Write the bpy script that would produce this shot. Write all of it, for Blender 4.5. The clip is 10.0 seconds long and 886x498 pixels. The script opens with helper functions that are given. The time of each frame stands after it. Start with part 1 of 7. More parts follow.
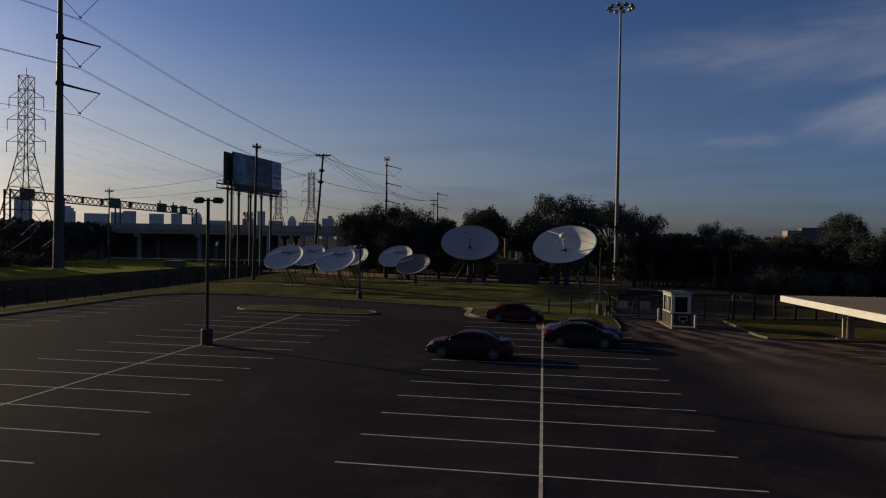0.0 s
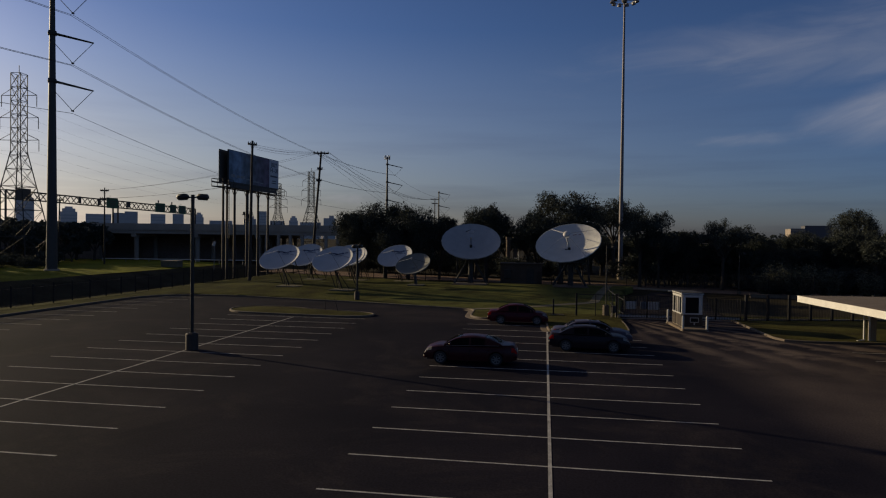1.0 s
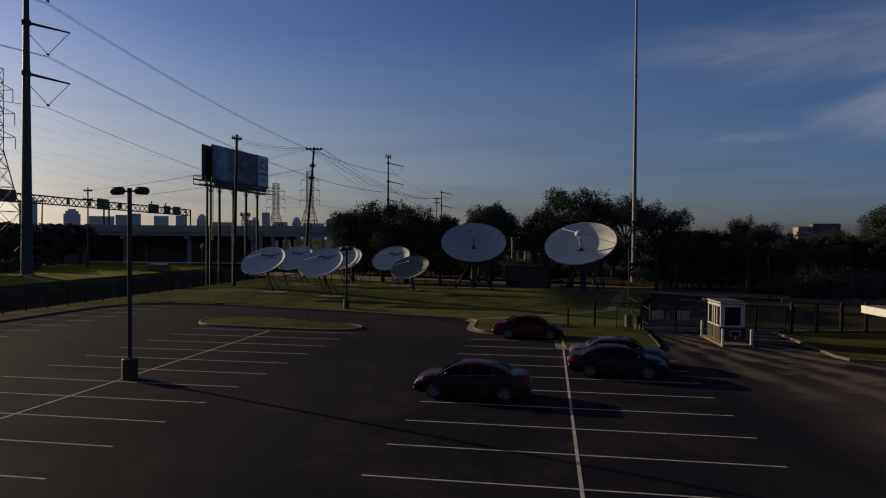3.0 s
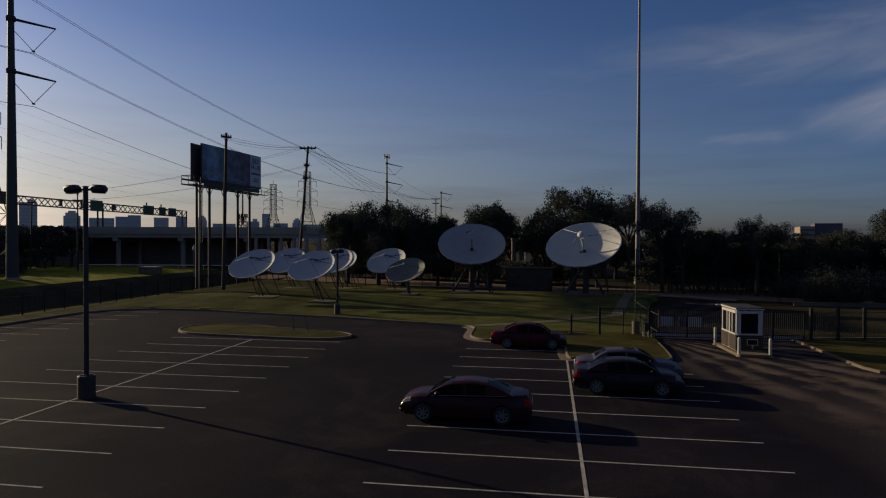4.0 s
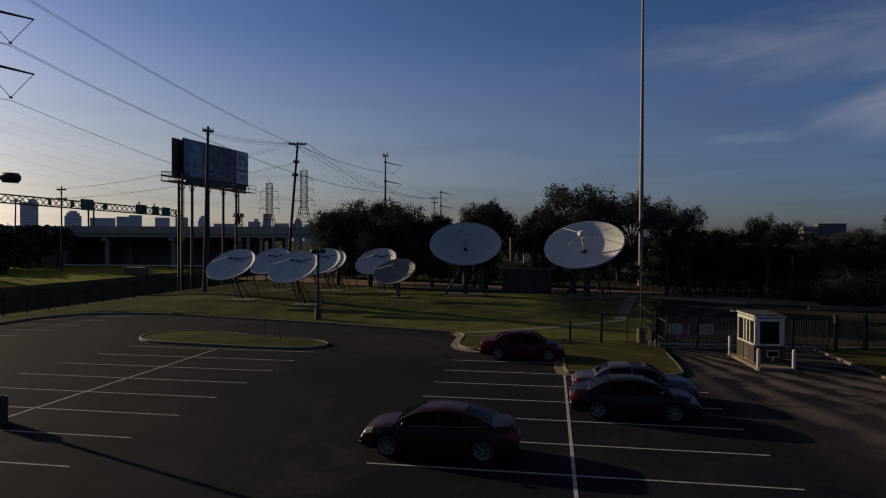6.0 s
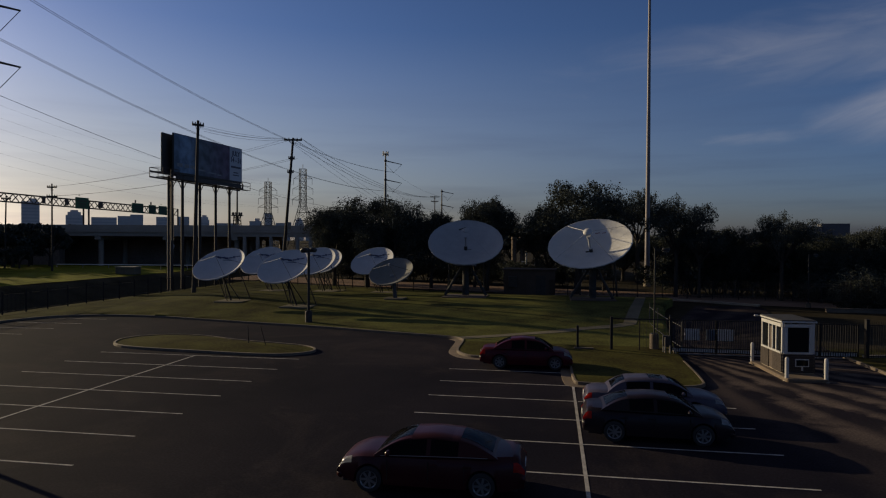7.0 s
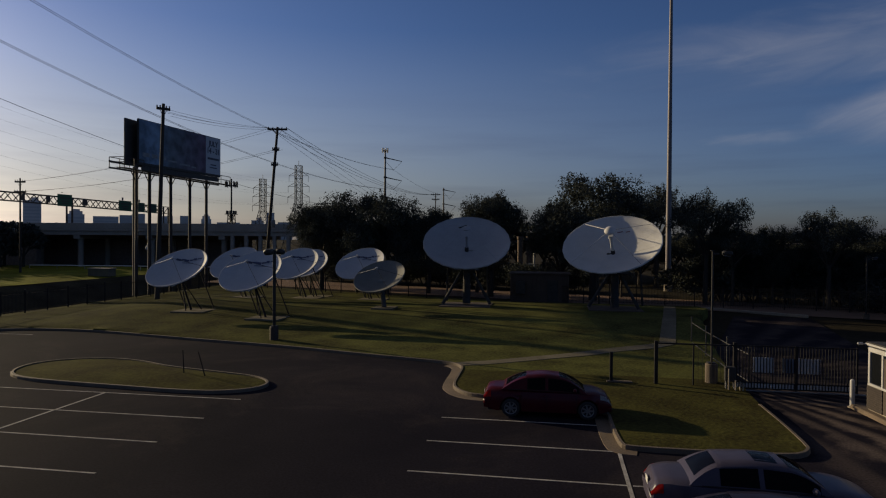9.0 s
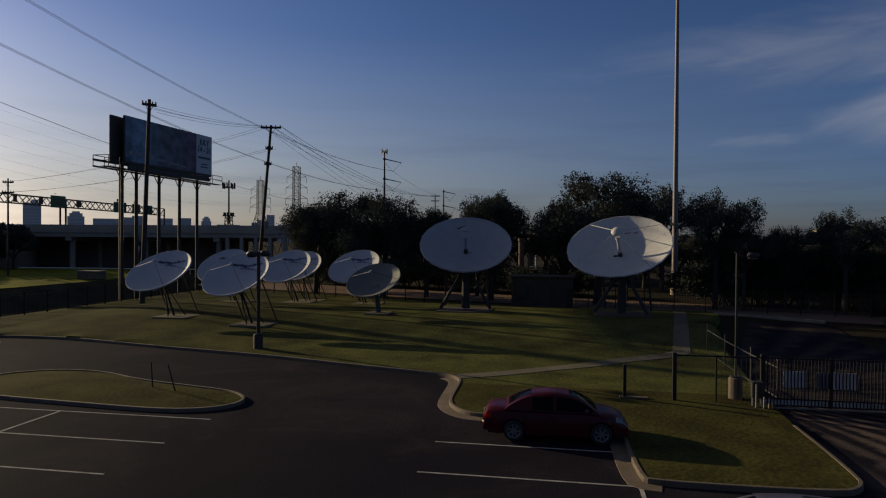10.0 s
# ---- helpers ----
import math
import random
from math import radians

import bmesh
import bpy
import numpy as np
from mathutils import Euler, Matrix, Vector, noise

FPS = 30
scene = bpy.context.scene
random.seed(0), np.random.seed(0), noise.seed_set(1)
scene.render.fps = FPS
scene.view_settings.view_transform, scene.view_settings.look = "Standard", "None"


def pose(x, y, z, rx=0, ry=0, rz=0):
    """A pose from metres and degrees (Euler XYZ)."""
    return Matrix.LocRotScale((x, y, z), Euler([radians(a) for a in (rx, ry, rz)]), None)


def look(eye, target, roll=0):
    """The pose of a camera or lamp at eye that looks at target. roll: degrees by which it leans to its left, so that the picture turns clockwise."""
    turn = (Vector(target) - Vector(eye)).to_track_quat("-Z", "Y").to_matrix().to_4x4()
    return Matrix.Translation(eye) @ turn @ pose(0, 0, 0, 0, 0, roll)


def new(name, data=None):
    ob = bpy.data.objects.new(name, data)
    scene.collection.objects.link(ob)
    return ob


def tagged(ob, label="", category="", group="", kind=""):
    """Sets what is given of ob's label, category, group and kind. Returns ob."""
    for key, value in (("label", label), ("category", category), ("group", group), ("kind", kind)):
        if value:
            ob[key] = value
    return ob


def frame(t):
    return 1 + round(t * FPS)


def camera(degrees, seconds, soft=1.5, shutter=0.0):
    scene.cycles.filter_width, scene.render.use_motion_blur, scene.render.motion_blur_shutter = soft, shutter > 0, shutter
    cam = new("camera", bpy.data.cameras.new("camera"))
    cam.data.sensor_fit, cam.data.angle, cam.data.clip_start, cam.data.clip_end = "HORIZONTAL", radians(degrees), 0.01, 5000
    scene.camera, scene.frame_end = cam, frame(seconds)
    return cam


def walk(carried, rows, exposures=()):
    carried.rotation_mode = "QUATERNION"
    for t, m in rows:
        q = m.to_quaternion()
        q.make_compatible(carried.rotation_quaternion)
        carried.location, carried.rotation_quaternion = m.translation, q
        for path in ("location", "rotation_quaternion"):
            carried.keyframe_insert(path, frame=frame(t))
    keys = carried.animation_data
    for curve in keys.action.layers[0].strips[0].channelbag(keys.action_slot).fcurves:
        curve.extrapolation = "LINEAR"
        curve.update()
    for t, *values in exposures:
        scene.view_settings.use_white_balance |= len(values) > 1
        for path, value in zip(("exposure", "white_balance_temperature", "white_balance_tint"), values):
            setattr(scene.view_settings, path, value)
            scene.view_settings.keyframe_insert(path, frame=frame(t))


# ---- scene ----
cam = camera(68.0, 10.0, soft=1.15)
PATH = [
    (0, (-0.047, -50.925, 6.426), (-0.349, -48.948, 6.396), 0.9),
    (0.5, (-0.097, -50.013, 6.432), (-0.403, -48.036, 6.399), 0.9),
    (1, (-0.225, -48.706, 6.365), (-0.532, -46.73, 6.333), 0.7),
    (1.5, (-0.474, -47.126, 6.38), (-0.78, -45.15, 6.346), 0.6),
    (2, (-0.63, -45.405, 6.413), (-0.94, -43.429, 6.38), 0.6),
    (2.5, (-0.777, -43.574, 6.401), (-1.092, -41.599, 6.369), 0.5),
    (4, (-0.973, -38.815, 6.504), (-1.293, -36.84, 6.475), 0.2),
    (4.5, (-0.836, -37.727, 6.469), (-1.156, -35.752, 6.443), 0.2),
    (5, (-0.67, -36.919, 6.434), (-0.991, -34.945, 6.408), 0.2),
    (5.5, (-0.619, -35.846, 6.47), (-0.942, -33.872, 6.442), 0.2),
    (7, (-0.923, -31.631, 6.316), (-1.252, -29.658, 6.287), 0.3),
    (7.5, (-1.108, -29.697, 6.353), (-1.44, -27.725, 6.321), 0.3),
    (8, (-1.364, -27.572, 6.32), (-1.698, -25.6, 6.288), 0.4),
    (8.5, (-1.59, -25.219, 6.301), (-1.928, -23.248, 6.269), 0.4),
    (9, (-1.932, -22.878, 6.32), (-2.269, -20.906, 6.29), 0.4),
    (9.5, (-2.185, -20.998, 6.274), (-2.521, -19.026, 6.249), 0.4),
    (10, (-2.199, -20.116, 6.254), (-2.537, -18.145, 6.231), 0.4),
]
walk(cam, [(t, look(eye, target, roll)) for t, eye, target, roll in PATH])

# ---- world, sun, exposure ----
SUN_FROM = Vector((-0.926, 0.377, 0.0)).normalized()
SUN_EL = radians(14.5)
world = bpy.data.worlds.new("evening_sky")
scene.world = world
world.use_nodes = True
wn, wl = world.node_tree.nodes, world.node_tree.links
wn.clear()

sky = wn.new("ShaderNodeTexSky")
sky.sky_type = "NISHITA"
sky.sun_disc = False
sky.sun_elevation = SUN_EL
sky.sun_rotation = math.atan2(SUN_FROM.x, SUN_FROM.y)
sky.altitude = 20.0
sky.air_density = 1.0
sky.dust_density = 0.9
sky.ozone_density = 4.0
# thin high cloud drawn out by the wind
coord = wn.new("ShaderNodeTexCoord")


def sky_math(op, *args):
    node = wn.new("ShaderNodeMath")
    node.operation = op
    for k, v in enumerate(args):
        if isinstance(v, (int, float)):
            node.inputs[k].default_value = v
        else:
            wl.new(v, node.inputs[k])
    return node.outputs[0]


def sky_dot(axis):
    node = wn.new("ShaderNodeVectorMath")
    node.operation = "DOT_PRODUCT"
    node.inputs[1].default_value = axis
    wl.new(coord.outputs["Generated"], node.inputs[0])
    return node.outputs["Value"]


def cirrus_bank(centre, tilt, length, height, most, solid, grain, drawn=4.0):
    """One drawn-out bank of cirrus: its cover over the sky, from 0 to most."""
    c = Vector(centre).normalized()
    r = c.cross(Vector((0, 0, 1))).normalized()
    up = r.cross(c)
    along = sky_dot(r * math.cos(radians(tilt)) + up * math.sin(radians(tilt)))
    across = sky_dot(up * math.cos(radians(tilt)) - r * math.sin(radians(tilt)))
    place = wn.new("ShaderNodeCombineXYZ")
    wl.new(sky_math("MULTIPLY", along, grain), place.inputs[0])
    wl.new(sky_math("MULTIPLY", across, grain * drawn), place.inputs[1])
    wisp = wn.new("ShaderNodeTexNoise")
    wisp.inputs["Scale"].default_value = 1.0
    wisp.inputs["Detail"].default_value = 7.0
    wisp.inputs["Roughness"].default_value = 0.56
    wisp.inputs["Distortion"].default_value = 0.7
    wl.new(place.outputs[0], wisp.inputs["Vector"])
    threads = wn.new("ShaderNodeMapRange")
    threads.inputs["From Min"].default_value = 0.36
    threads.inputs["From Max"].default_value = 0.72
    threads.inputs["To Min"].default_value = solid
    wl.new(wisp.outputs["Fac"], threads.inputs["Value"])
    a2 = sky_math("POWER", sky_math("DIVIDE", along, length), 2.0)
    b2 = sky_math("POWER", sky_math("DIVIDE", across, height), 2.0)
    # ragged outline
    reach = sky_math("ADD", sky_math("SQRT", sky_math("ADD", a2, b2)), sky_math("MULTIPLY", sky_math("SUBTRACT", wisp.outputs["Fac"], 0.5), -1.2))
    fade = wn.new("ShaderNodeMapRange")
    fade.interpolation_type = "SMOOTHSTEP"
    fade.inputs["From Min"].default_value = 1.1
    fade.inputs["From Max"].default_value = 0.1
    fade.inputs["To Max"].default_value = most
    wl.new(reach, fade.inputs["Value"])
    front = sky_math("GREATER_THAN", sky_dot(c), 0.0)
    return sky_math("MULTIPLY", sky_math("MULTIPLY", fade.outputs["Result"], threads.outputs["Result"]), front)


BANKS = [cirrus_bank((0.395, 0.884, 0.252), 0, 0.36, 0.062, 0.24, 0.38, 6.0),
         cirrus_bank((0.475, 0.862, 0.180), 12, 0.16, 0.048, 0.52, 0.66, 5.0, 2.6),
         cirrus_bank((0.285, 0.950, 0.142), 3, 0.09, 0.011, 0.16, 0.5, 14.0),
         cirrus_bank((-0.288, 0.956, 0.0585), 2, 0.045, 0.010, 0.30, 0.4, 22.0, 2.5),
         cirrus_bank((-0.62, 0.775, 0.120), -14, 0.34, 0.090, 0.16, 0.1, 5.0, 6.0)]
cover = BANKS[0]
for bank in BANKS[1:]:
    cover = sky_math("MAXIMUM", cover, bank)
mix = wn.new("ShaderNodeMix")
mix.data_type = "RGBA"
mix.inputs["B"].default_value = (8.8, 8.6, 9.3, 1.0)
wl.new(cover, mix.inputs["Factor"])
deep = wn.new("ShaderNodeGamma")
deep.inputs["Gamma"].default_value = 1.25
wl.new(sky.outputs["Color"], deep.inputs["Color"])
cool = wn.new("ShaderNodeMix")
cool.data_type = "RGBA"
cool.blend_type = "MULTIPLY"
cool.inputs["Factor"].default_value = 1.0
cool.inputs["B"].default_value = (0.99, 0.885, 1.015, 1.0)
wl.new(deep.outputs["Color"], cool.inputs["A"])
# haze takes the colour out of the sky towards the horizon
height = wn.new("ShaderNodeSeparateXYZ")
wl.new(coord.outputs["Generated"], height.inputs[0])
clear = wn.new("ShaderNodeMapRange")
clear.inputs["From Min"].default_value = 0.0
clear.inputs["From Max"].default_value = 0.30
clear.inputs["To Min"].default_value = 0.42
clear.inputs["To Max"].default_value = 1.01
wl.new(height.outputs["Z"], clear.inputs["Value"])
haze = wn.new("ShaderNodeHueSaturation")
wl.new(cool.outputs["Result"], haze.inputs["Color"])
# the haze is creamy under the sun and blue-grey away from it
sunward = wn.new("ShaderNodeVectorMath")
sunward.operation = "DOT_PRODUCT"
sunward.inputs[1].default_value = SUN_FROM
wl.new(coord.outputs["Generated"], sunward.inputs[0])
near_sun = wn.new("ShaderNodeMapRange")
near_sun.inputs["From Min"].default_value = -0.25
near_sun.inputs["From Max"].default_value = 0.85
wl.new(sunward.outputs["Value"], near_sun.inputs["Value"])
pale = wn.new("ShaderNodeMapRange")
pale.inputs["To Min"].default_value = 1.10
pale.inputs["To Max"].default_value = 0.32
wl.new(near_sun.outputs["Result"], pale.inputs["Value"])
wl.new(pale.outputs["Result"], clear.inputs["To Min"])
# above the view the sky is made less blue, to brighten and warm the shade
overhead = wn.new("ShaderNodeMapRange")
overhead.interpolation_type = "SMOOTHSTEP"
overhead.inputs["From Min"].default_value = 0.36
overhead.inputs["From Max"].default_value = 0.80
overhead.inputs["To Min"].default_value = 1.0
overhead.inputs["To Max"].default_value = 0.48
wl.new(height.outputs["Z"], overhead.inputs["Value"])
colourful = wn.new("ShaderNodeMath")
colourful.operation = "MULTIPLY"
wl.new(clear.outputs["Result"], colourful.inputs[0])
wl.new(overhead.outputs["Result"], colourful.inputs[1])
wl.new(colourful.outputs[0], haze.inputs["Saturation"])
hue = wn.new("ShaderNodeMix")
hue.data_type = "RGBA"
hue.inputs["A"].default_value = (0.68, 0.80, 1.14, 1.0)
hue.inputs["B"].default_value = (0.885, 0.83, 0.735, 1.0)
wl.new(near_sun.outputs["Result"], hue.inputs["Factor"])
low = wn.new("ShaderNodeMapRange")
low.inputs["From Min"].default_value = 0.0
low.inputs["From Max"].default_value = 0.24
low.inputs["To Min"].default_value = 1.0
low.inputs["To Max"].default_value = 0.0
wl.new(height.outputs["Z"], low.inputs["Value"])
tinted = wn.new("ShaderNodeMix")
tinted.data_type = "RGBA"
tinted.blend_type = "MULTIPLY"
wl.new(low.outputs["Result"], tinted.inputs["Factor"])
wl.new(haze.outputs["Color"], tinted.inputs["A"])
wl.new(hue.outputs["Result"], tinted.inputs["B"])
# flat grey streaks of low cloud above the horizon
flat = wn.new("ShaderNodeMapping")
flat.inputs["Scale"].default_value = (3.2, 3.2, 42.0)
wl.new(coord.outputs["Generated"], flat.inputs["Vector"])
bars = wn.new("ShaderNodeTexNoise")
bars.inputs["Scale"].default_value = 1.0
bars.inputs["Detail"].default_value = 5.0
bars.inputs["Roughness"].default_value = 0.55
wl.new(flat.outputs["Vector"], bars.inputs["Vector"])
thick = wn.new("ShaderNodeMapRange")
thick.inputs["From Min"].default_value = 0.47
thick.inputs["From Max"].default_value = 0.72
thick.inputs["To Max"].default_value = 0.8
wl.new(bars.outputs["Fac"], thick.inputs["Value"])
lowbar = wn.new("ShaderNodeMath")
lowbar.operation = "MULTIPLY"
wl.new(thick.outputs["Result"], lowbar.inputs[0])
wl.new(low.outputs["Result"], lowbar.inputs[1])
streaky = wn.new("ShaderNodeMix")
streaky.data_type = "RGBA"
streaky.blend_type = "MULTIPLY"
streaky.inputs["B"].default_value = (0.70, 0.70, 0.76, 1.0)
wl.new(lowbar.outputs[0], streaky.inputs["Factor"])
wl.new(tinted.outputs["Result"], streaky.inputs["A"])
wl.new(streaky.outputs["Result"], mix.inputs["A"])
back = wn.new("ShaderNodeBackground")
back.inputs["Strength"].default_value = 0.0442
wl.new(mix.outputs["Result"], back.inputs["Color"])
wout = wn.new("ShaderNodeOutputWorld")
wl.new(back.outputs["Background"], wout.inputs["Surface"])

sun_data = bpy.data.lights.new("sun", "SUN")
sun_data.energy, sun_data.angle, sun_data.color = 4.2, radians(0.6), (1.0, 0.80, 0.48)
sun = new("sun", sun_data)
sun.matrix_world = look(tuple(SUN_FROM * 200 * math.cos(SUN_EL) + Vector((0, 0, 200 * math.sin(SUN_EL)))), (0, 0, 0))


# ---- materials ----
def material(name, color, rough=0.7, metal=0.0, var=0.25, scale=4.0, fine=0.0, bump=0.0, tint=None, coat=0.0, obj_random=0.0, island=0.0, stretch3=(1, 1, 1), spec=0.5, through_light=0.0):
    """A surface with two scales of variation, grain relief and, where asked, a change from piece to piece."""
    m = bpy.data.materials.new(name)
    m.use_nodes = True
    nt = m.node_tree
    n, l = nt.nodes, nt.links
    b = n["Principled BSDF"]
    b.inputs["Roughness"].default_value = rough
    b.inputs["Metallic"].default_value = metal
    b.inputs["Specular IOR Level"].default_value = spec
    if coat:
        b.inputs["Coat Weight"].default_value = coat
        b.inputs["Coat Roughness"].default_value = 0.06
    tc = n.new("ShaderNodeTexCoord")
    mp = n.new("ShaderNodeMapping")
    mp.inputs["Scale"].default_value = stretch3
    l.new(tc.outputs["Object"], mp.inputs["Vector"])
    big = n.new("ShaderNodeTexNoise")
    big.inputs["Scale"].default_value = scale
    big.inputs["Detail"].default_value = 5.0
    l.new(mp.outputs["Vector"], big.inputs["Vector"])
    tiny = n.new("ShaderNodeTexNoise")
    tiny.inputs["Scale"].default_value = fine or scale * 12
    tiny.inputs["Detail"].default_value = 3.0
    l.new(mp.outputs["Vector"], tiny.inputs["Vector"])
    add = n.new("ShaderNodeMath")
    add.operation = "MULTIPLY_ADD"
    add.inputs[1].default_value = 0.45
    l.new(tiny.outputs["Fac"], add.inputs[0])
    half = n.new("ShaderNodeMath")
    half.operation = "MULTIPLY"
    half.inputs[1].default_value = 0.55
    l.new(big.outputs["Fac"], half.inputs[0])
    l.new(half.outputs[0], add.inputs[2])
    ramp = n.new("ShaderNodeValToRGB")
    lo = tint or tuple(c * (1 - var) for c in color)
    hi = tuple(min(1.0, c * (1 + var)) for c in color)
    ramp.color_ramp.elements[0].position, ramp.color_ramp.elements[0].color = 0.32, (*lo, 1)
    ramp.color_ramp.elements[1].position, ramp.color_ramp.elements[1].color = 0.66, (*hi, 1)
    l.new(add.outputs[0], ramp.inputs["Fac"])
    out = ramp.outputs["Color"]
    if obj_random or island:
        src = n.new("ShaderNodeObjectInfo").outputs["Random"] if obj_random else n.new("ShaderNodeNewGeometry").outputs["Random Per Island"]
        amount = obj_random or island
        mr = n.new("ShaderNodeMapRange")
        mr.inputs["To Min"].default_value, mr.inputs["To Max"].default_value = 1 - amount, 1 + amount
        l.new(src, mr.inputs["Value"])
        hsv = n.new("ShaderNodeHueSaturation")
        l.new(mr.outputs["Result"], hsv.inputs["Value"])
        l.new(out, hsv.inputs["Color"])
        out = hsv.outputs["Color"]
    l.new(out, b.inputs["Base Color"])
    if bump:
        bp = n.new("ShaderNodeBump")
        bp.inputs["Strength"].default_value = bump
        bp.inputs["Distance"].default_value = 0.02
        l.new(tiny.outputs["Fac"], bp.inputs["Height"])
        l.new(bp.outputs["Normal"], b.inputs["Normal"])
    if through_light:
        thin = n.new("ShaderNodeBsdfTranslucent")
        l.new(out, thin.inputs["Color"])
        leafy = n.new("ShaderNodeMixShader")
        leafy.inputs["Fac"].default_value = through_light
        l.new(b.outputs["BSDF"], leafy.inputs[1])
        l.new(thin.outputs["BSDF"], leafy.inputs[2])
        l.new(leafy.outputs["Shader"], n["Material Output"].inputs["Surface"])
    return m


def shade_west(m, tone, west, east):
    """Darkens grass towards the west in uneven patches: tree shade put into the colour."""
    n, l = m.node_tree.nodes, m.node_tree.links
    socket = n["Principled BSDF"].inputs["Base Color"]
    green = socket.links[0].from_socket
    tc = n.new("ShaderNodeTexCoord")
    sep = n.new("ShaderNodeSeparateXYZ")
    l.new(tc.outputs["Object"], sep.inputs[0])
    patch = n.new("ShaderNodeTexNoise")
    patch.inputs["Scale"].default_value = 0.18
    patch.inputs["Detail"].default_value = 4.0
    l.new(tc.outputs["Object"], patch.inputs["Vector"])
    edge = n.new("ShaderNodeMath")
    edge.operation = "MULTIPLY_ADD"
    edge.inputs[1].default_value = 14.0
    l.new(patch.outputs["Fac"], edge.inputs[0])
    l.new(sep.outputs["X"], edge.inputs[2])
    amount = n.new("ShaderNodeMapRange")
    amount.inputs["From Min"].default_value, amount.inputs["From Max"].default_value = east + 7.0, west + 7.0
    l.new(edge.outputs[0], amount.inputs["Value"])
    mix = n.new("ShaderNodeMix")
    mix.data_type = "RGBA"
    mix.blend_type = "MULTIPLY"
    mix.inputs["B"].default_value = (*tone, 1)
    l.new(amount.outputs["Result"], mix.inputs["Factor"])
    l.new(green, mix.inputs["A"])
    l.new(mix.outputs["Result"], socket)
    return m


def glass(name, color=(0.008, 0.0075, 0.009), rough=0.06, spec=0.10):
    m = bpy.data.materials.new(name)
    m.use_nodes = True
    b = m.node_tree.nodes["Principled BSDF"]
    b.inputs["Base Color"].default_value = (*color, 1)
    b.inputs["Roughness"].default_value = rough
    b.inputs["Specular IOR Level"].default_value = spec
    return m


def asphalt_material():
    """Worn asphalt: grain, wide stains, and the paler tracks that tyres have polished from the gate."""
    m = bpy.data.materials.new("asphalt")
    m.use_nodes = True
    n, l = m.node_tree.nodes, m.node_tree.links
    b = n["Principled BSDF"]
    tc = n.new("ShaderNodeTexCoord")
    wide = n.new("ShaderNodeTexNoise")
    wide.inputs["Scale"].default_value = 0.11
    wide.inputs["Detail"].default_value = 6.0
    wide.inputs["Roughness"].default_value = 0.6
    l.new(tc.outputs["Object"], wide.inputs["Vector"])
    grain = n.new("ShaderNodeTexNoise")
    grain.inputs["Scale"].default_value = 14.0
    grain.inputs["Detail"].default_value = 4.0
    l.new(tc.outputs["Object"], grain.inputs["Vector"])
    ramp = n.new("ShaderNodeValToRGB")
    e = ramp.color_ramp.elements
    e[0].position, e[0].color = 0.32, (0.0082, 0.0080, 0.0136, 1)
    e[1].position, e[1].color = 0.66, (0.0184, 0.0161, 0.0226, 1)
    l.new(wide.outputs["Fac"], ramp.inputs["Fac"])
    # tyre tracks fan out from the gate and fade into a broad dusty lane
    sep = n.new("ShaderNodeSeparateXYZ")
    l.new(tc.outputs["Object"], sep.inputs[0])
    def calc(op, p, q=None):
        k = n.new("ShaderNodeMath")
        k.operation = op
        for slot, value in enumerate((p, q)):
            if value is None:
                continue
            if isinstance(value, (int, float)):
                k.inputs[slot].default_value = value
            else:
                l.new(value, k.inputs[slot])
        return k.outputs[0]

    from_gate = calc("SUBTRACT", 9.0, sep.outputs["Y"])
    angle = calc("ARCTAN2", calc("SUBTRACT", sep.outputs["X"], 5.2), from_gate)
    wander = n.new("ShaderNodeTexNoise")
    wander.inputs["Scale"].default_value = 0.42
    wander.inputs["Detail"].default_value = 4.0
    wander.inputs["Roughness"].default_value = 0.65
    l.new(tc.outputs["Object"], wander.inputs["Vector"])
    phase = calc("ADD", calc("MULTIPLY", angle, 48.0), calc("MULTIPLY", wander.outputs["Fac"], 6.0))
    wheel = calc("MULTIPLY", calc("COSINE", calc("SUBTRACT", phase, 13.7)), 0.13)
    tracks = calc("ADD", wheel, wander.outputs["Fac"])
    tr = n.new("ShaderNodeMapRange")
    tr.inputs["From Min"].default_value, tr.inputs["From Max"].default_value = 0.41, 0.68
    l.new(tracks, tr.inputs["Value"])
    near_gate = n.new("ShaderNodeMapRange")
    near_gate.inputs["From Min"].default_value, near_gate.inputs["From Max"].default_value = -17.0, -5.0
    l.new(sep.outputs["Y"], near_gate.inputs["Value"])
    streaks = n.new("ShaderNodeMix")
    blotch = n.new("ShaderNodeMapRange")
    blotch.inputs["From Min"].default_value, blotch.inputs["From Max"].default_value = 0.34, 0.66
    blotch.inputs["To Min"].default_value, blotch.inputs["To Max"].default_value = 0.18, 0.58
    l.new(wide.outputs["Fac"], blotch.inputs["Value"])
    l.new(blotch.outputs["Result"], streaks.inputs["A"])
    l.new(near_gate.outputs["Result"], streaks.inputs["Factor"])
    l.new(tr.outputs["Result"], streaks.inputs["B"])
    shift = n.new("ShaderNodeMath")
    shift.operation = "MULTIPLY_ADD"
    shift.inputs[1].default_value = 0.15
    l.new(sep.outputs["Y"], shift.inputs[0])
    l.new(sep.outputs["X"], shift.inputs[2])
    lane = n.new("ShaderNodeMapRange")
    lane.inputs["From Min"].default_value, lane.inputs["From Max"].default_value = 4.6, 8.4
    l.new(shift.outputs[0], lane.inputs["Value"])
    inside = n.new("ShaderNodeMapRange")
    inside.inputs["From Min"].default_value, inside.inputs["From Max"].default_value = 9.0, 4.5
    inside.inputs["To Min"].default_value = 0.35
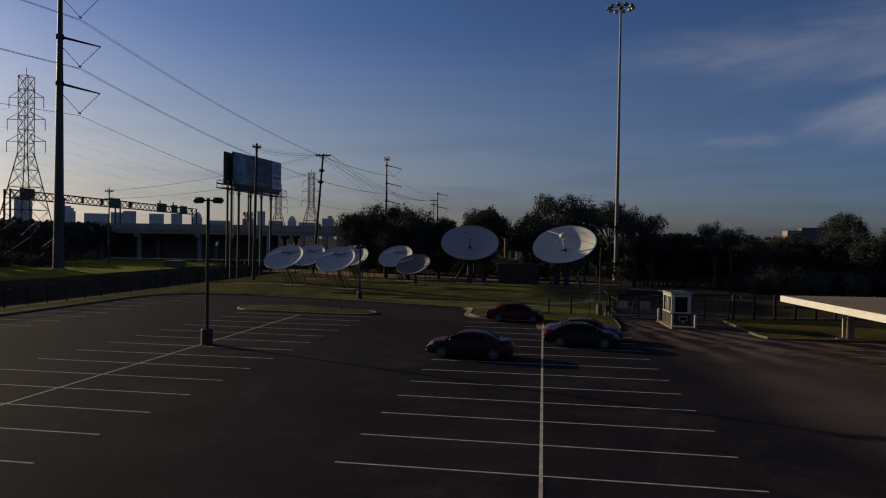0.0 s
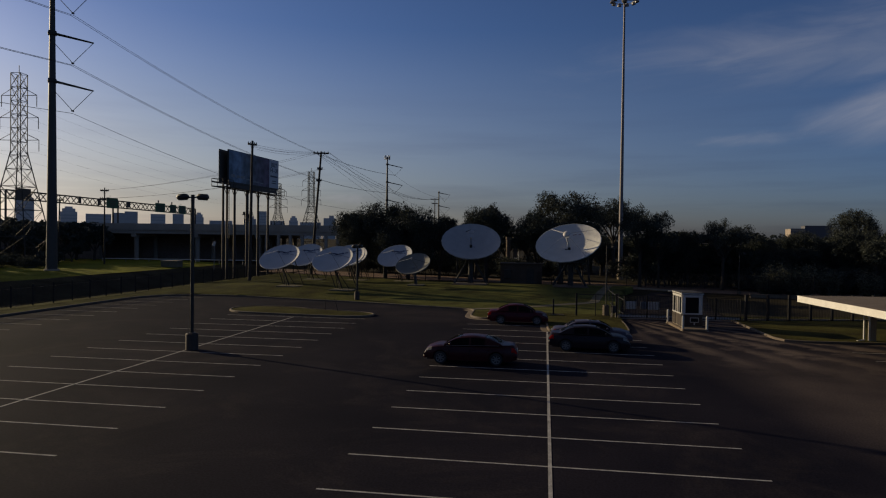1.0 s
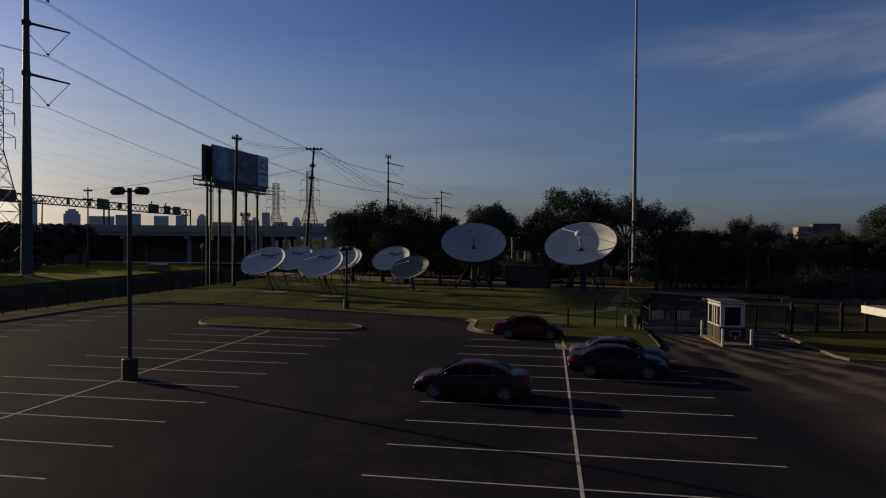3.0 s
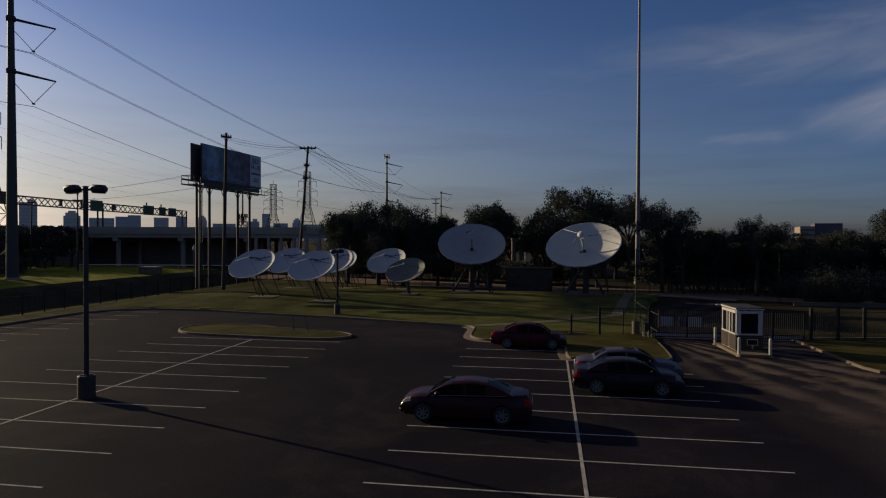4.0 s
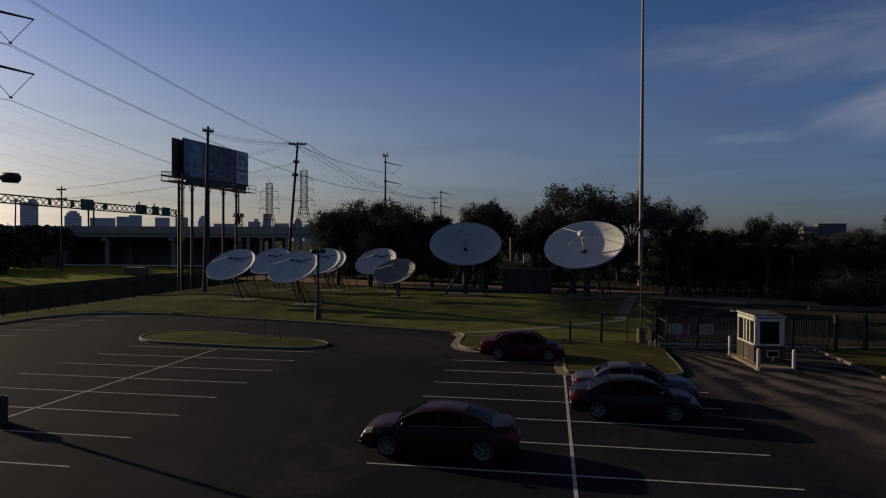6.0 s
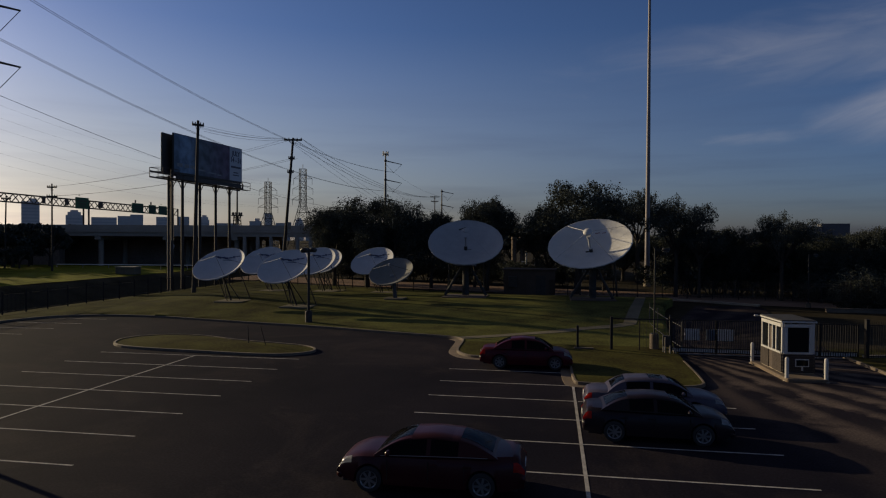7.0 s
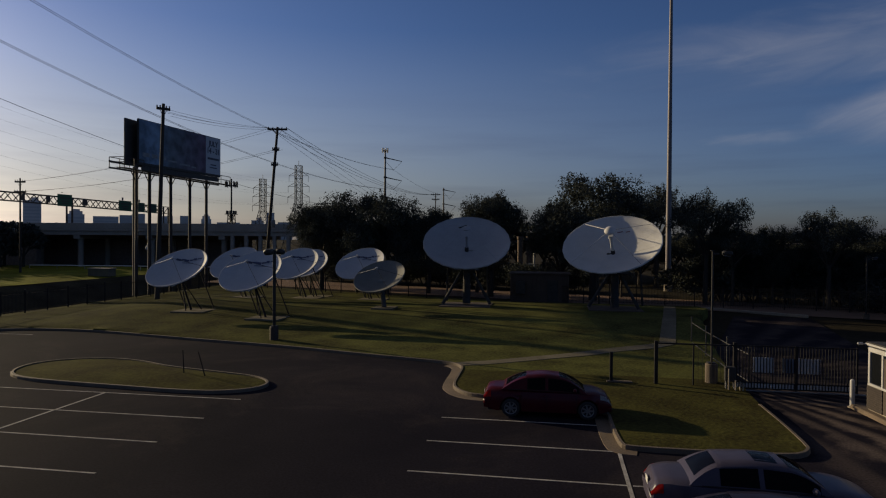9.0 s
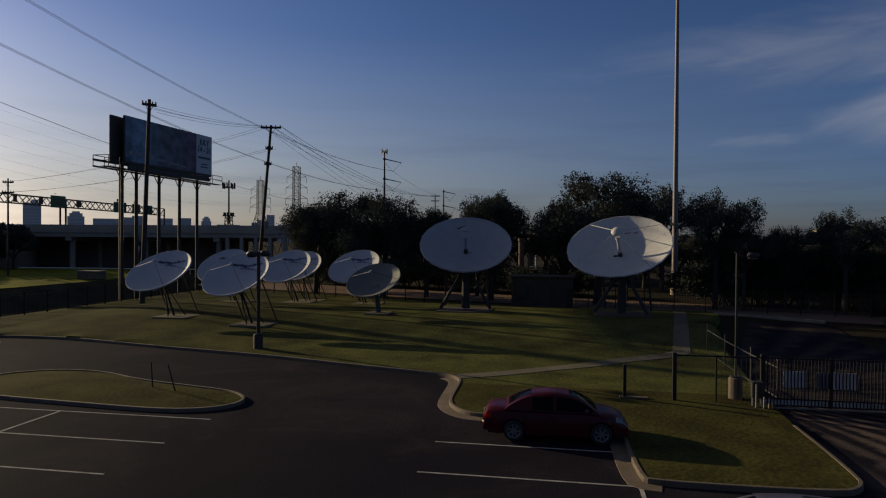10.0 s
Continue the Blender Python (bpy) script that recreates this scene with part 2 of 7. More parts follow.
    l.new(sep.outputs["Y"], inside.inputs["Value"])
    used = n.new("ShaderNodeMath")
    used.operation = "MULTIPLY"
    l.new(streaks.outputs["Result"], used.inputs[0])
    l.new(inside.outputs["Result"], used.inputs[1])
    both = n.new("ShaderNodeMath")
    both.operation = "MULTIPLY"
    l.new(used.outputs[0], both.inputs[0])
    l.new(lane.outputs["Result"], both.inputs[1])
    # pale dusty patches over the rest of the lot
    dust = n.new("ShaderNodeTexNoise")
    dust.inputs["Scale"].default_value = 0.16
    dust.inputs["Detail"].default_value = 7.0
    dust.inputs["Roughness"].default_value = 0.74
    dust.inputs["Distortion"].default_value = 0.8
    l.new(tc.outputs["Object"], dust.inputs["Vector"])
    dusty = n.new("ShaderNodeMapRange")
    dusty.inputs["From Min"].default_value, dusty.inputs["From Max"].default_value = 0.50, 0.72
    dusty.inputs["To Max"].default_value = 0.18
    l.new(dust.outputs["Fac"], dusty.inputs["Value"])
    soiled = n.new("ShaderNodeMath")
    soiled.operation = "MAXIMUM"
    l.new(both.outputs[0], soiled.inputs[0])
    l.new(dusty.outputs["Result"], soiled.inputs[1])
    worn = n.new("ShaderNodeMix")
    worn.data_type = "RGBA"
    worn.inputs["B"].default_value = (0.115, 0.090, 0.078, 1)
    l.new(soiled.outputs[0], worn.inputs["Factor"])
    l.new(ramp.outputs["Color"], worn.inputs["A"])
    speck = n.new("ShaderNodeMix")
    speck.data_type = "RGBA"
    speck.blend_type = "MULTIPLY"
    speck.inputs["Factor"].default_value = 0.55
    l.new(worn.outputs["Result"], speck.inputs["A"])
    g2 = n.new("ShaderNodeMapRange")
    g2.inputs["From Min"].default_value, g2.inputs["From Max"].default_value = 0.3, 0.7
    g2.inputs["To Min"].default_value, g2.inputs["To Max"].default_value = 0.40, 1.55
    l.new(grain.outputs["Fac"], g2.inputs["Value"])
    l.new(g2.outputs["Result"], speck.inputs["B"])
    l.new(speck.outputs["Result"], b.inputs["Base Color"])
    b.inputs["Roughness"].default_value = 0.85
    b.inputs["Specular IOR Level"].default_value = 0.02
    bp = n.new("ShaderNodeBump")
    bp.inputs["Strength"].default_value = 0.5
    bp.inputs["Distance"].default_value = 0.01
    l.new(grain.outputs["Fac"], bp.inputs["Height"])
    l.new(bp.outputs["Normal"], b.inputs["Normal"])
    return m


M_ASPHALT = asphalt_material()
M_PAINT = material("worn_line_paint", (0.40, 0.38, 0.36), 0.8, var=0.2, scale=2.0, fine=22, tint=(0.14, 0.13, 0.125), spec=0.1)
M_CONCRETE = material("concrete", (0.27, 0.225, 0.17), 0.85, var=0.25, scale=1.5, fine=30, bump=0.3)
M_CURB = material("curb_concrete", (0.108, 0.082, 0.060), 0.85, var=0.35, scale=1.2, fine=25, bump=0.3)
M_GUTTER = material("stained_gutter_concrete", (0.128, 0.092, 0.062), 0.85, var=0.35, scale=1.0, fine=20, bump=0.3)
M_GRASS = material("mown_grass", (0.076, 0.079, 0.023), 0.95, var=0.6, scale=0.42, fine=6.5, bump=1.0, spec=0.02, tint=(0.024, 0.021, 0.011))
# the shade over the west lawn is set in the grass colour
shade_west(M_GRASS, (0.62, 0.60, 0.56), -26.0, -11.0)
M_GRASS_DARK = material("dark_mown_grass", (0.048, 0.046, 0.013), 0.95, var=0.6, scale=0.5, fine=6.5, bump=1.0, spec=0.02, tint=(0.022, 0.017, 0.009))
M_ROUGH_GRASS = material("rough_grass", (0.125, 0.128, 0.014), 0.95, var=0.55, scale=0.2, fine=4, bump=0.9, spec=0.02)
M_GROUND = material("dry_earth", (0.034, 0.029, 0.020), 0.95, var=0.45, scale=0.12, fine=2.5, bump=0.4, spec=0.02)
M_STREET = material("street_concrete", (0.19, 0.13, 0.098), 0.9, var=0.2, scale=0.3, fine=9, bump=0.2, spec=0.05)
M_DISH = material("white_dish_paint", (0.40, 0.405, 0.43), 0.6, var=0.09, scale=1.1, fine=9)
M_DISH_WARM = material("cream_dish_paint", (0.46, 0.455, 0.45), 0.6, var=0.09, scale=0.9, fine=9)
M_DISH_GREY = material("dulled_dish_paint", (0.30, 0.305, 0.325), 0.6, var=0.10, scale=0.9, fine=9)
M_MAST = material("weathered_mast_steel", (0.150, 0.132, 0.135), 0.6, 0.2, var=0.2, scale=0.8, fine=12, stretch3=(2, 2, 0.4))
M_DISH_OLD = material("aged_dish_paint", (0.128, 0.128, 0.120), 0.65, var=0.16, scale=1.4, fine=9)
M_STEEL = material("galvanised_steel", (0.22, 0.22, 0.225), 0.5, 0.6, var=0.15, scale=3, fine=30)
M_DARK_STEEL = material("weathered_dark_steel", (0.045, 0.043, 0.041), 0.7, 0.0, var=0.3, scale=3, fine=25, spec=0.15)
M_RUST = material("brown_primer_steel", (0.042, 0.031, 0.026), 0.7, 0.2, var=0.3, scale=3, fine=25)
M_BLACK = material("black_paint", (0.022, 0.020, 0.020), 0.7, var=0.25, scale=4, fine=30, spec=0.12)
M_BRONZE = material("bronze_pole_paint", (0.018, 0.016, 0.015), 0.55, 0.2, var=0.25, scale=3, fine=30)
M_WOOD_POLE = material("creosoted_pole", (0.034, 0.026, 0.021), 0.9, var=0.35, scale=2, fine=30, stretch3=(3, 3, 0.3))
M_FASCIA = material("white_fascia_paint", (0.60, 0.58, 0.54), 0.6, var=0.12, scale=2, fine=18)
M_WHITE = material("white_paint", (0.40, 0.39, 0.38), 0.6, var=0.12, scale=2, fine=18)
M_LOGO_BLUE = material("dark_blue_mark", (0.03, 0.045, 0.11), 0.6, var=0.2)
M_LOGO_RED = material("dark_red_mark", (0.20, 0.10, 0.10), 0.6, var=0.2)
M_GLASS = glass("tinted_glass")
M_GLASS_DARK = glass("dark_window_glass", (0.008, 0.009, 0.011), 0.08, 0.06)
M_TYRE = material("tyre_rubber", (0.015, 0.015, 0.016), 0.85, var=0.2)
M_RIM = material("alloy_rim", (0.17, 0.17, 0.18), 0.4, 0.6, var=0.1)
M_LAMP_RED = glass("red_lamp_lens", (0.50, 0.020, 0.016), 0.12)
M_LAMP_CLEAR = glass("clear_lamp_lens", (0.34, 0.33, 0.32), 0.08, 0.6)
M_PLATE = material("plate_white", (0.6, 0.6, 0.58), 0.5, var=0.1)
M_LEAF = material("oak_leaves", (0.052, 0.058, 0.051), 0.85, var=0.35, scale=0.7, island=0.40, spec=0.04, through_light=0.10)
M_LEAF_PALE = material("shrub_leaves", (0.090, 0.092, 0.068), 0.85, var=0.35, scale=0.7, island=0.5, spec=0.06, through_light=0.3)
M_BARK = material("bark", (0.034, 0.027, 0.022), 0.95, var=0.4, scale=2.0, fine=18, bump=0.7, stretch3=(3, 3, 0.5))
M_BRIDGE = material("bridge_concrete", (0.31, 0.26, 0.215), 0.9, var=0.22, scale=0.25, fine=4)
M_SIGN_GREEN = material("green_sign_sheet", (0.015, 0.075, 0.035), 0.6, var=0.15)
M_SIGN_BACK = material("sign_back", (0.05, 0.045, 0.04), 0.6, 0.3, var=0.2)
# the next two facades are paled: aerial haze put into their colour
M_FACADE = material("haze_pale_facade", (0.60, 0.53, 0.48), 0.8, var=0.12, scale=0.05, fine=0.6)
M_FACADE_DARK = material("haze_grey_facade", (0.48, 0.44, 0.41), 0.8, var=0.12, scale=0.05, fine=0.6)
M_FACADE_BROWN = material("brown_facade", (0.26, 0.21, 0.17), 0.8, var=0.12, scale=0.05, fine=0.6)
M_FACADE_SLATE = material("slate_facade", (0.085, 0.085, 0.10), 0.8, var=0.12, scale=0.05, fine=0.6)
M_BRICK = material("dark_brick", (0.040, 0.028, 0.023), 0.9, var=0.25, scale=5, fine=40, obj_random=0.3)
M_MORTAR = material("mortar", (0.07, 0.058, 0.05), 0.95, var=0.2, scale=8)
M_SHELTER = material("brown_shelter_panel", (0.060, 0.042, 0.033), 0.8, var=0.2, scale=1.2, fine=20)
M_GRAVEL = material("tan_roof_gravel", (0.115, 0.085, 0.06), 0.95, var=0.3, scale=1.5, fine=25, bump=0.6)
M_POSTER_BLUE = material("faded_blue_poster", (0.115, 0.150, 0.215), 0.5, var=0.45, scale=0.33, fine=1.3)


def poster_material():
    """A sun-faded printed poster: steel blue that turns to brown and rose, with soft dark and pale shapes."""
    m = bpy.data.materials.new("faded_poster_print")
    m.use_nodes = True
    n, l = m.node_tree.nodes, m.node_tree.links
    b = n["Principled BSDF"]
    b.inputs["Roughness"].default_value = 0.5
    b.inputs["Specular IOR Level"].default_value = 0.2
    tc = n.new("ShaderNodeTexCoord")
    sep = n.new("ShaderNodeSeparateXYZ")
    l.new(tc.outputs["Object"], sep.inputs[0])
    shapes = n.new("ShaderNodeTexNoise")
    shapes.inputs["Scale"].default_value = 0.42
    shapes.inputs["Detail"].default_value = 2.5
    shapes.inputs["Distortion"].default_value = 1.2
    l.new(tc.outputs["Object"], shapes.inputs["Vector"])
    along = n.new("ShaderNodeMapRange")
    along.inputs["From Min"].default_value, along.inputs["From Max"].default_value = -7.5, 4.4
    l.new(sep.outputs["Y"], along.inputs["Value"])
    wob = n.new("ShaderNodeMath")
    wob.operation = "MULTIPLY_ADD"
    wob.inputs[1].default_value = 0.45
    l.new(shapes.outputs["Fac"], wob.inputs[0])
    l.new(along.outputs["Result"], wob.inputs[2])
    ramp = n.new("ShaderNodeValToRGB")
    stops = ((0.16, (0.11, 0.16, 0.22)), (0.42, (0.18, 0.26, 0.36)), (0.66, (0.12, 0.145, 0.17)), (0.88, (0.16, 0.125, 0.14)), (1.08, (0.27, 0.13, 0.12)), (1.28, (0.12, 0.075, 0.12)))
    e = ramp.color_ramp.elements
    for k, (u, c) in enumerate(stops):
        el = e[k] if k < 2 else e.new(0.5)
        el.position, el.color = u / 1.45, (*c, 1)
    scale = n.new("ShaderNodeMath")
    scale.operation = "DIVIDE"
    scale.inputs[1].default_value = 1.45
    l.new(wob.outputs[0], scale.inputs[0])
    l.new(scale.outputs[0], ramp.inputs["Fac"])
    blot = n.new("ShaderNodeTexNoise")
    blot.inputs["Scale"].default_value = 0.8
    blot.inputs["Detail"].default_value = 3.0
    l.new(tc.outputs["Object"], blot.inputs["Vector"])
    light = n.new("ShaderNodeMapRange")
    light.inputs["From Min"].default_value, light.inputs["From Max"].default_value = 0.35, 0.65
    light.inputs["To Min"].default_value, light.inputs["To Max"].default_value = 0.62, 1.35
    l.new(blot.outputs["Fac"], light.inputs["Value"])
    hsv = n.new("ShaderNodeHueSaturation")
    l.new(light.outputs["Result"], hsv.inputs["Value"])
    l.new(ramp.outputs["Color"], hsv.inputs["Color"])
    l.new(hsv.outputs["Color"], b.inputs["Base Color"])
    return m


M_POSTER = poster_material()
M_POSTER_PALE = material("pale_poster_panel", (0.40, 0.42, 0.46), 0.5, var=0.08, scale=0.6)
M_POLE_STEEL = material("dull_pole_steel", (0.052, 0.050, 0.050), 0.6, 0.3, var=0.15, scale=2, fine=20)
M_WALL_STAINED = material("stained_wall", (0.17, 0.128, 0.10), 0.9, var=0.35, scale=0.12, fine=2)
# pale tone stands in for the glare that lifts the dark under the deck
M_WALL_INNER = material("brightened_soiled_wall", (0.28, 0.21, 0.175), 0.9, var=0.35, scale=0.15, fine=2)
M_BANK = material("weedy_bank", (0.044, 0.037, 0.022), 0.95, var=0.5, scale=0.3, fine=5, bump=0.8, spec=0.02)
M_NOTICE = material("dull_notice_sheet", (0.56, 0.55, 0.56), 0.7, var=0.15, scale=1.0, fine=8)
M_PATH = material("old_path_concrete", (0.135, 0.120, 0.088), 0.9, var=0.3, scale=0.8, fine=10, spec=0.05)
M_FADED_INK = material("faded_pale_ink", (0.20, 0.21, 0.22), 0.6, var=0.3, scale=1.5, fine=6)
M_INK = material("dark_ink", (0.05, 0.055, 0.085), 0.6, var=0.1)
M_WIRE = material("aged_cable", (0.05, 0.05, 0.052), 0.6, 0.5, var=0.1)


def car_paint(name, color):
    return material(name, color, 0.34, 0.0, var=0.12, scale=1.5, fine=30, coat=0.06, spec=0.16)


# ---- mesh helpers ----
def part(name, bm, mat, parent=None, label="", smooth=False):
    me = bpy.data.meshes.new(name)
    bm.normal_update()
    bm.to_mesh(me)
    bm.free()
    me.materials.append(mat)
    if smooth:
        me.polygons.foreach_set("use_smooth", [True] * len(me.polygons))
        me.set_sharp_from_angle(angle=radians(38))
    ob = new(name, me)
    if parent is not None:
        ob.parent = parent
    if label:
        tagged(ob, label)
    return ob


def mesh_part(name, verts, faces, mat, parent=None, label="", smooth=False):
    me = bpy.data.meshes.new(name)
    me.from_pydata([tuple(v) for v in verts], [], faces)
    me.materials.append(mat)
    me.update()
    if smooth:
        me.polygons.foreach_set("use_smooth", [True] * len(me.polygons))
        me.set_sharp_from_angle(angle=radians(38))
    ob = new(name, me)
    if parent is not None:
        ob.parent = parent
    if label:
        tagged(ob, label)
    return ob


def same_part(name, ob, parent, m):
    o = new(name, ob.data)
    o.parent = parent
    o.matrix_basis = m
    return o


def thing(name, label, category, group="", at=(0, 0, 0), turn=0.0, kind=""):
    e = new(name)
    e.empty_display_size = 0.3
    e.matrix_basis = pose(*at, 0, 0, turn)
    return tagged(e, label, category, group, kind)


def add_box(bm, c, s, m=None, bevel=0.0):
    r = bmesh.ops.create_cube(bm, size=1.0, matrix=Matrix.Translation(c) @ Matrix.Diagonal((*s, 1)))
    vs = r["verts"]
    if bevel:
        es = {e for v in vs for e in v.link_edges}
        rb = bmesh.ops.bevel(bm, geom=list(es), offset=bevel, segments=1, affect="EDGES")
        vs = rb["verts"]
    if m is not None:
        bmesh.ops.transform(bm, matrix=m, verts=vs)
    return vs


def box(c, s, bevel=0.0, m=None):
    bm = bmesh.new()
    add_box(bm, c, s, m, bevel)
    return bm


def add_rod(bm, a, b, r1, r2=None, seg=8):
    """A tapered rod from a to b."""
    a, b = Vector(a), Vector(b)
    d = b - a
    q = d.to_track_quat("Z", "Y").to_matrix().to_4x4()
    bmesh.ops.create_cone(bm, cap_ends=True, segments=seg, radius1=r1, radius2=r1 if r2 is None else r2, depth=d.length,
                          matrix=Matrix.Translation((a + b) / 2) @ q)


def rod(a, b, r1, r2=None, seg=8):
    bm = bmesh.new()
    add_rod(bm, a, b, r1, r2, seg)
    return bm


def rods(pairs, r, seg=5):
    bm = bmesh.new()
    for a, b in pairs:
        add_rod(bm, a, b, r, seg=seg)
    return bm


def lathe(profile, seg=24):
    """A body of revolution from (radius, z) pairs."""
    bm = bmesh.new()
    rings = []
    for r, z in profile:
        rings.append([bm.verts.new((r * math.cos(2 * math.pi * i / seg), r * math.sin(2 * math.pi * i / seg), z)) for i in range(seg)])
    for a, b in zip(rings, rings[1:]):
        for i in range(seg):
            bm.faces.new((a[i], a[(i + 1) % seg], b[(i + 1) % seg], b[i]))
    bm.faces.new(rings[0][::-1])
    bm.faces.new(rings[-1])
    return bm


def cable(name, points, r, parent=None, label="", sag=0.0, mat=None):
    """A hanging cable through the points: one thin tube that sags between each two."""
    line = []
    for a, b in zip(points, points[1:]):
        a, b = Vector(a), Vector(b)
        n = 16 if sag else 2
        for i in range(n):
            u = i / (n - 1)
            line.append(a.lerp(b, u) - Vector((0, 0, 4 * sag * u * (1 - u))))
    d = (line[-1] - line[0]).normalized()
    side = d.cross(Vector((0, 0, 1))).normalized()
    up = side.cross(d)
    verts, faces = [], []
    for p in line:
        verts += [p + side * r, p + up * r, p - side * r, p - up * r]
    for i in range(len(line) - 1):
        for k in range(4):
            faces.append((4 * i + k, 4 * i + (k + 1) % 4, 4 * i + 4 + (k + 1) % 4, 4 * i + 4 + k))
    return mesh_part(name, verts, faces, mat or M_WIRE, parent, label)


def words(body, size, m, mat, parent, name="lettering"):
    """Raised lettering in the built-in font, turned into a mesh."""
    cu = bpy.data.curves.new(name, "FONT")
    cu.body, cu.size, cu.extrude, cu.align_x, cu.align_y = body, size, 0.01, "CENTER", "CENTER"
    cu.offset = 0.035 * size
    tmp = bpy.data.objects.new(name, cu)
    me = bpy.data.meshes.new_from_object(tmp)
    bpy.data.objects.remove(tmp)
    me.materials.append(mat)
    ob = new(name, me)
    ob.parent = parent
    ob.matrix_basis = m
    return ob


def smooth01(a, b, x):
    u = min(1.0, max(0.0, (x - a) / (b - a)))
    return u * u * (3 - 2 * u)


def lawn_height(x, y):
    """The lawn rises from the kerb to a low bank under the dishes and falls again to the street."""
    rise = 0.62 * smooth01(12, 27, y) - 0.75 * smooth01(33, 47, y)
    return 0.13 + rise * smooth01(-45, -33, x)


def lerp_line(pts, x):
    for (x0, y0), (x1, y1) in zip(pts, pts[1:]):
        if x0 <= x <= x1:
            return y0 + (y1 - y0) * (x - x0) / max(1e-6, x1 - x0)
    return pts[-1][1] if x > pts[-1][0] else pts[0][1]


def ribbon(line, offsets, zs, closed=False):
    """Sweeps a profile (offset to the left of the line, height) along a plan line with mitred corners."""
    pts = [Vector((p[0], p[1], 0)) for p in line]
    n = len(pts)
    bm = bmesh.new()
    rows = []
    for i, p in enumerate(pts):
        a = pts[i - 1] if (i or closed) else p
        b = pts[(i + 1) % n] if (i < n - 1 or closed) else p
        d1 = (p - a).normalized() if (p - a).length > 1e-6 else (b - p).normalized()
        d2 = (b - p).normalized() if (b - p).length > 1e-6 else d1
        t = (d1 + d2).normalized()
        nrm = Vector((-t.y, t.x, 0))
        k = 1.0 / max(0.5, nrm.dot(Vector((-d1.y, d1.x, 0))))
        base = lawn_z(p) if len(line[i]) < 3 else line[i][2]
        rows.append([bm.verts.new((p.x + nrm.x * o * k, p.y + nrm.y * o * k, base + z)) for o, z in zip(offsets, zs)])
    pairs = list(zip(rows, rows[1:])) + ([(rows[-1], rows[0])] if closed else [])
    for a, b in pairs:
        for j in range(len(offsets) - 1):
            bm.faces.new((a[j], b[j], b[j + 1], a[j + 1]))
    if not closed:
        bm.faces.new(rows[0])
        bm.faces.new(rows[-1][::-1])
    return bm


def lawn_z(p):
    return 0.0


# ---- ground, lot, lawns ----
GX = [-2500, -900, -400, -200, -120, -90, -70, -45, -20, 0, 40, 80, 140, 250, 500, 1000, 2500]
GY = [-2500, -900, -400, -140, -80, -40, 0, 40, 88, 140, 250, 500, 1000, 2500]
gv = [(x, y, -0.12) for y in GY for x in GX]
gn = len(GX)
gf = [(j * gn + i, j * gn + i + 1, (j + 1) * gn + i + 1, (j + 1) * gn + i) for j in range(len(GY) - 1) for i in range(gn - 1)
      if not (GX[i] == -70 and -140 <= GY[j] < 88)]
ground = mesh_part("ground", gv, gf, M_GROUND)
tagged(ground, "brown dry earth and scrub reaching to the horizon", "ground", kind="structure")

lot = mesh_part("parking_lot", [(-41.4, -140, 0), (60, -140, 0), (60, 8, 0), (15, 8, 0), (15, 14, 0), (19, 36, -0.03), (13, 36, -0.03), (6.3, 14, 0), (5, 18, 0), (-41.4, 18, 0)],
                [(0, 1, 2, 3, 4, 5, 6, 7, 8, 9)], M_ASPHALT)
tagged(lot, "dark worn asphalt car park with paler tyre tracks", "car park", kind="structure")

LAWN_EDGE = [(-45.0, -90), (-41.25, -90), (-41.2, 10.0), (-40.7, 12.6), (-39.4, 14.8), (-37.2, 15.9), (-34, 16.2), (-31, 15.9), (-24, 14.15), (-17, 12.75), (-11.5, 11.0),
             (-7.9, 10.05), (-6.9, 9.6), (-6.45, 9.0), (-6.3, 8.3), (-6.25, 4.9), (-5.9, 3.9), (-5.3, 3.2), (-4.4, 3.0), (-0.05, 2.95), (0.0, -2.3), (0.35, -2.62),
             (4.8, -2.55), (5.5, -2.1), (5.78, -1.3), (5.85, 6.6), (8.6, 28), (10.4, 33.5)]
for _ in range(2):
    # round the corners of the plan line
    cut = [LAWN_EDGE[0]]
    for (xa, ya), (xb, yb) in zip(LAWN_EDGE, LAWN_EDGE[1:]):
        cut += [(0.75 * xa + 0.25 * xb, 0.75 * ya + 0.25 * yb), (0.25 * xa + 0.75 * xb, 0.25 * ya + 0.75 * yb)]
    LAWN_EDGE = cut + [LAWN_EDGE[-1]]


def fence_y(x):
    return 46.3 - 0.372 * (x + 15.5)


def lawn_mesh():
    xs = sorted({p[0] for p in LAWN_EDGE} | {-45.0 + 1.0 * i for i in range(55)})
    ys = [-90 + 5.0 * k for k in range(17)] + [-4 + 0.8 * k for k in range(90)]
    rows = len(ys)
    verts, faces = [], []
    for x in xs:
        y0, y1 = lerp_line(LAWN_EDGE, x), fence_y(x) + 1.5
        for yy in ys:
            y = min(max(yy, y0), y1)
            h = lawn_height(x, y) + 0.03 * noise.noise((x * 0.35, y * 0.35, 0))
            verts.append((x, y, 0.09 if y <= y0 else h))
    for i in range(len(xs) - 1):
        for j in range(rows - 1):
            a = i * rows + j
            b = a + rows
            if verts[a][1] == verts[a + 1][1] and verts[b][1] == verts[b + 1][1]:
                continue
            faces.append((a, b, b + 1, a + 1))
    return verts, faces


lv, lf = lawn_mesh()
lawn = mesh_part("lawn", lv, lf, M_GRASS, smooth=True)
lawn.data.materials.append(M_GRASS_DARK)
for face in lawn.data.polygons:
    # the corner between the footpath and the drive is darker and a little browner
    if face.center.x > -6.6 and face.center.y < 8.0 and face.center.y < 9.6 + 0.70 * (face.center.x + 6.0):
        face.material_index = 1
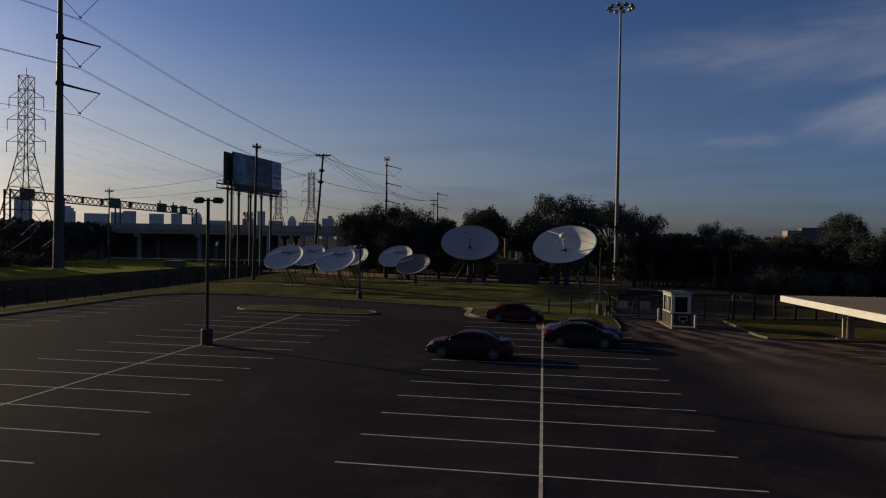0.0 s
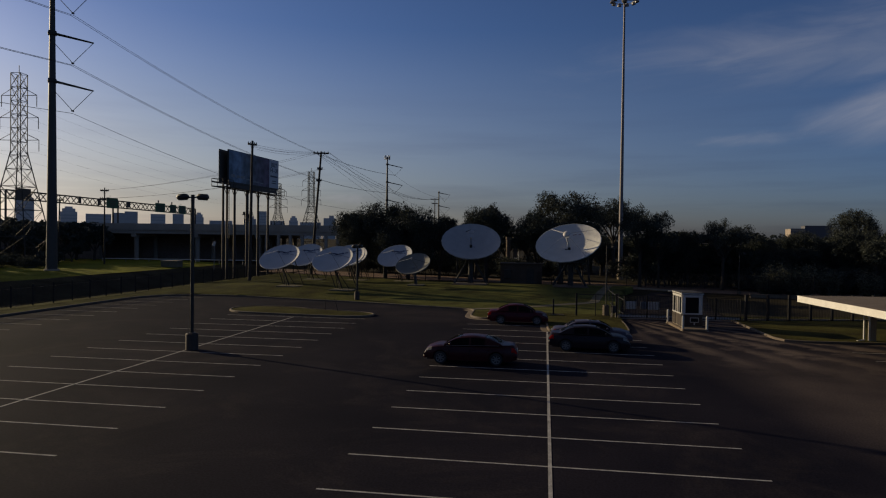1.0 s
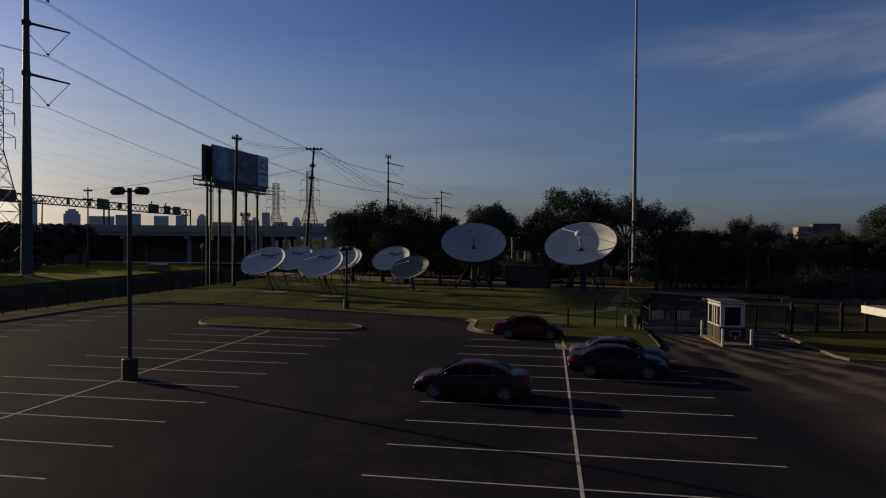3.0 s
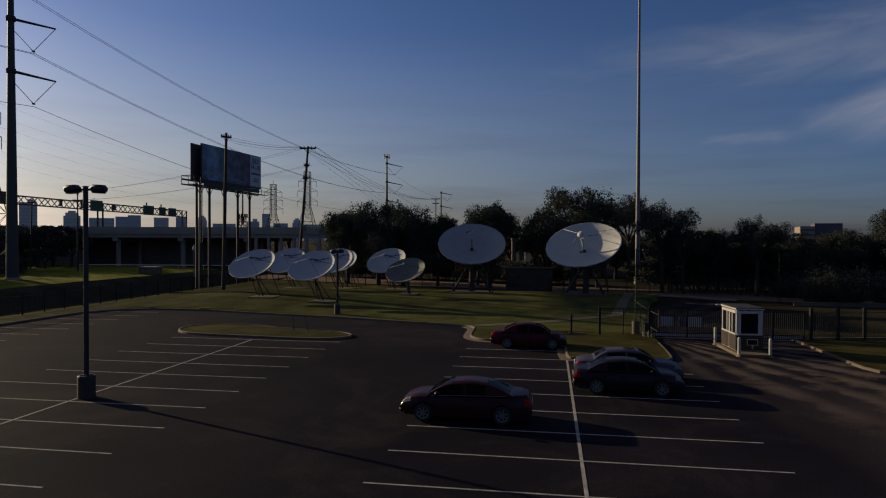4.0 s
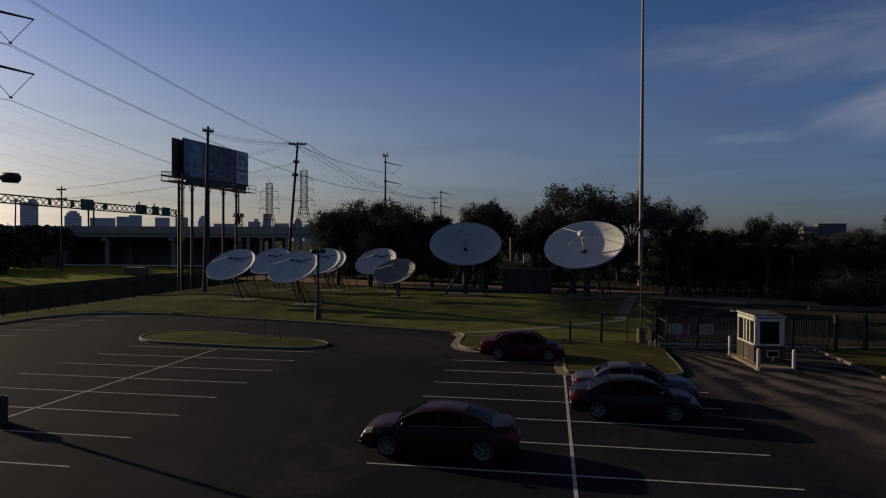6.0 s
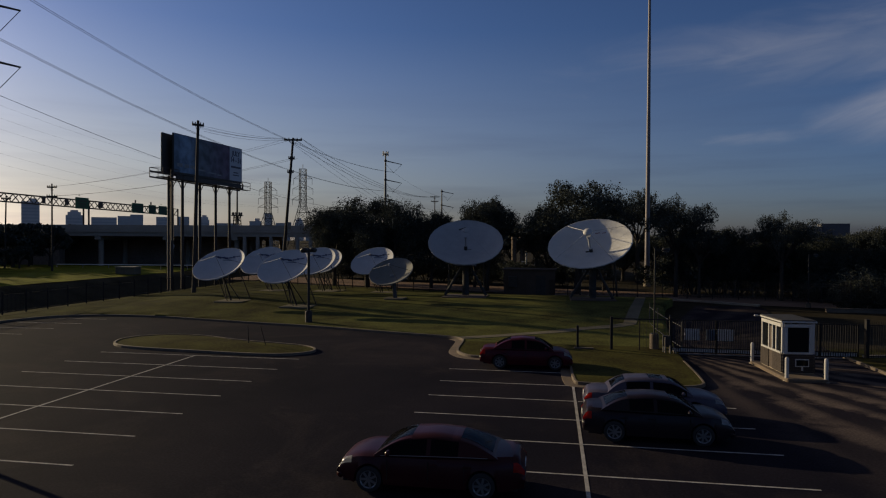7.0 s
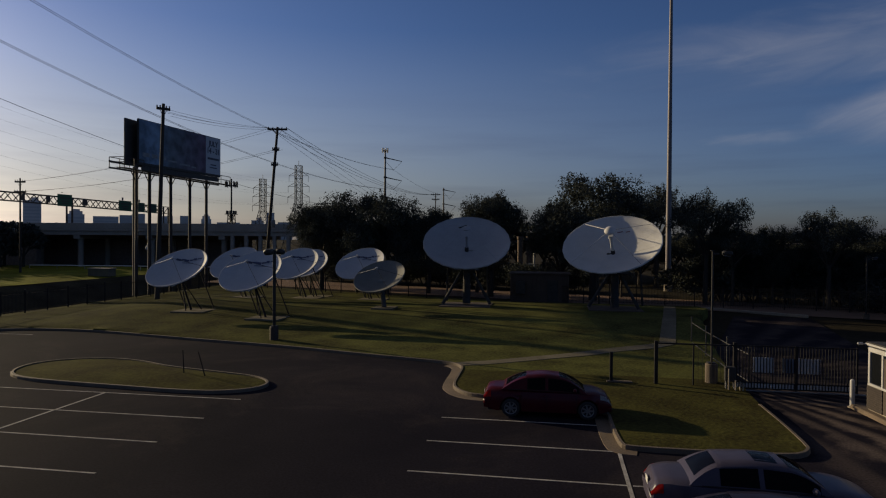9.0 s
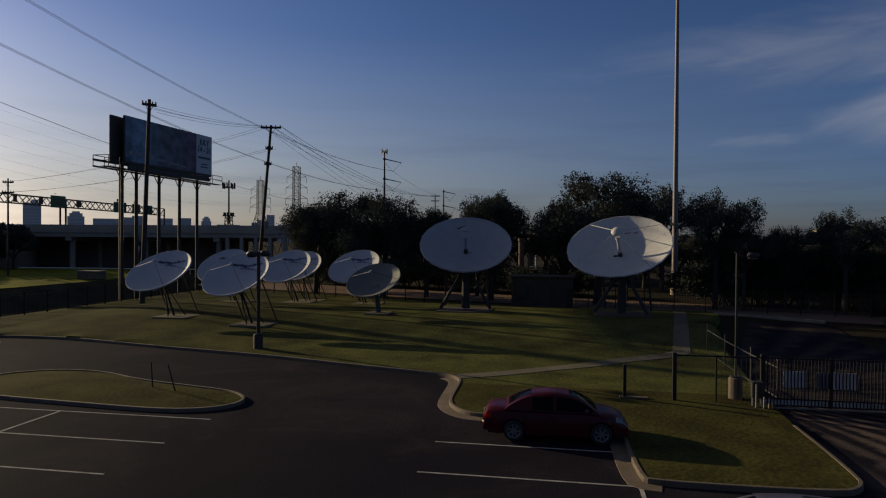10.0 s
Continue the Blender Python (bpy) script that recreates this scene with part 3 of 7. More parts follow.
tagged(lawn, "mown green lawn on a low bank under the dishes", "lawn", kind="structure")

CURB_MAIN = [p for p in LAWN_EDGE if -41.27 < p[0] < 5.9]
curb = part("kerb", ribbon(CURB_MAIN, [-0.03, -0.015, 0.0, 0.09, 0.11], [-0.02, 0.125, 0.148, 0.152, 0.02]), M_CURB)
tagged(curb, "pale concrete kerb round the lawn", "kerb", kind="structure")
gut = part("gutter", ribbon([p for p in LAWN_EDGE if -7.2 < p[0] < 0.6], [-0.48, -0.46, -0.02], [-0.02, 0.012, 0.02]), M_GUTTER)
tagged(gut, "stained tan concrete gutter along the kerb", "gutter", kind="structure")

# the island at the end of the middle rows
ISLAND = [(-20.4, 1.9), (-16.3, 1.55), (-14.7, 2.0), (-13.95, 2.9), (-14.2, 3.9), (-15.2, 4.7), (-17.2, 5.2), (-20.2, 5.9), (-22.2, 6.9), (-24.0, 7.3), (-25.8, 6.9), (-27.0, 5.7),
          (-26.9, 4.2), (-26.0, 2.9), (-24.2, 2.25)]


def fan(points, z0, crown):
    cx, cy = sum(p[0] for p in points) / len(points), sum(p[1] for p in points) / len(points)
    v, f = [(cx, cy, z0 + crown)], []
    n = len(points)
    for k in (0.35, 0.7, 1.0):
        for x, y in points:
            v.append((cx + (x - cx) * k, cy + (y - cy) * k, z0 + crown * (1 - k * k) + 0.02 * noise.noise((x * k, y * k, 3))))
    for i in range(n):
        j = (i + 1) % n
        f.append((0, 1 + i, 1 + j))
        for r in range(2):
            a = 1 + r * n
            f.append((a + i, a + n + i, a + n + j, a + j))
    return v, f


def smooth_loop(points, n=3):
    """Rounds a closed plan outline by cutting its corners."""
    for _ in range(n):
        out = []
        for (x0, y0), (x1, y1) in zip(points, points[1:] + points[:1]):
            out += [(0.75 * x0 + 0.25 * x1, 0.75 * y0 + 0.25 * y1), (0.25 * x0 + 0.75 * x1, 0.25 * y0 + 0.75 * y1)]
        points = out
    return points


isl = smooth_loop(ISLAND, 2)
v, f = fan(isl, 0.09, 0.13)
tagged(mesh_part("island_grass", v, f, M_GRASS_DARK, smooth=True), "mown grass on the raised traffic island", "lawn", kind="structure")
tagged(part("island_kerb", ribbon(isl, [-0.13, -0.12, -0.10, 0.0, 0.02], [-0.02, 0.115, 0.138, 0.142, 0.02], closed=True), M_CURB), "pale concrete kerb round the island", "kerb", kind="structure")
for i, (x, y, lean) in enumerate(((-18.4, 4.3, 3), (-17.2, 4.0, 17))):
    st = thing("garden_stake", "thin dark metal stake standing in the island grass", "stake", "stakes on the island", (x, y, 0.14))
    part("shaft", rod((0, 0, 0), (math.sin(radians(-lean)) * 1.1, 0, 1.1), 0.03, 0.02, 6), M_BLACK, st)
    part("foot_plate", box((0, 0, 0.02), (0.14, 0.14, 0.03), 0.005), M_RUST, st)

# lawn beyond the drive
EAST = [(14.7, -0.6), (14.75, -2.6), (15.1, -3.6), (16.2, -4.0), (20, -3.75), (60, -2.0)]
ev, ef = [], []
exs = [14.7 + 0.15 * i for i in range(12)] + [17 + i for i in range(44)]
for x in exs:
    y0 = lerp_line(EAST[1:], x) if x > 14.74 else -0.6
    for j in range(13):
        ev.append((x, y0 + (9.5 + 0.235 * max(0, x - 17) - y0) * j / 12, 0.125 + 0.02 * noise.noise((x * 0.5, j * 0.6, 5)) * (j > 0)))
for i in range(len(exs) - 1):
    for j in range(12):
        a = i * 13 + j
        ef.append((a, a + 13, a + 14, a + 1))
tagged(mesh_part("east_lawn", ev, ef, M_GRASS_DARK, smooth=True), "mown green verge beside the drive", "lawn", kind="structure")
tagged(part("east_kerb", ribbon([(14.66, 7)] + EAST, [-0.02, 0.0, 0.09, 0.11], [-0.02, 0.13, 0.14, 0.02]), M_CURB), "pale concrete kerb by the drive", "kerb", kind="structure")

# footpath over the lawn
PATHLINE = [(-6.6, 9.3), (-5.1, 10.0), (-1.6, 12.6), (1.4, 14.8), (3.7, 16.3), (4.6, 17.2), (5.0, 19.5), (6.5, 28), (7.8, 36)]
pv, pf = [], []
walkway = []
for (xa, ya), (xb, yb) in zip(PATHLINE, PATHLINE[1:]):
    walkway += [(xa + (xb - xa) * k / 5, ya + (yb - ya) * k / 5) for k in range(5)]
walkway.append(PATHLINE[-1])
for i, (x, y) in enumerate(walkway):
    a = walkway[max(0, i - 1)]
    b = walkway[min(len(walkway) - 1, i + 1)]
    d = Vector((b[0] - a[0], b[1] - a[1])).normalized()
    for s, low in ((-0.48, 0.15), (-0.46, 0.0), (0.46, 0.0), (0.48, 0.15)):
        wx_, wy_ = x - d.y * s, y + d.x * s
        pv.append((wx_, wy_, lawn_height(wx_, wy_) + 0.03 * noise.noise((wx_ * 0.35, wy_ * 0.35, 0)) + 0.022 - low))
for i in range(len(walkway) - 1):
    pf += [(4 * i + k, 4 * i + 4 + k, 4 * i + 5 + k, 4 * i + 1 + k) for k in range(3)]
tagged(mesh_part("footpath", pv, pf, M_PATH), "narrow pale concrete footpath across the lawn", "path", kind="structure")

# street behind the site, road to the west
def strip(name, x0, x1, base, width, z, mat, label, category):
    vs, fs = [], []
    n = 24
    for i in range(n + 1):
        x = x0 + (x1 - x0) * i / n
        y = fence_y(x) + base
        vs += [(x, y, z), (x, y + width, z)]
    for i in range(n):
        fs.append((2 * i, 2 * i + 2, 2 * i + 3, 2 * i + 1))
    return tagged(mesh_part(name, vs, fs, mat), label, category, kind="structure")


strip("street", -52, 90, 4.5, 11.0, -0.06, M_STREET, "pale concrete street behind the picket fence", "street")
cv, cf = [], []
profile = [(-70.0, 0.0), (-68.0, -0.5), (-63.5, -2.3), (-59.5, -2.6), (-55.0, -2.4), (-50.0, -0.9), (-46.5, -0.15), (-44.6, 0.04)]
for j in range(40):
    y = -140 + 228 * j / 39
    for x, z in profile:
        cv.append((x + 0.4 * noise.noise((x, y * 0.08, 1)), y, (z + 0.15 * noise.noise((x * 0.3, y * 0.2, 4))) * (1 if j < 39 else 0)))
for j in range(39):
    for i in range(len(profile) - 1):
        a = j * len(profile) + i
        cf.append((a, a + 1, a + len(profile) + 1, a + len(profile)))
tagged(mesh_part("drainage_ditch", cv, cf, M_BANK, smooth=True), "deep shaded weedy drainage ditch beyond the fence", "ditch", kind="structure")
wv, wf = [], []
for i in range(25):
    for j in range(25):
        x, y = -70 - 6.0 * i, -60 + 6.3 * j
        wv.append((x, y, 0.02 + 0.5 * smooth01(0, 10, -70 - x) + 0.12 * noise.noise((x * 0.1, y * 0.1, 2))))
for i in range(24):
    for j in range(24):
        a = i * 25 + j
        wf.append((a, a + 1, a + 26, a + 25))
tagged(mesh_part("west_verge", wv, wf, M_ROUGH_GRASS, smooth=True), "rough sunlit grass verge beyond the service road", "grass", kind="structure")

# ---- parking lines ----
W, LEN = 2.74, 5.85


def stripe(length, width=0.075):
    bm = bmesh.new()
    add_box(bm, (0, 0, 0), (length, width, 0.006))
    return bm


first_line = part("stall_line", stripe(LEN * 2), M_PAINT, lot)
first_line.matrix_basis = pose(0, -W * 3, 0.004)
half_line = part("stall_line", stripe(LEN), M_PAINT, lot)
half_line.matrix_basis = pose(-LEN / 2, 0, 0.004)
for k in (1, 2):
    same_part("stall_line", half_line, lot, pose(-LEN / 2, -W * k, 0.004))
same_part("stall_line", half_line, lot, pose(LEN / 2 + 0.1, -W * 2, 0.004))
for k in range(4, 22):
    same_part("stall_line", first_line, lot, pose(0, -W * k, 0.004))
centre = part("row_line", stripe(56, 0.105), M_PAINT, lot)
centre.matrix_basis = pose(0, -2.9 - 28, 0.0085, 0, 0, 90)
# middle rows
WX = -19.75
for k in range(-1, 18):
    same_part("stall_line", first_line, lot, pose(WX, -1.75 - W * k, 0.004) @ Matrix.Diagonal((0.985, 1, 1, 1)))
mid = part("row_line", stripe(52, 0.105), M_PAINT, lot)
mid.matrix_basis = pose(WX - 0.1, 1.0 - 26, 0.0085, 0, 0, 90)
# the row along the west kerb
for k in range(0, 20):
    same_part("stall_line", half_line, lot, pose(-37.6, 14.1 - W * k, 0.004, 0, 0, 2) @ Matrix.Diagonal((0.9, 1, 1, 1)))
# bays beyond the drive
for k in range(0, 6):
    same_part("stall_line", half_line, lot, pose(20.5, -7.3 - W * k, 0.004))


# ---- dishes ----
def dish(label, group, center, R, az, el, small=True, old=False, marked=True):
    """A steerable dish: panelled reflector with rim, feed, struts, mount."""
    x, y, z = center
    axis = Vector((-math.sin(radians(az)) * math.cos(radians(el)), -math.cos(radians(az)) * math.cos(radians(el)), math.sin(radians(el))))
    gz = lawn_height(x + axis.x * -0.8, y - axis.y * 0.8)
    root = thing("satellite_dish", label, "satellite dish", group, (x, y, gz))
    q = axis.to_track_quat("Z", "Y").to_matrix().to_4x4()
    up = Vector((0, 0, z - gz))
    m = Matrix.Translation(up) @ q           # reflector space: z along the axis, rim in z = 0
    depth = R * 0.27
    mat = M_DISH_OLD if old else (M_DISH if small else (M_DISH_WARM if marked else M_DISH_GREY))
    seg = 48 if small else 24
    panels = 1 if small else 12
    bm = bmesh.new()
    rings = 8
    prev = None
    for i in range(rings + 1):
        r = max(0.02, R * i / rings)
        zz = -depth + depth * (r / R) ** 2
        ring = [bm.verts.new((r * math.cos(2 * math.pi * k / seg), r * math.sin(2 * math.pi * k / seg), zz)) for k in range(seg)]
        if prev:
            for k in range(seg):
                bm.faces.new((prev[k], prev[(k + 1) % seg], ring[(k + 1) % seg], ring[k]))
        else:
            bm.faces.new(ring)
        prev = ring
    # rolled rim and back shell
    rim = []
    for rr, zz in ((R * 1.0, 0.03), (R * 1.015, 0.03), (R * 1.02, -0.06), (R * 0.985, -0.10)):
        rim.append([bm.verts.new((rr * math.cos(2 * math.pi * k / seg), rr * math.sin(2 * math.pi * k / seg), zz)) for k in range(seg)])
    last = prev
    for ring in rim:
        for k in range(seg):
            bm.faces.new((last[k], last[(k + 1) % seg], ring[(k + 1) % seg], ring[k]))
        last = ring
    for i in range(rings - 1, -1, -1):
        r = max(0.05, R * 0.985 * i / rings)
        zz = -depth + depth * (r / R) ** 2 - 0.10
        ring = [bm.verts.new((r * math.cos(2 * math.pi * k / seg), r * math.sin(2 * math.pi * k / seg), zz)) for k in range(seg)]
        for k in range(seg):
            bm.faces.new((last[k], last[(k + 1) % seg], ring[(k + 1) % seg], ring[k]))
        last = ring
    bm.faces.new(last[::-1])
    bmesh.ops.recalc_face_normals(bm, faces=bm.faces)
    refl = part("reflector", bm, mat, root, smooth=True)
    refl.matrix_basis = m
    if not small:
        # raised seams between the twelve panels
        for k in range(panels):
            a = 2 * math.pi * k / panels
            bmr = bmesh.new()
            pts = [(R * u * math.cos(a), R * u * math.sin(a), -depth + depth * u * u + 0.004) for u in (0.1, 0.3, 0.5, 0.7, 0.85, 1.0)]
            for p, p2 in zip(pts, pts[1:]):
                add_rod(bmr, p, p2, 0.004, seg=4)
            part("panel_seam", bmr, mat, refl)
    foc = R * 0.62 if small else R * 0.50
    # ribs on the back
    for k in range(8 if small else 12):
        a = 2 * math.pi * (k + 0.5) / (8 if small else 12)
        bmr = bmesh.new()
        c, s_ = math.cos(a), math.sin(a)
        pts = [(R * u * c, R * u * s_, -depth + depth * u * u - 0.16) for u in (0.12, 0.4, 0.7, 0.96)]
        for p, p2 in zip(pts, pts[1:]):
            add_rod(bmr, p, p2, 0.045, seg=5)
        part("rib", bmr, mat, refl)
    if small:
        # feed on three thin struts
        fz = R * 0.36
        for deg, metal in ((4, M_DARK_STEEL), (-48, M_DARK_STEEL), (172, M_DISH)):
            a = radians(deg)
            part("feed_strut", rod((R * 0.97 * math.cos(a), R * 0.97 * math.sin(a), 0.0), (0.05 * math.cos(a), 0.05 * math.sin(a), fz), 0.016, seg=5), metal, refl)
        part("feed", rod((0, 0, fz - 0.12), (0, 0, fz + 0.1), 0.07, 0.09, 12), M_DISH, refl)
        # dark mark painted across the upper half
        bmL = bmesh.new()
        for (u, w, h, off) in ((-0.12, 0.20, 0.16, 0.0), (0.06, 0.16, 0.11, 0.03), (0.22, 0.20, 0.16, 0.0), (0.42, 0.18, 0.10, 0.02), (0.58, 0.16, 0.15, 0.05), (0.80, 0.24, 0.09, 0.04), (0.30, 0.5, 0.05, -0.12)):
            px_, py_ = (u - 0.27) * R * 0.92, R * (0.57 + off * 0.8)
            rr = math.hypot(px_, py_)
            zz = -depth + depth * (rr / R) ** 2
            slope = math.atan(2 * depth * py_ / R ** 2)
            add_box(bmL, (0, 0, 0), (w * R * 0.86, h * R * 0.52, 0.004), Matrix.Translation((px_, py_, zz + 0.035)) @ Matrix.Rotation(slope, 4, "X") @ Matrix.Rotation(-2 * depth * px_ / R ** 2, 4, "Y") @ Matrix.Rotation(0.12 * math.sin(u * 20), 4, "Z"))
        if not old:
            part("painted_mark", bmL, M_LOGO_BLUE, refl, "dark blue and red mark")
        else:
            bmL.free()
    else:
        reach = foc * (0.52 if marked else 0.70)
        hub = part("feed_cone", lathe([(0.14, 0.3), (0.13, 1.5), (0.20, 1.55), (0.20, 1.75)] if marked else [(0.10, 0.3), (0.09, 1.3), (0.12, 1.35), (0.12, 1.5)], 16), M_DISH_WARM if marked else M_DISH_GREY, refl, smooth=True)
        part("feed_foot", lathe([(0.17, -depth), (0.16, -depth + 0.3), (0.12, -depth + 0.4)], 14), M_DARK_STEEL, refl, smooth=True)
        hub.matrix_basis = pose(0, 0, -depth + 0.02)
        sub = part("subreflector", lathe([(0.03, 0.0), (0.42, 0.10), (0.45, 0.22), (0.30, 0.42), (0.12, 0.5)] if marked else [(0.03, 0.0), (0.34, 0.08), (0.36, 0.14), (0.2, 0.22), (0.08, 0.25)], 20), M_DISH_WARM if marked else M_DISH_GREY, refl, smooth=True)
        sub.matrix_basis = pose(0, 0, reach)
        for k in range(4):
            a = radians(45 + 90 * k)
            # the two left struts get paler paint and more girth to look sunlit
            sunlit_look = marked and k in (1, 2)
            part("feed_strut", rod((R * 0.98 * math.cos(a), R * 0.98 * math.sin(a), 0.0), (0.34 * math.cos(a), 0.34 * math.sin(a), reach + 0.12), 0.032 if sunlit_look else 0.018 if marked else 0.010, seg=6), M_DISH_WARM if sunlit_look else M_STEEL if marked else M_DISH_GREY, refl)
        bmL = bmesh.new()
        for u, w in ((0.05, 0.12), (0.22, 0.10)):
            px_, py_ = R * u, R * 0.62
            zz = -depth + depth * ((px_ * px_ + py_ * py_) / R ** 2)
            add_box(bmL, (0, 0, 0), (w * R, 0.10, 0.004), Matrix.Translation((px_, py_, zz + 0.03)) @ Matrix.Rotation(math.atan(2 * depth * py_ / R ** 2), 4, "X") @ Matrix.Rotation(0.25, 4, "Z"))
        if marked:
            part("painted_mark", bmL, M_LOGO_RED, refl, "faded red mark")
        else:
            bmL.free()
            part("feed_arm", rod((-0.62, 0.02, reach + 0.12), (0.0, 0.22, reach + 0.22), 0.05, seg=6), M_DARK_STEEL, refl)
    # mount: hub frame behind the reflector, pedestal, struts, pad
    hubp = up + axis * (-depth - 0.2)
    ped = Vector(((1.0 if not old else 0.3) - axis.x * 0.5, -axis.y * 0.5, 0))
    if small and not old:
        top = Vector((hubp.x, hubp.y, hubp.z - 0.2))
        for k in range(3):
            a = radians(30 + 120 * k)
            foot = ped + Vector((math.cos(a) * 0.75, math.sin(a) * 0.75, 0.12))
            part("mount_leg", rod(foot, top, 0.045, 0.035, 6), M_BLACK, root)
        part("mount_post", rod(ped + Vector((0, 0, 0.1)), top, 0.08, 0.06, 10), M_BLACK, root)
        side = axis.cross(Vector((0, 0, 1))).normalized()
        for s in (-1, 1):
            rimp = up + side * (R * 0.55 * s) + (q @ Vector((0, R * 0.3, 0))) + axis * (-depth * 0.7 - 0.12)
            part("brace", rod(ped + Vector((side.x * s * 1.3 - axis.x * 1.8, side.y * s * 1.3 - axis.y * 1.8, 0.12)), rimp, 0.045, seg=6), M_BLACK, root)
        part("crossbar", rod(top + side * 0.8, top - side * 0.8, 0.05, seg=6), M_POLE_STEEL, root)
        part("pad", box((ped.x - axis.x * 0.5, ped.y - axis.y * 0.5, -0.02), (2.6, 2.3, 0.14), 0.03), M_PATH, root)
    elif small:
        part("mount_post", rod(ped + Vector((0, 0, 0)), Vector((hubp.x, hubp.y, hubp.z)), 0.20, 0.16, 14), M_POLE_STEEL, root)
        part("gearbox", box((hubp.x, hubp.y, hubp.z), (0.5, 0.5, 0.6), 0.05), M_STEEL, root)
        part("pad", box((ped.x, ped.y, 0.04), (1.8, 1.8, 0.18), 0.03), M_PATH, root)
    else:
        side = axis.cross(Vector((0, 0, 1))).normalized()
        back = Vector((-axis.x, -axis.y, 0)).normalized()
        top = Vector((hubp.x, hubp.y, hubp.z - 0.3))
        base = Vector((top.x, top.y, 0.15)) + back * 0.6
        part("pedestal", rod(base, Vector((base.x, base.y, top.z - 1.0)), 0.34, 0.30, 16), M_DARK_STEEL, root)
        part("yoke", box((0, 0, 0), (1.3, 0.9, 1.5), 0.08, Matrix.Translation((base + top) / 2 + Vector((0, 0, (top.z) * 0.42)))), M_DARK_STEEL, root)
        for s in (-1, 1):
            part("leg", rod(base + side * (s * 2.0) - back * 0.5, Vector((base.x, base.y, top.z - 1.2)) + side * (s * 0.4), 0.14, 0.12, 8), M_DARK_STEEL, root)
            part("brace", rod(base + side * (s * 1.8) + back * 2.4, up + side * (s * R * 0.45) + q @ Vector((0, R * 0.4, 0)) - axis * (depth * 0.6 + 0.2), 0.09, seg=6), M_DARK_STEEL, root)
        part("platform", box((base.x, base.y, top.z - 1.15), (2.0, 1.6, 0.08), 0.01), M_DARK_STEEL, root)
        part("pad", box((base.x, base.y, 0.0), (4.2, 3.8, 0.14), 0.03), M_SHELTER, root)
    return root


SMALL = "white satellite dish with dark mark on tripod mount"
GROUP = "dishes on the lawn"
dish(SMALL + ", concrete pad", GROUP, (-30.41, 23.11, 4.05), 2.32, 7.0, 54.6)
dish(SMALL + " near the lamp", GROUP, (-23.35, 20.96, 4.0), 2.25, 6.5, 53.9)
dish(SMALL + ", rear row", GROUP, (-19.77, 35.78, 4.05), 2.31, 13.0, 54.2)
dish("small weathered grey satellite dish on a single post", GROUP, (-15.66, 27.54, 3.36), 2.06, 12.5, 55.9, old=True)
dish("large white panelled satellite dish on a pedestal by the shelter", GROUP, (-9.16, 30.97, 6.13), 3.55, -6.0, 53.9, small=False, marked=False)
dish("large white panelled satellite dish half lit by low sun", GROUP, (2.47, 30.67, 6.1), 3.82, 16.8, 54.3, small=False)
dish(SMALL + ", rear row", GROUP, (-26.25, 36.03, 3.95), 2.3, 9.0, 53.0)
dish(SMALL + ", rear row", GROUP, (-31.67, 34.69, 4.0), 2.3, 8.0, 53.0)
dish(SMALL + ", lawn back", GROUP, (-28.0, 43.5, 3.7), 2.3, 8.0, 53.0)


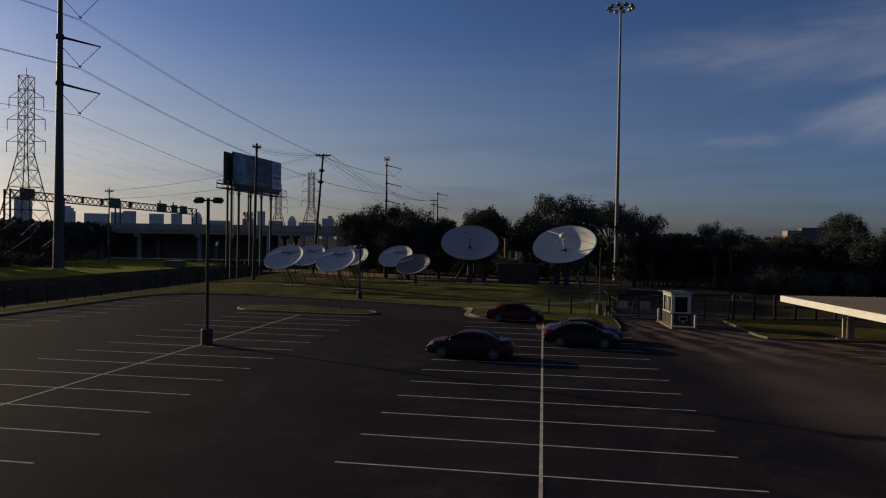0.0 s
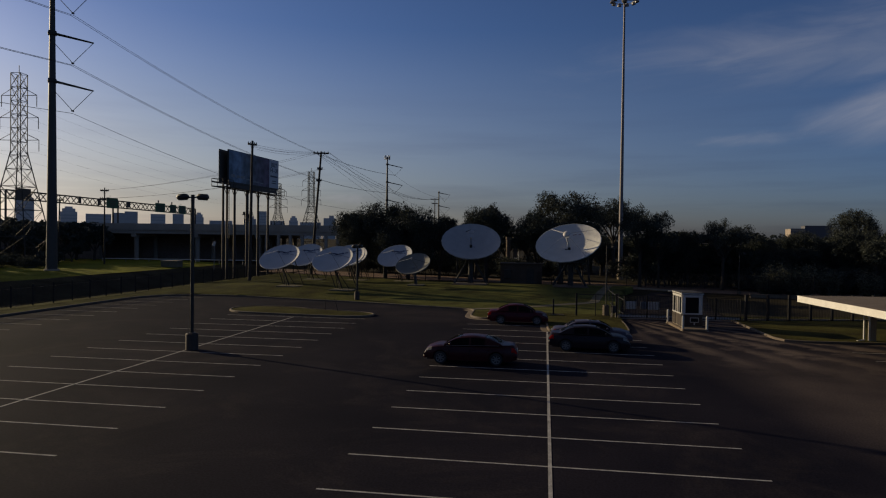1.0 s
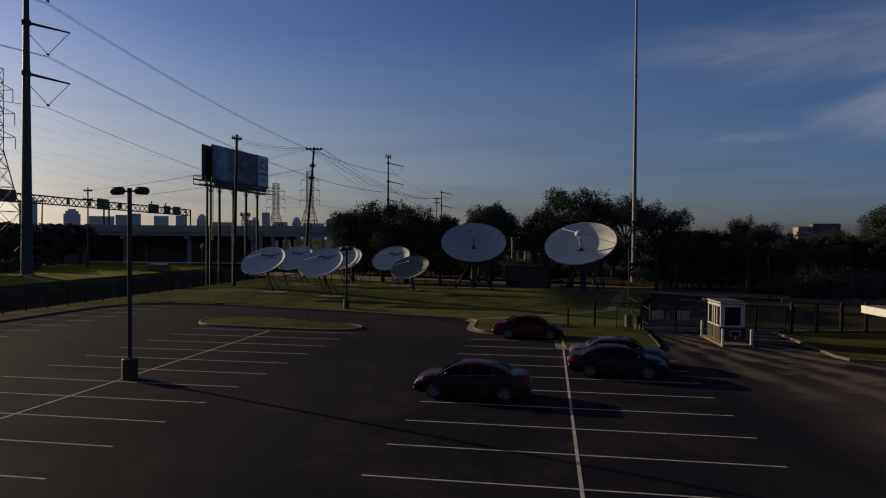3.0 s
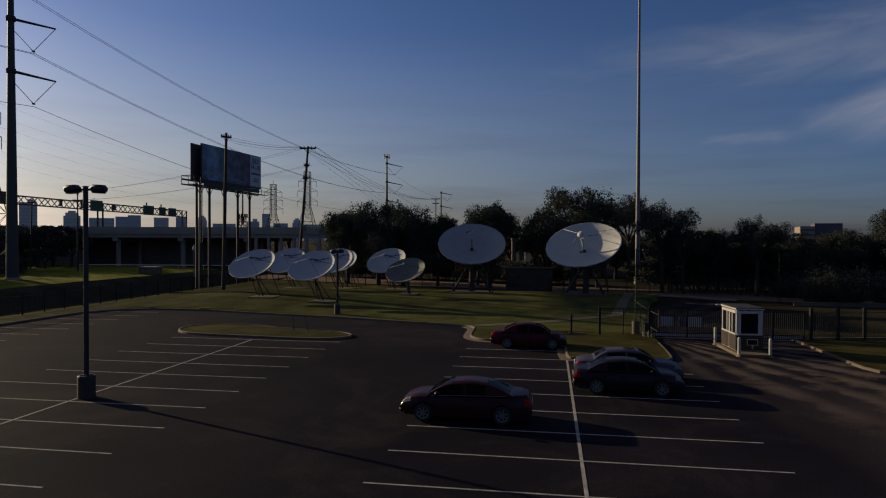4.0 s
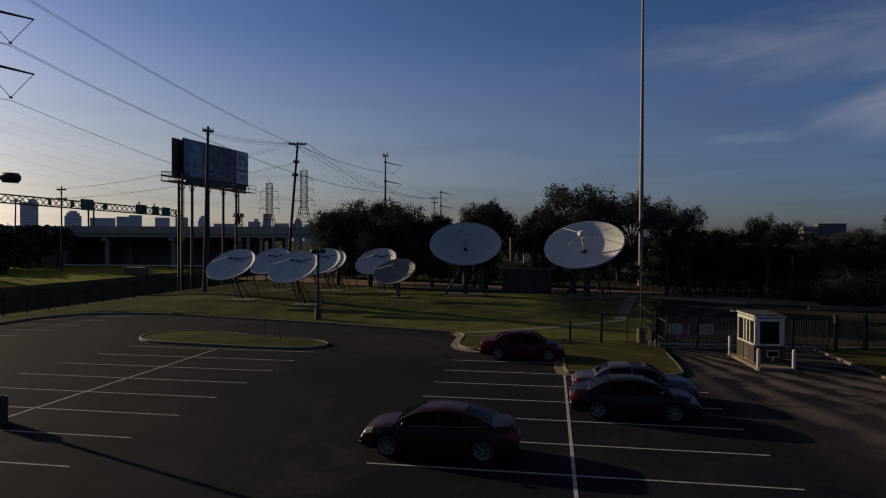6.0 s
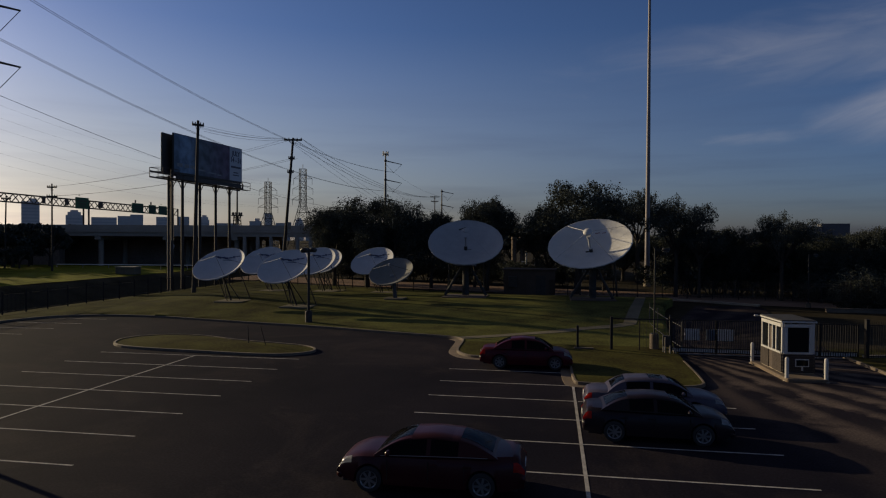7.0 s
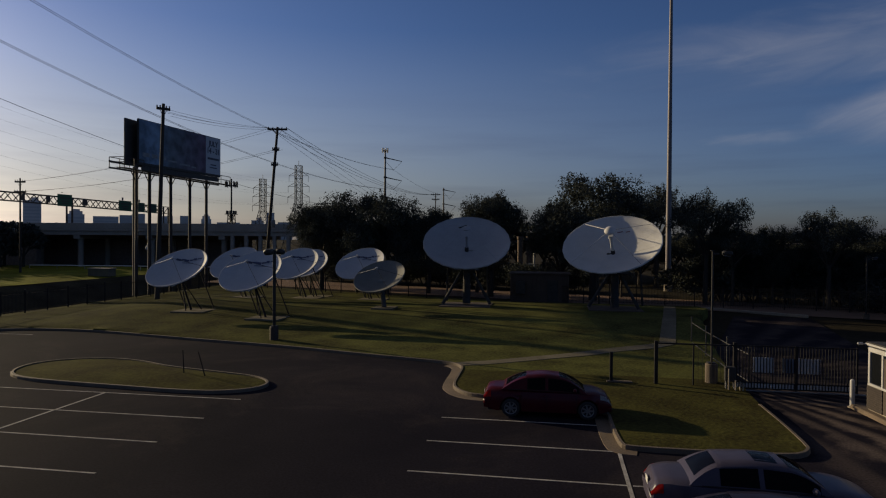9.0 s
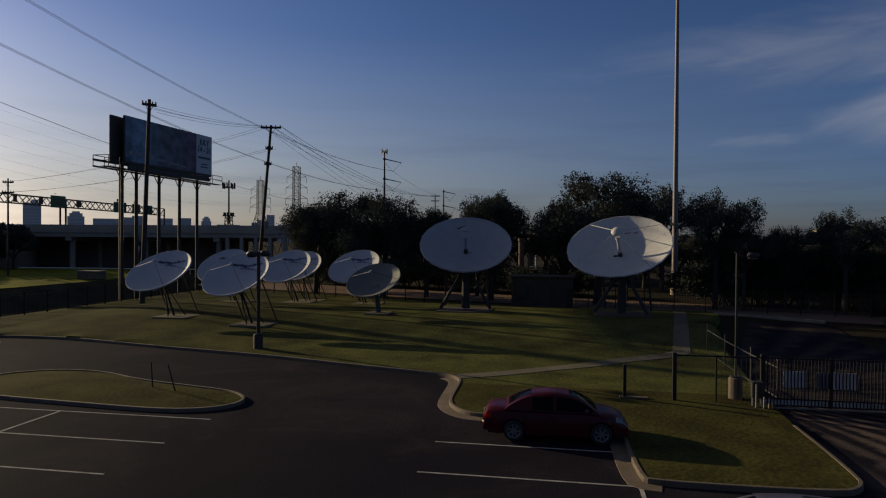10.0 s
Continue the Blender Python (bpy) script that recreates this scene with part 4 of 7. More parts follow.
# ---- cars ----
def sedan(label, paint, L, wb, rear, Wd, H, at, turn, rear_lo=0.45, sunroof=False, belt=0.90, trunk=0.98, hood=0.88, roof_a=-0.72, roof_b=0.22, ws=1.32, bl=-2.0, trim=None):
    """A saloon car that points along +x; its origin is on the ground midway between the axles."""
    root = thing("car", label, "car", "parked cars", at, turn)
    trim = trim or M_BLACK
    xr, xf = -wb / 2, wb / 2
    x0, x1 = xr - rear, xr - rear + L
    hw = Wd / 2
    R_ARCH = 0.37
    zr = 0.33

    def zbot(x):
        b = 0.20 + 0.10 * smooth01(0.5, 0.0, x1 - x) + 0.08 * smooth01(0.5, 0.0, x - x0)
        for xc in (xr, xf):
            d = abs(x - xc)
            if d < R_ARCH:
                b = max(b, zr + math.sqrt(R_ARCH ** 2 - d * d))
        return b

    def width(x):
        e = min(x - x0, x1 - x)
        return hw * (0.80 + 0.20 * smooth01(-0.05, 0.75, e)) - 0.02

    def ztop(x):
        if x < bl:
            u = (x - x0) / (bl - x0)
            return (trunk - 0.10) + 0.10 * math.sin(min(1, u * 1.6) * math.pi / 2)
        if x > ws:
            u = (x1 - x) / (x1 - ws)
            return 0.62 + (hood + 0.06 - 0.62) * math.sin(min(1, u * 1.15) * math.pi / 2) ** 0.6
        u = (x - bl) / (ws - bl)
        return trunk + (hood + 0.06 - trunk) * u

    n = 110

    def section(x):
        """Half section of the body at x, from the sill over the flank and the shoulder to the middle."""
        w, zt, zb = width(x), ztop(x), zbot(x)
        zs = min(zt - 0.05, belt + 0.0)
        zs = max(zs, zb + 0.06)
        end = smooth01(0, 0.14, min(x - x0, x1 - x))
        zt2 = zb + (zt - zb) * (0.72 + 0.28 * end)
        zs2 = zb + (zs - zb) * (0.72 + 0.28 * end)
        mid = max(zb + 0.03, 0.55)
        mid = min(mid, zs2 - 0.02)
        low = zb + (mid - zb) * 0.35
        return [(w - 0.10, zb), (w - 0.015, zb + 0.015), (w, low), (w + 0.012, mid), (w - 0.02, mid + (zs2 - mid) * 0.6), (w - 0.055, zs2), (w - 0.16, zt2 - 0.006), (w * 0.5, zt2 + 0.015), (0, zt2 + 0.022)]

    def lens(name, columns, p0, p1, side, mat):
        """A lamp lens laid over the skin: columns of (x, share of the half width), between two stations of the section."""
        bml = bmesh.new()
        prev = None
        for x, share in columns:
            sec = section(min(max(x, x0), x1))
            col = []
            for k in range(6):
                p = p0 + (p1 - p0) * k / 5
                a = int(p)
                (ya, za), (yb, zb_) = sec[a], sec[a + 1]
                y, z = ya + (yb - ya) * (p - a), za + (zb_ - za) * (p - a)
                col.append(bml.verts.new((x, side * (y * share + (0.008 if share == 1 else 0)), z + 0.004)))
            if prev:
                for k in range(5):
                    bml.faces.new((prev[k], col[k], col[k + 1], prev[k + 1]))
            prev = col
        bmesh.ops.solidify(bml, geom=bml.faces[:], thickness=0.02)
        bmesh.ops.recalc_face_normals(bml, faces=bml.faces)
        return part(name, bml, mat, root, smooth=True)

    secs = [section(x0 + (x1 - x0) * i / n) for i in range(n + 1)]
    bm = bmesh.new()
    rows = []
    for i, s in enumerate(secs):
        x = x0 + (x1 - x0) * i / n
        right = [bm.verts.new((x, -y, z)) for y, z in s]
        left = [bm.verts.new((x, y, z)) for y, z in s[:-1]][::-1]
        rows.append(right + left)
    for a, b in zip(rows, rows[1:]):
        for j in range(len(a) - 1):
            bm.faces.new((a[j], b[j], b[j + 1], a[j + 1]))
    bm.faces.new(rows[0])
    bm.faces.new(rows[-1][::-1])
    bmesh.ops.recalc_face_normals(bm, faces=bm.faces)
    body = part("body", bm, paint, root, smooth=True)
    part("underbody", box(((x0 + x1) / 2, 0, 0.38), (L * 0.93, Wd * 0.80, 0.34)), M_BLACK, root)

    # glasshouse: glass shell with roof and pillars on it
    def gh(x, level):
        """Half width and height of the glasshouse at x; level 0 is the belt, 1 the roof edge."""
        zb = ztop(x) - 0.03
        if x < roof_a:
            top = zb + (H - zb) * math.sin((x - bl) / (roof_a - bl) * math.pi / 2) ** 0.9 if x > bl else zb
        elif x > roof_b:
            top = zb + (H - zb) * math.sin(max(0, (ws - x) / (ws - roof_b)) * math.pi / 2) ** 0.95
        else:
            u = (x - roof_a) / (roof_b - roof_a)
            top = H + 0.035 * math.sin(u * math.pi)
        k = (top - zb) / (H - zb)
        wb_ = hw - 0.075
        wt = wb_ - 0.25 * k
        return wb_ + (wt - wb_) * level, zb + (top - zb) * level, k

    m2 = 44
    rows = []
    bm = bmesh.new()
    for i in range(m2 + 1):
        x = bl + (ws - bl) * i / m2
        pts = [gh(x, u)[:2] for u in (0, 0.33, 0.66, 0.93)]
        wr, zr_, k = gh(x, 1.0)
        pts += [(wr - 0.06, zr_), (wr * 0.5, zr_ + 0.02 * k), (0, zr_ + 0.028 * k)]
        right = [bm.verts.new((x, -y, z)) for y, z in pts]
        left = [bm.verts.new((x, y, z)) for y, z in pts[:-1]][::-1]
        rows.append(right + left)
    for a, b in zip(rows, rows[1:]):
        for j in range(len(a) - 1):
            bm.faces.new((a[j], b[j], b[j + 1], a[j + 1]))
    bmesh.ops.recalc_face_normals(bm, faces=bm.faces)
    part("cabin", bm, paint, root, smooth=True)

    def screen(name, xa, xb, inset_a, inset_b, proud=0.010):
        """A windscreen, rear window or sunroof: a pane a little proud of the cabin's top."""
        bmw = bmesh.new()
        prev = None
        for i in range(10):
            u = i / 9
            x = xa + (xb - xa) * u
            wr, zr_, k = gh(x, 1.0)
            e = wr - 0.06 - (inset_a + (inset_b - inset_a) * u)
            row = []
            for f in (-1, -0.5, 0, 0.5, 1):
                y = e * f
                lift = 0.028 * k * (1 - abs(y) / max(0.1, wr - 0.06))
                row.append(bmw.verts.new((x, y, zr_ + lift + proud)))
            if prev:
                for q in range(4):
                    bmw.faces.new((prev[q], row[q], row[q + 1], prev[q + 1]))
            prev = row
        bmesh.ops.solidify(bmw, geom=bmw.faces[:], thickness=0.006)
        bmesh.ops.recalc_face_normals(bmw, faces=bmw.faces)
        return part(name, bmw, M_GLASS, root, smooth=True)

    screen("windscreen", roof_b + 0.06, ws - 0.05, 0.07, 0.02)
    screen("rear_window", roof_a - 0.10, bl + 0.14, 0.10, 0.14)
    # roof skin
    bm = bmesh.new()
    rows = []
    for i in range(25):
        x = roof_a - 0.20 + (roof_b - roof_a + 0.30) * i / 24
        wr, zr_, k = gh(x, 1.0)
        w9, z9, _ = gh(x, 0.90)
        pts = [(w9 + 0.012, z9), (wr - 0.05, zr_ + 0.014), (wr * 0.5, zr_ + 0.02 * k + 0.014), (0, zr_ + 0.028 * k + 0.014)]
        rows.append([bm.verts.new((x, -y, z)) for y, z in pts] + [bm.verts.new((x, y, z)) for y, z in pts[:-1]][::-1])
    for a, b in zip(rows, rows[1:]):
        for j in range(len(a) - 1):
            bm.faces.new((a[j], b[j], b[j + 1], a[j + 1]))
    bmesh.ops.recalc_face_normals(bm, faces=bm.faces)
    part("roof", bm, paint, root, smooth=True)
    for s in (-1, 1):
        # side panes in front of and behind the middle pillar
        for xa, xb in ((-0.02, ws - 0.26), (roof_a - 0.16, -0.13)):
            bmp = bmesh.new()
            prev = None
            for i in range(13):
                x = xa + (xb - xa) * i / 12
                col = []
                for u in (0.10, 0.35, 0.60, 0.85):
                    w_, z_, _ = gh(x, u)
                    col.append(bmp.verts.new((x, s * (w_ + 0.008), z_)))
                if prev:
                    for q in range(3):
                        bmp.faces.new((prev[q], col[q], col[q + 1], prev[q + 1]))
                prev = col
            bmesh.ops.solidify(bmp, geom=bmp.faces[:], thickness=0.006)
            bmesh.ops.recalc_face_normals(bmp, faces=bmp.faces)
            part("side_window", bmp, M_GLASS, root, smooth=True)
        # belt trim, mirror, handles, lamps
        bmt = bmesh.new()
        prev = None
        for i in range(21):
            x = bl + 0.25 + (ws - bl - 0.45) * i / 20
            w_, z_, _ = gh(x, 0.03)
            p = (x, s * (w_ + 0.02), z_ + 0.01)
            if prev:
                add_rod(bmt, prev, p, 0.010, seg=4)
            prev = p
        part("belt_trim", bmt, trim, root)
        part("mirror", box((ws - 0.42, s * (hw + 0.07), ztop(ws - 0.42) + 0.09), (0.12, 0.2, 0.14), 0.04), paint, root, smooth=True)
        for xh in (-0.22, -1.05):
            part("door_handle", box((xh, s * (hw + 0.0), belt - 0.12), (0.2, 0.035, 0.03), 0.01), paint, root)
        for xs in (0.95, -0.08, -0.98):
            part("door_seam", box((xs, s * (hw - 0.012), 0.60), (0.012, 0.03, 0.50)), M_BLACK, root)
        lens("headlight", [(x1 + 0.006, 0.66), (x1 + 0.006, 1), (x1 - 0.10, 1), (x1 - 0.20, 1), (x1 - 0.30, 1), (x1 - 0.40, 1)], 3.9, 5.6, s, M_LAMP_CLEAR)
        lens("tail_light", [(x0 - 0.006, 0.62), (x0 - 0.006, 1), (x0 + 0.08, 1), (x0 + 0.17, 1), (x0 + 0.26, 1)], 3.6, 5.0, s, M_LAMP_RED)
    if sunroof:
        screen("sunroof", -0.14, 0.34, 0.12, 0.12, 0.022)
    part("number_plate", box((x0 - 0.005, 0, 0.72), (0.02, 0.31, 0.15), 0.005), M_PLATE, root)
    part("front_grille", box((x1 - 0.02, 0, 0.52), (0.05, 0.75, 0.16), 0.02), M_BLACK, root)
    part("rear_bumper", box((x0 + 0.06, 0, 0.50), (0.16, Wd * 0.84, 0.24), 0.06), paint, root, smooth=True)
    part("front_bumper", box((x1 - 0.07, 0, 0.36), (0.18, Wd * 0.82, 0.20), 0.06), paint, root, smooth=True)
    # wheels
    for xw in (xr, xf):
        for s in (-1, 1):
            wheel = new("wheel")
            wheel.parent = root
            wheel.matrix_basis = pose(xw, s * (hw - 0.13), zr, 90 if s < 0 else -90)
            tyre = part("tyre", lathe([(0.20, -0.10), (0.28, -0.11), (0.325, -0.09), (0.33, 0.0), (0.325, 0.09), (0.28, 0.11), (0.20, 0.10)], 28), M_TYRE, wheel, smooth=True)
            bmr = bmesh.new()
            for k in range(7):
                a = 2 * math.pi * k / 7
                add_box(bmr, (0.115, 0, 0), (0.19, 0.055, 0.02), Matrix.Rotation(a, 4, "Z") @ Matrix.Translation((0, 0, 0.108)))
            bmesh.ops.create_cone(bmr, cap_ends=True, segments=16, radius1=0.06, radius2=0.05, depth=0.03, matrix=Matrix.Translation((0, 0, 0.112)))
            ringv = []
            for rr, zz in ((0.195, 0.10), (0.225, 0.118), (0.215, 0.08), (0.19, 0.06)):
                ringv.append([bmr.verts.new((rr * math.cos(2 * math.pi * k / 28), rr * math.sin(2 * math.pi * k / 28), zz)) for k in range(28)])
            for a, b in zip(ringv, ringv[1:]):
                for k in range(28):
                    bmr.faces.new((a[k], a[(k + 1) % 28], b[(k + 1) % 28], b[k]))
            part("rim", bmr, M_RIM, wheel)
    return root


P_MAROON = car_paint("maroon_black_paint", (0.034, 0.0058, 0.0082))
P_RED = car_paint("dark_red_paint", (0.054, 0.0026, 0.008))
P_NAVY = car_paint("dark_navy_paint", (0.0140, 0.0084, 0.0124))
P_SILVER = car_paint("silver_lilac_paint", (0.058, 0.051, 0.076))
sedan("very dark maroon saloon car reversed into its bay", P_MAROON, 4.72, 2.83, 1.02, 1.83, 1.37, (-3.99, -14.98, 0), 180, trim=M_RIM, roof_a=-0.66, bl=-1.80, trunk=1.03, roof_b=0.28)
sedan("dark navy saloon car parked beside a silver one", P_NAVY, 4.55, 2.66, 0.95, 1.76, 1.37, (2.36, -9.70, 0), 0, roof_a=-0.70, bl=-1.72, trunk=1.02, roof_b=0.28)
sedan("silver lilac saloon car parked beside a navy one", P_SILVER, 4.85, 2.70, 1.05, 1.78, 1.34, (2.65, -6.90, 0), 0, roof_a=-0.78, bl=-1.60, roof_b=0.42, ws=1.36, trunk=0.94, hood=0.83, rear_lo=0.72, sunroof=True)
sedan("dark red saloon car nosed up to the kerb", P_RED, 4.50, 2.69, 0.97, 1.72, 1.42, (-2.13, 1.38, 0), 2.0, roof_a=-0.60, bl=-1.66, trunk=1.0, roof_b=0.28)


# ---- lamps ----
def lot_lamp(label, at, height, heads=2, head_mat=None, ped_h=0.92, ped_r=0.34, slim=0.15):
    root = thing("street_lamp", label, "street lamp", "lamps of the car park", at)
    part("pedestal", lathe([(ped_r, 0), (ped_r, ped_h - 0.04), (ped_r - 0.04, ped_h)], 20), M_CURB if heads == 1 else M_RUST, root, "round concrete pedestal", smooth=True)
    part("base_plate", box((0, 0, ped_h + 0.02), (0.34, 0.34, 0.04), 0.005), M_BRONZE, root)
    part("pole", box((0, 0, (height + ped_h) / 2), (slim, slim, height - ped_h), 0.015), head_mat or M_BRONZE, root)
    for s in ((-1, 1) if heads == 2 else (1,)):
        part("bracket", box((s * 0.16, 0, height - 0.12), (0.24, 0.07, 0.08)), M_BRONZE, root)
        h = part("lamp_head", box((0, 0, 0), (0.62, 0.46, 0.34) if heads == 2 else (0.42, 0.26, 0.22), 0.11 if heads == 2 else 0.06), head_mat or M_BRONZE, root, smooth=True)
        h.matrix_basis = pose(s * 0.60, 0, height - 0.10, 0, s * 3)
        part("lens", box((0, 0, -0.172 if heads == 2 else -0.112), (0.44, 0.28, 0.012) if heads == 2 else (0.3, 0.18, 0.012)), M_LAMP_CLEAR, h)
    part("cap", box((0, 0, height + 0.01), (0.18, 0.18, 0.03), 0.005), M_BRONZE, root)
    return root


lot_lamp("tall bronze lamp with twin box heads on a round pedestal", (-19.6, -14.75, 0), 8.6)
lot_lamp("bronze lamp with box heads at the lawn edge", (-18.65, 14.5, 0.13), 5.45, 2, ped_h=0.85, ped_r=0.26).rotation_euler = (0, 0, radians(80))
lot_lamp("slim lamp on a concrete pedestal by the gate", (4.85, 7.35, 0.14), 5.75, 1, M_BRONZE, ped_h=0.84, ped_r=0.26, slim=0.08)
lot_lamp("slim lamp standing beyond the gate drive", (23.2, 35.9, 0), 5.1, 1, M_BRONZE, ped_h=0.4, ped_r=0.25, slim=0.10)


def high_mast(at, h):
    root = thing("high_mast_light", "very tall tapered steel mast with a ring of floodlights", "mast light", at=at)
    part("plinth", lathe([(0.5, 0), (0.5, 1.15), (0.42, 1.25)], 20), M_CONCRETE, root)
    n = 4
    for i in range(n):
        z0, z1 = 1.2 + (h - 1.2) * i / n, 1.2 + (h - 1.2) * (i + 1) / n
        r0, r1 = 0.36 - 0.22 * i / n, 0.36 - 0.22 * (i + 1) / n
        part("mast_section", rod((0, 0, z0), (0, 0, z1), r0, r1 + 0.01, 16), M_MAST, root, smooth=True)
    part("head_frame", lathe([(0.35, h - 0.3), (0.5, h), (0.3, h + 0.5)], 12), M_STEEL, root)
    bm = bmesh.new()
    for k in range(24):
        a, b = 2 * math.pi * k / 24, 2 * math.pi * (k + 1) / 24
        add_rod(bm, (1.7 * math.cos(a), 1.7 * math.sin(a), h), (1.7 * math.cos(b), 1.7 * math.sin(b), h), 0.06, seg=5)
    for k in range(4):
        a = math.pi * k / 2
        add_rod(bm, (0, 0, h), (1.7 * math.cos(a), 1.7 * math.sin(a), h), 0.05, seg=5)
    part("ring", bm, M_STEEL, root)
    for k in range(10):
        a = 2 * math.pi * k / 10
        fl = part("floodlight", lathe([(0.14, 0.45), (0.30, 0.25), (0.36, -0.15), (0.30, -0.2)], 12), M_STEEL, root, smooth=True)
        fl.matrix_basis = pose(2.0 * math.cos(a), 2.0 * math.sin(a), h - 0.15) @ Matrix.Rotation(a, 4, "Z") @ Matrix.Rotation(radians(-18), 4, "Y")
    return root


high_mast((12.2, 64, -0.1), 46.2)


# ---- gatehouse, bollards, gates, fences ----
def gatehouse(at, turn):
    root = thing("gatehouse", "small white gatehouse with dark windows on a brick base", "gatehouse", at=at, turn=turn)
    w, d, h = 1.42, 2.45, 2.52      # x, y, height
    part("island", box((-0.12, -0.3, 0.05), (1.78, 4.5, 0.20), 0.05), M_GUTTER, root, "concrete plinth")
    part("floor_slab", box((0, 0, 0.15), (w, d, 0.12)), M_CONCRETE, root)
    # brick dado, each course proud of the mortar
    for (cx, cy, sx, sy) in ((0, -d / 2, w, 0.1), (0, d / 2, w, 0.1), (-w / 2, d / 4 + 0.13, 0.1, d / 2 - 0.26), (-w / 2, -d / 4 - 0.1, 0.1, d / 2 - 0.2), (w / 2, 0, 0.1, d)):
        wall = part("dado", box((cx, cy, 0.62), (sx, sy, 0.86)), M_MORTAR, root, "dark brick dado")
        bmb = bmesh.new()
        along = sx > sy
        length = max(sx, sy)
        for c in range(11):
            z = 0.235 + c * 0.076
            nb = int(length / 0.22)
            for b in range(nb):
                u = -length / 2 + (b + 0.5) * length / nb + (0.05 if c % 2 else -0.05)
                u = max(-length / 2 + 0.1, min(length / 2 - 0.1, u))
                add_box(bmb, (cx + (u if along else 0), cy + (0 if along else u), z), ((length / nb - 0.012) if along else 0.115, 0.115 if along else (length / nb - 0.012), 0.064))
        tagged(part("brickwork", bmb, M_BRICK, wall), kind="stuff")
    # white frame: corner posts, mullions, sill and head rails
    zs, zh = 1.07, 2.30
    for sx in (-1, 1):
        for sy in (-1, 1):
            part("corner_post", box((sx * (w / 2 - 0.04), sy * (d / 2 - 0.04), (zs + h) / 2 + 0.0), (0.12, 0.12, h - zs), 0.01), M_WHITE, root)
    for sx in (-1, 1):
        part("sill_rail", box((sx * (w / 2), 0, zs + 0.03), (0.13, d - 0.1, 0.09), 0.01), M_WHITE, root)
        part("head_rail", box((sx * (w / 2), 0, zh + 0.08), (0.12, d - 0.1, 0.16), 0.01), M_WHITE, root)
    for sy in (-1, 1):
        part("sill_rail", box((0, sy * d / 2, zs + 0.03), (w - 0.1, 0.13, 0.09), 0.01), M_WHITE, root)
        part("head_rail", box((0, sy * d / 2, zh + 0.08), (w - 0.1, 0.12, 0.16), 0.01), M_WHITE, root)
    for yy in (-0.62, -0.18, 0.26):
        part("mullion", box((-w / 2, yy, (zs + zh) / 2), (0.11, 0.10, zh - zs), 0.01), M_WHITE, root)
    part("door", box((-w / 2 + 0.01, 0.04, 1.2), (0.06, 0.40, 2.0)), M_SHELTER, root, "dark door leaf")
    for sy in (-1, 1):
        part("window_pane", box((0, sy * (d / 2 - 0.02), (zs + zh) / 2), (w - 0.40, 0.02, zh - zs - 0.02)), M_GLASS_DARK, root)
        for sx in (-1, 1):
            part("jamb", box((sx * (w / 2 - 0.16), sy * d / 2, (zs + zh) / 2 + 0.02), (0.14, 0.10, zh - zs - 0.05), 0.01), M_WHITE, root)
    for cy, ly in ((-0.80, 0.5), (-0.35, 0.28), (0.68, 0.76)):
        part("window_pane", box((-w / 2 + 0.02, cy, (zs + zh) / 2), (0.02, ly, zh - zs - 0.02)), M_GLASS_DARK, root)
    part("window_pane", box((w / 2 - 0.02, 0, (zs + zh) / 2), (0.02, d - 0.3, zh - zs - 0.02)), M_GLASS_DARK, root)
    part("roof", box((0, 0, h + 0.10), (w + 0.12, d + 0.16, 0.05), 0.015), M_DARK_STEEL, root, "flat dark roof sheet")
    part("fascia", box((0, 0, h + 0.035), (w + 0.18, d + 0.22, 0.08), 0.015), M_WHITE, root)
    part("camera_arm", rod((-w / 2, d / 2, h), (-w / 2 - 0.2, d / 2 + 0.1, h + 0.05), 0.02, seg=6), M_WHITE, root)
    part("camera_housing", box((-w / 2 - 0.26, d / 2 + 0.1, h + 0.04), (0.22, 0.09, 0.09), 0.03), M_WHITE, root)
    part("notice_frame", box((0.15, -d / 2 - 0.08, 0.66), (0.62, 0.03, 0.36), 0.01), M_WHITE, root)
    part("notice_panel", box((0.15, -d / 2 - 0.10, 0.66), (0.52, 0.02, 0.27)), M_GLASS_DARK, root)
    part("notice_bracket", box((0.15, -d / 2 - 0.10, 0.40), (0.08, 0.05, 0.2), 0.01), M_WHITE, root)
    return root


gatehouse((10.32, 2.45, 0), 4)


def bollard(at):
    root = thing("bollard", "white painted steel bollard beside the gatehouse", "bollard", "bollards at the gatehouse", at)
    part("post", lathe([(0.085, 0), (0.085, 0.98), (0.075, 1.04), (0.04, 1.08)], 14), M_WHITE, root, smooth=True)
    part("footing", lathe([(0.16, 0), (0.16, 0.03), (0.12, 0.05)], 14), M_CONCRETE, root)
    return root


for p in ((9.57, 0.15, 0), (11.2, 0.1, 0), (9.3, 4.4, 0), (11.3, 4.6, 0)):
    bollard(p)


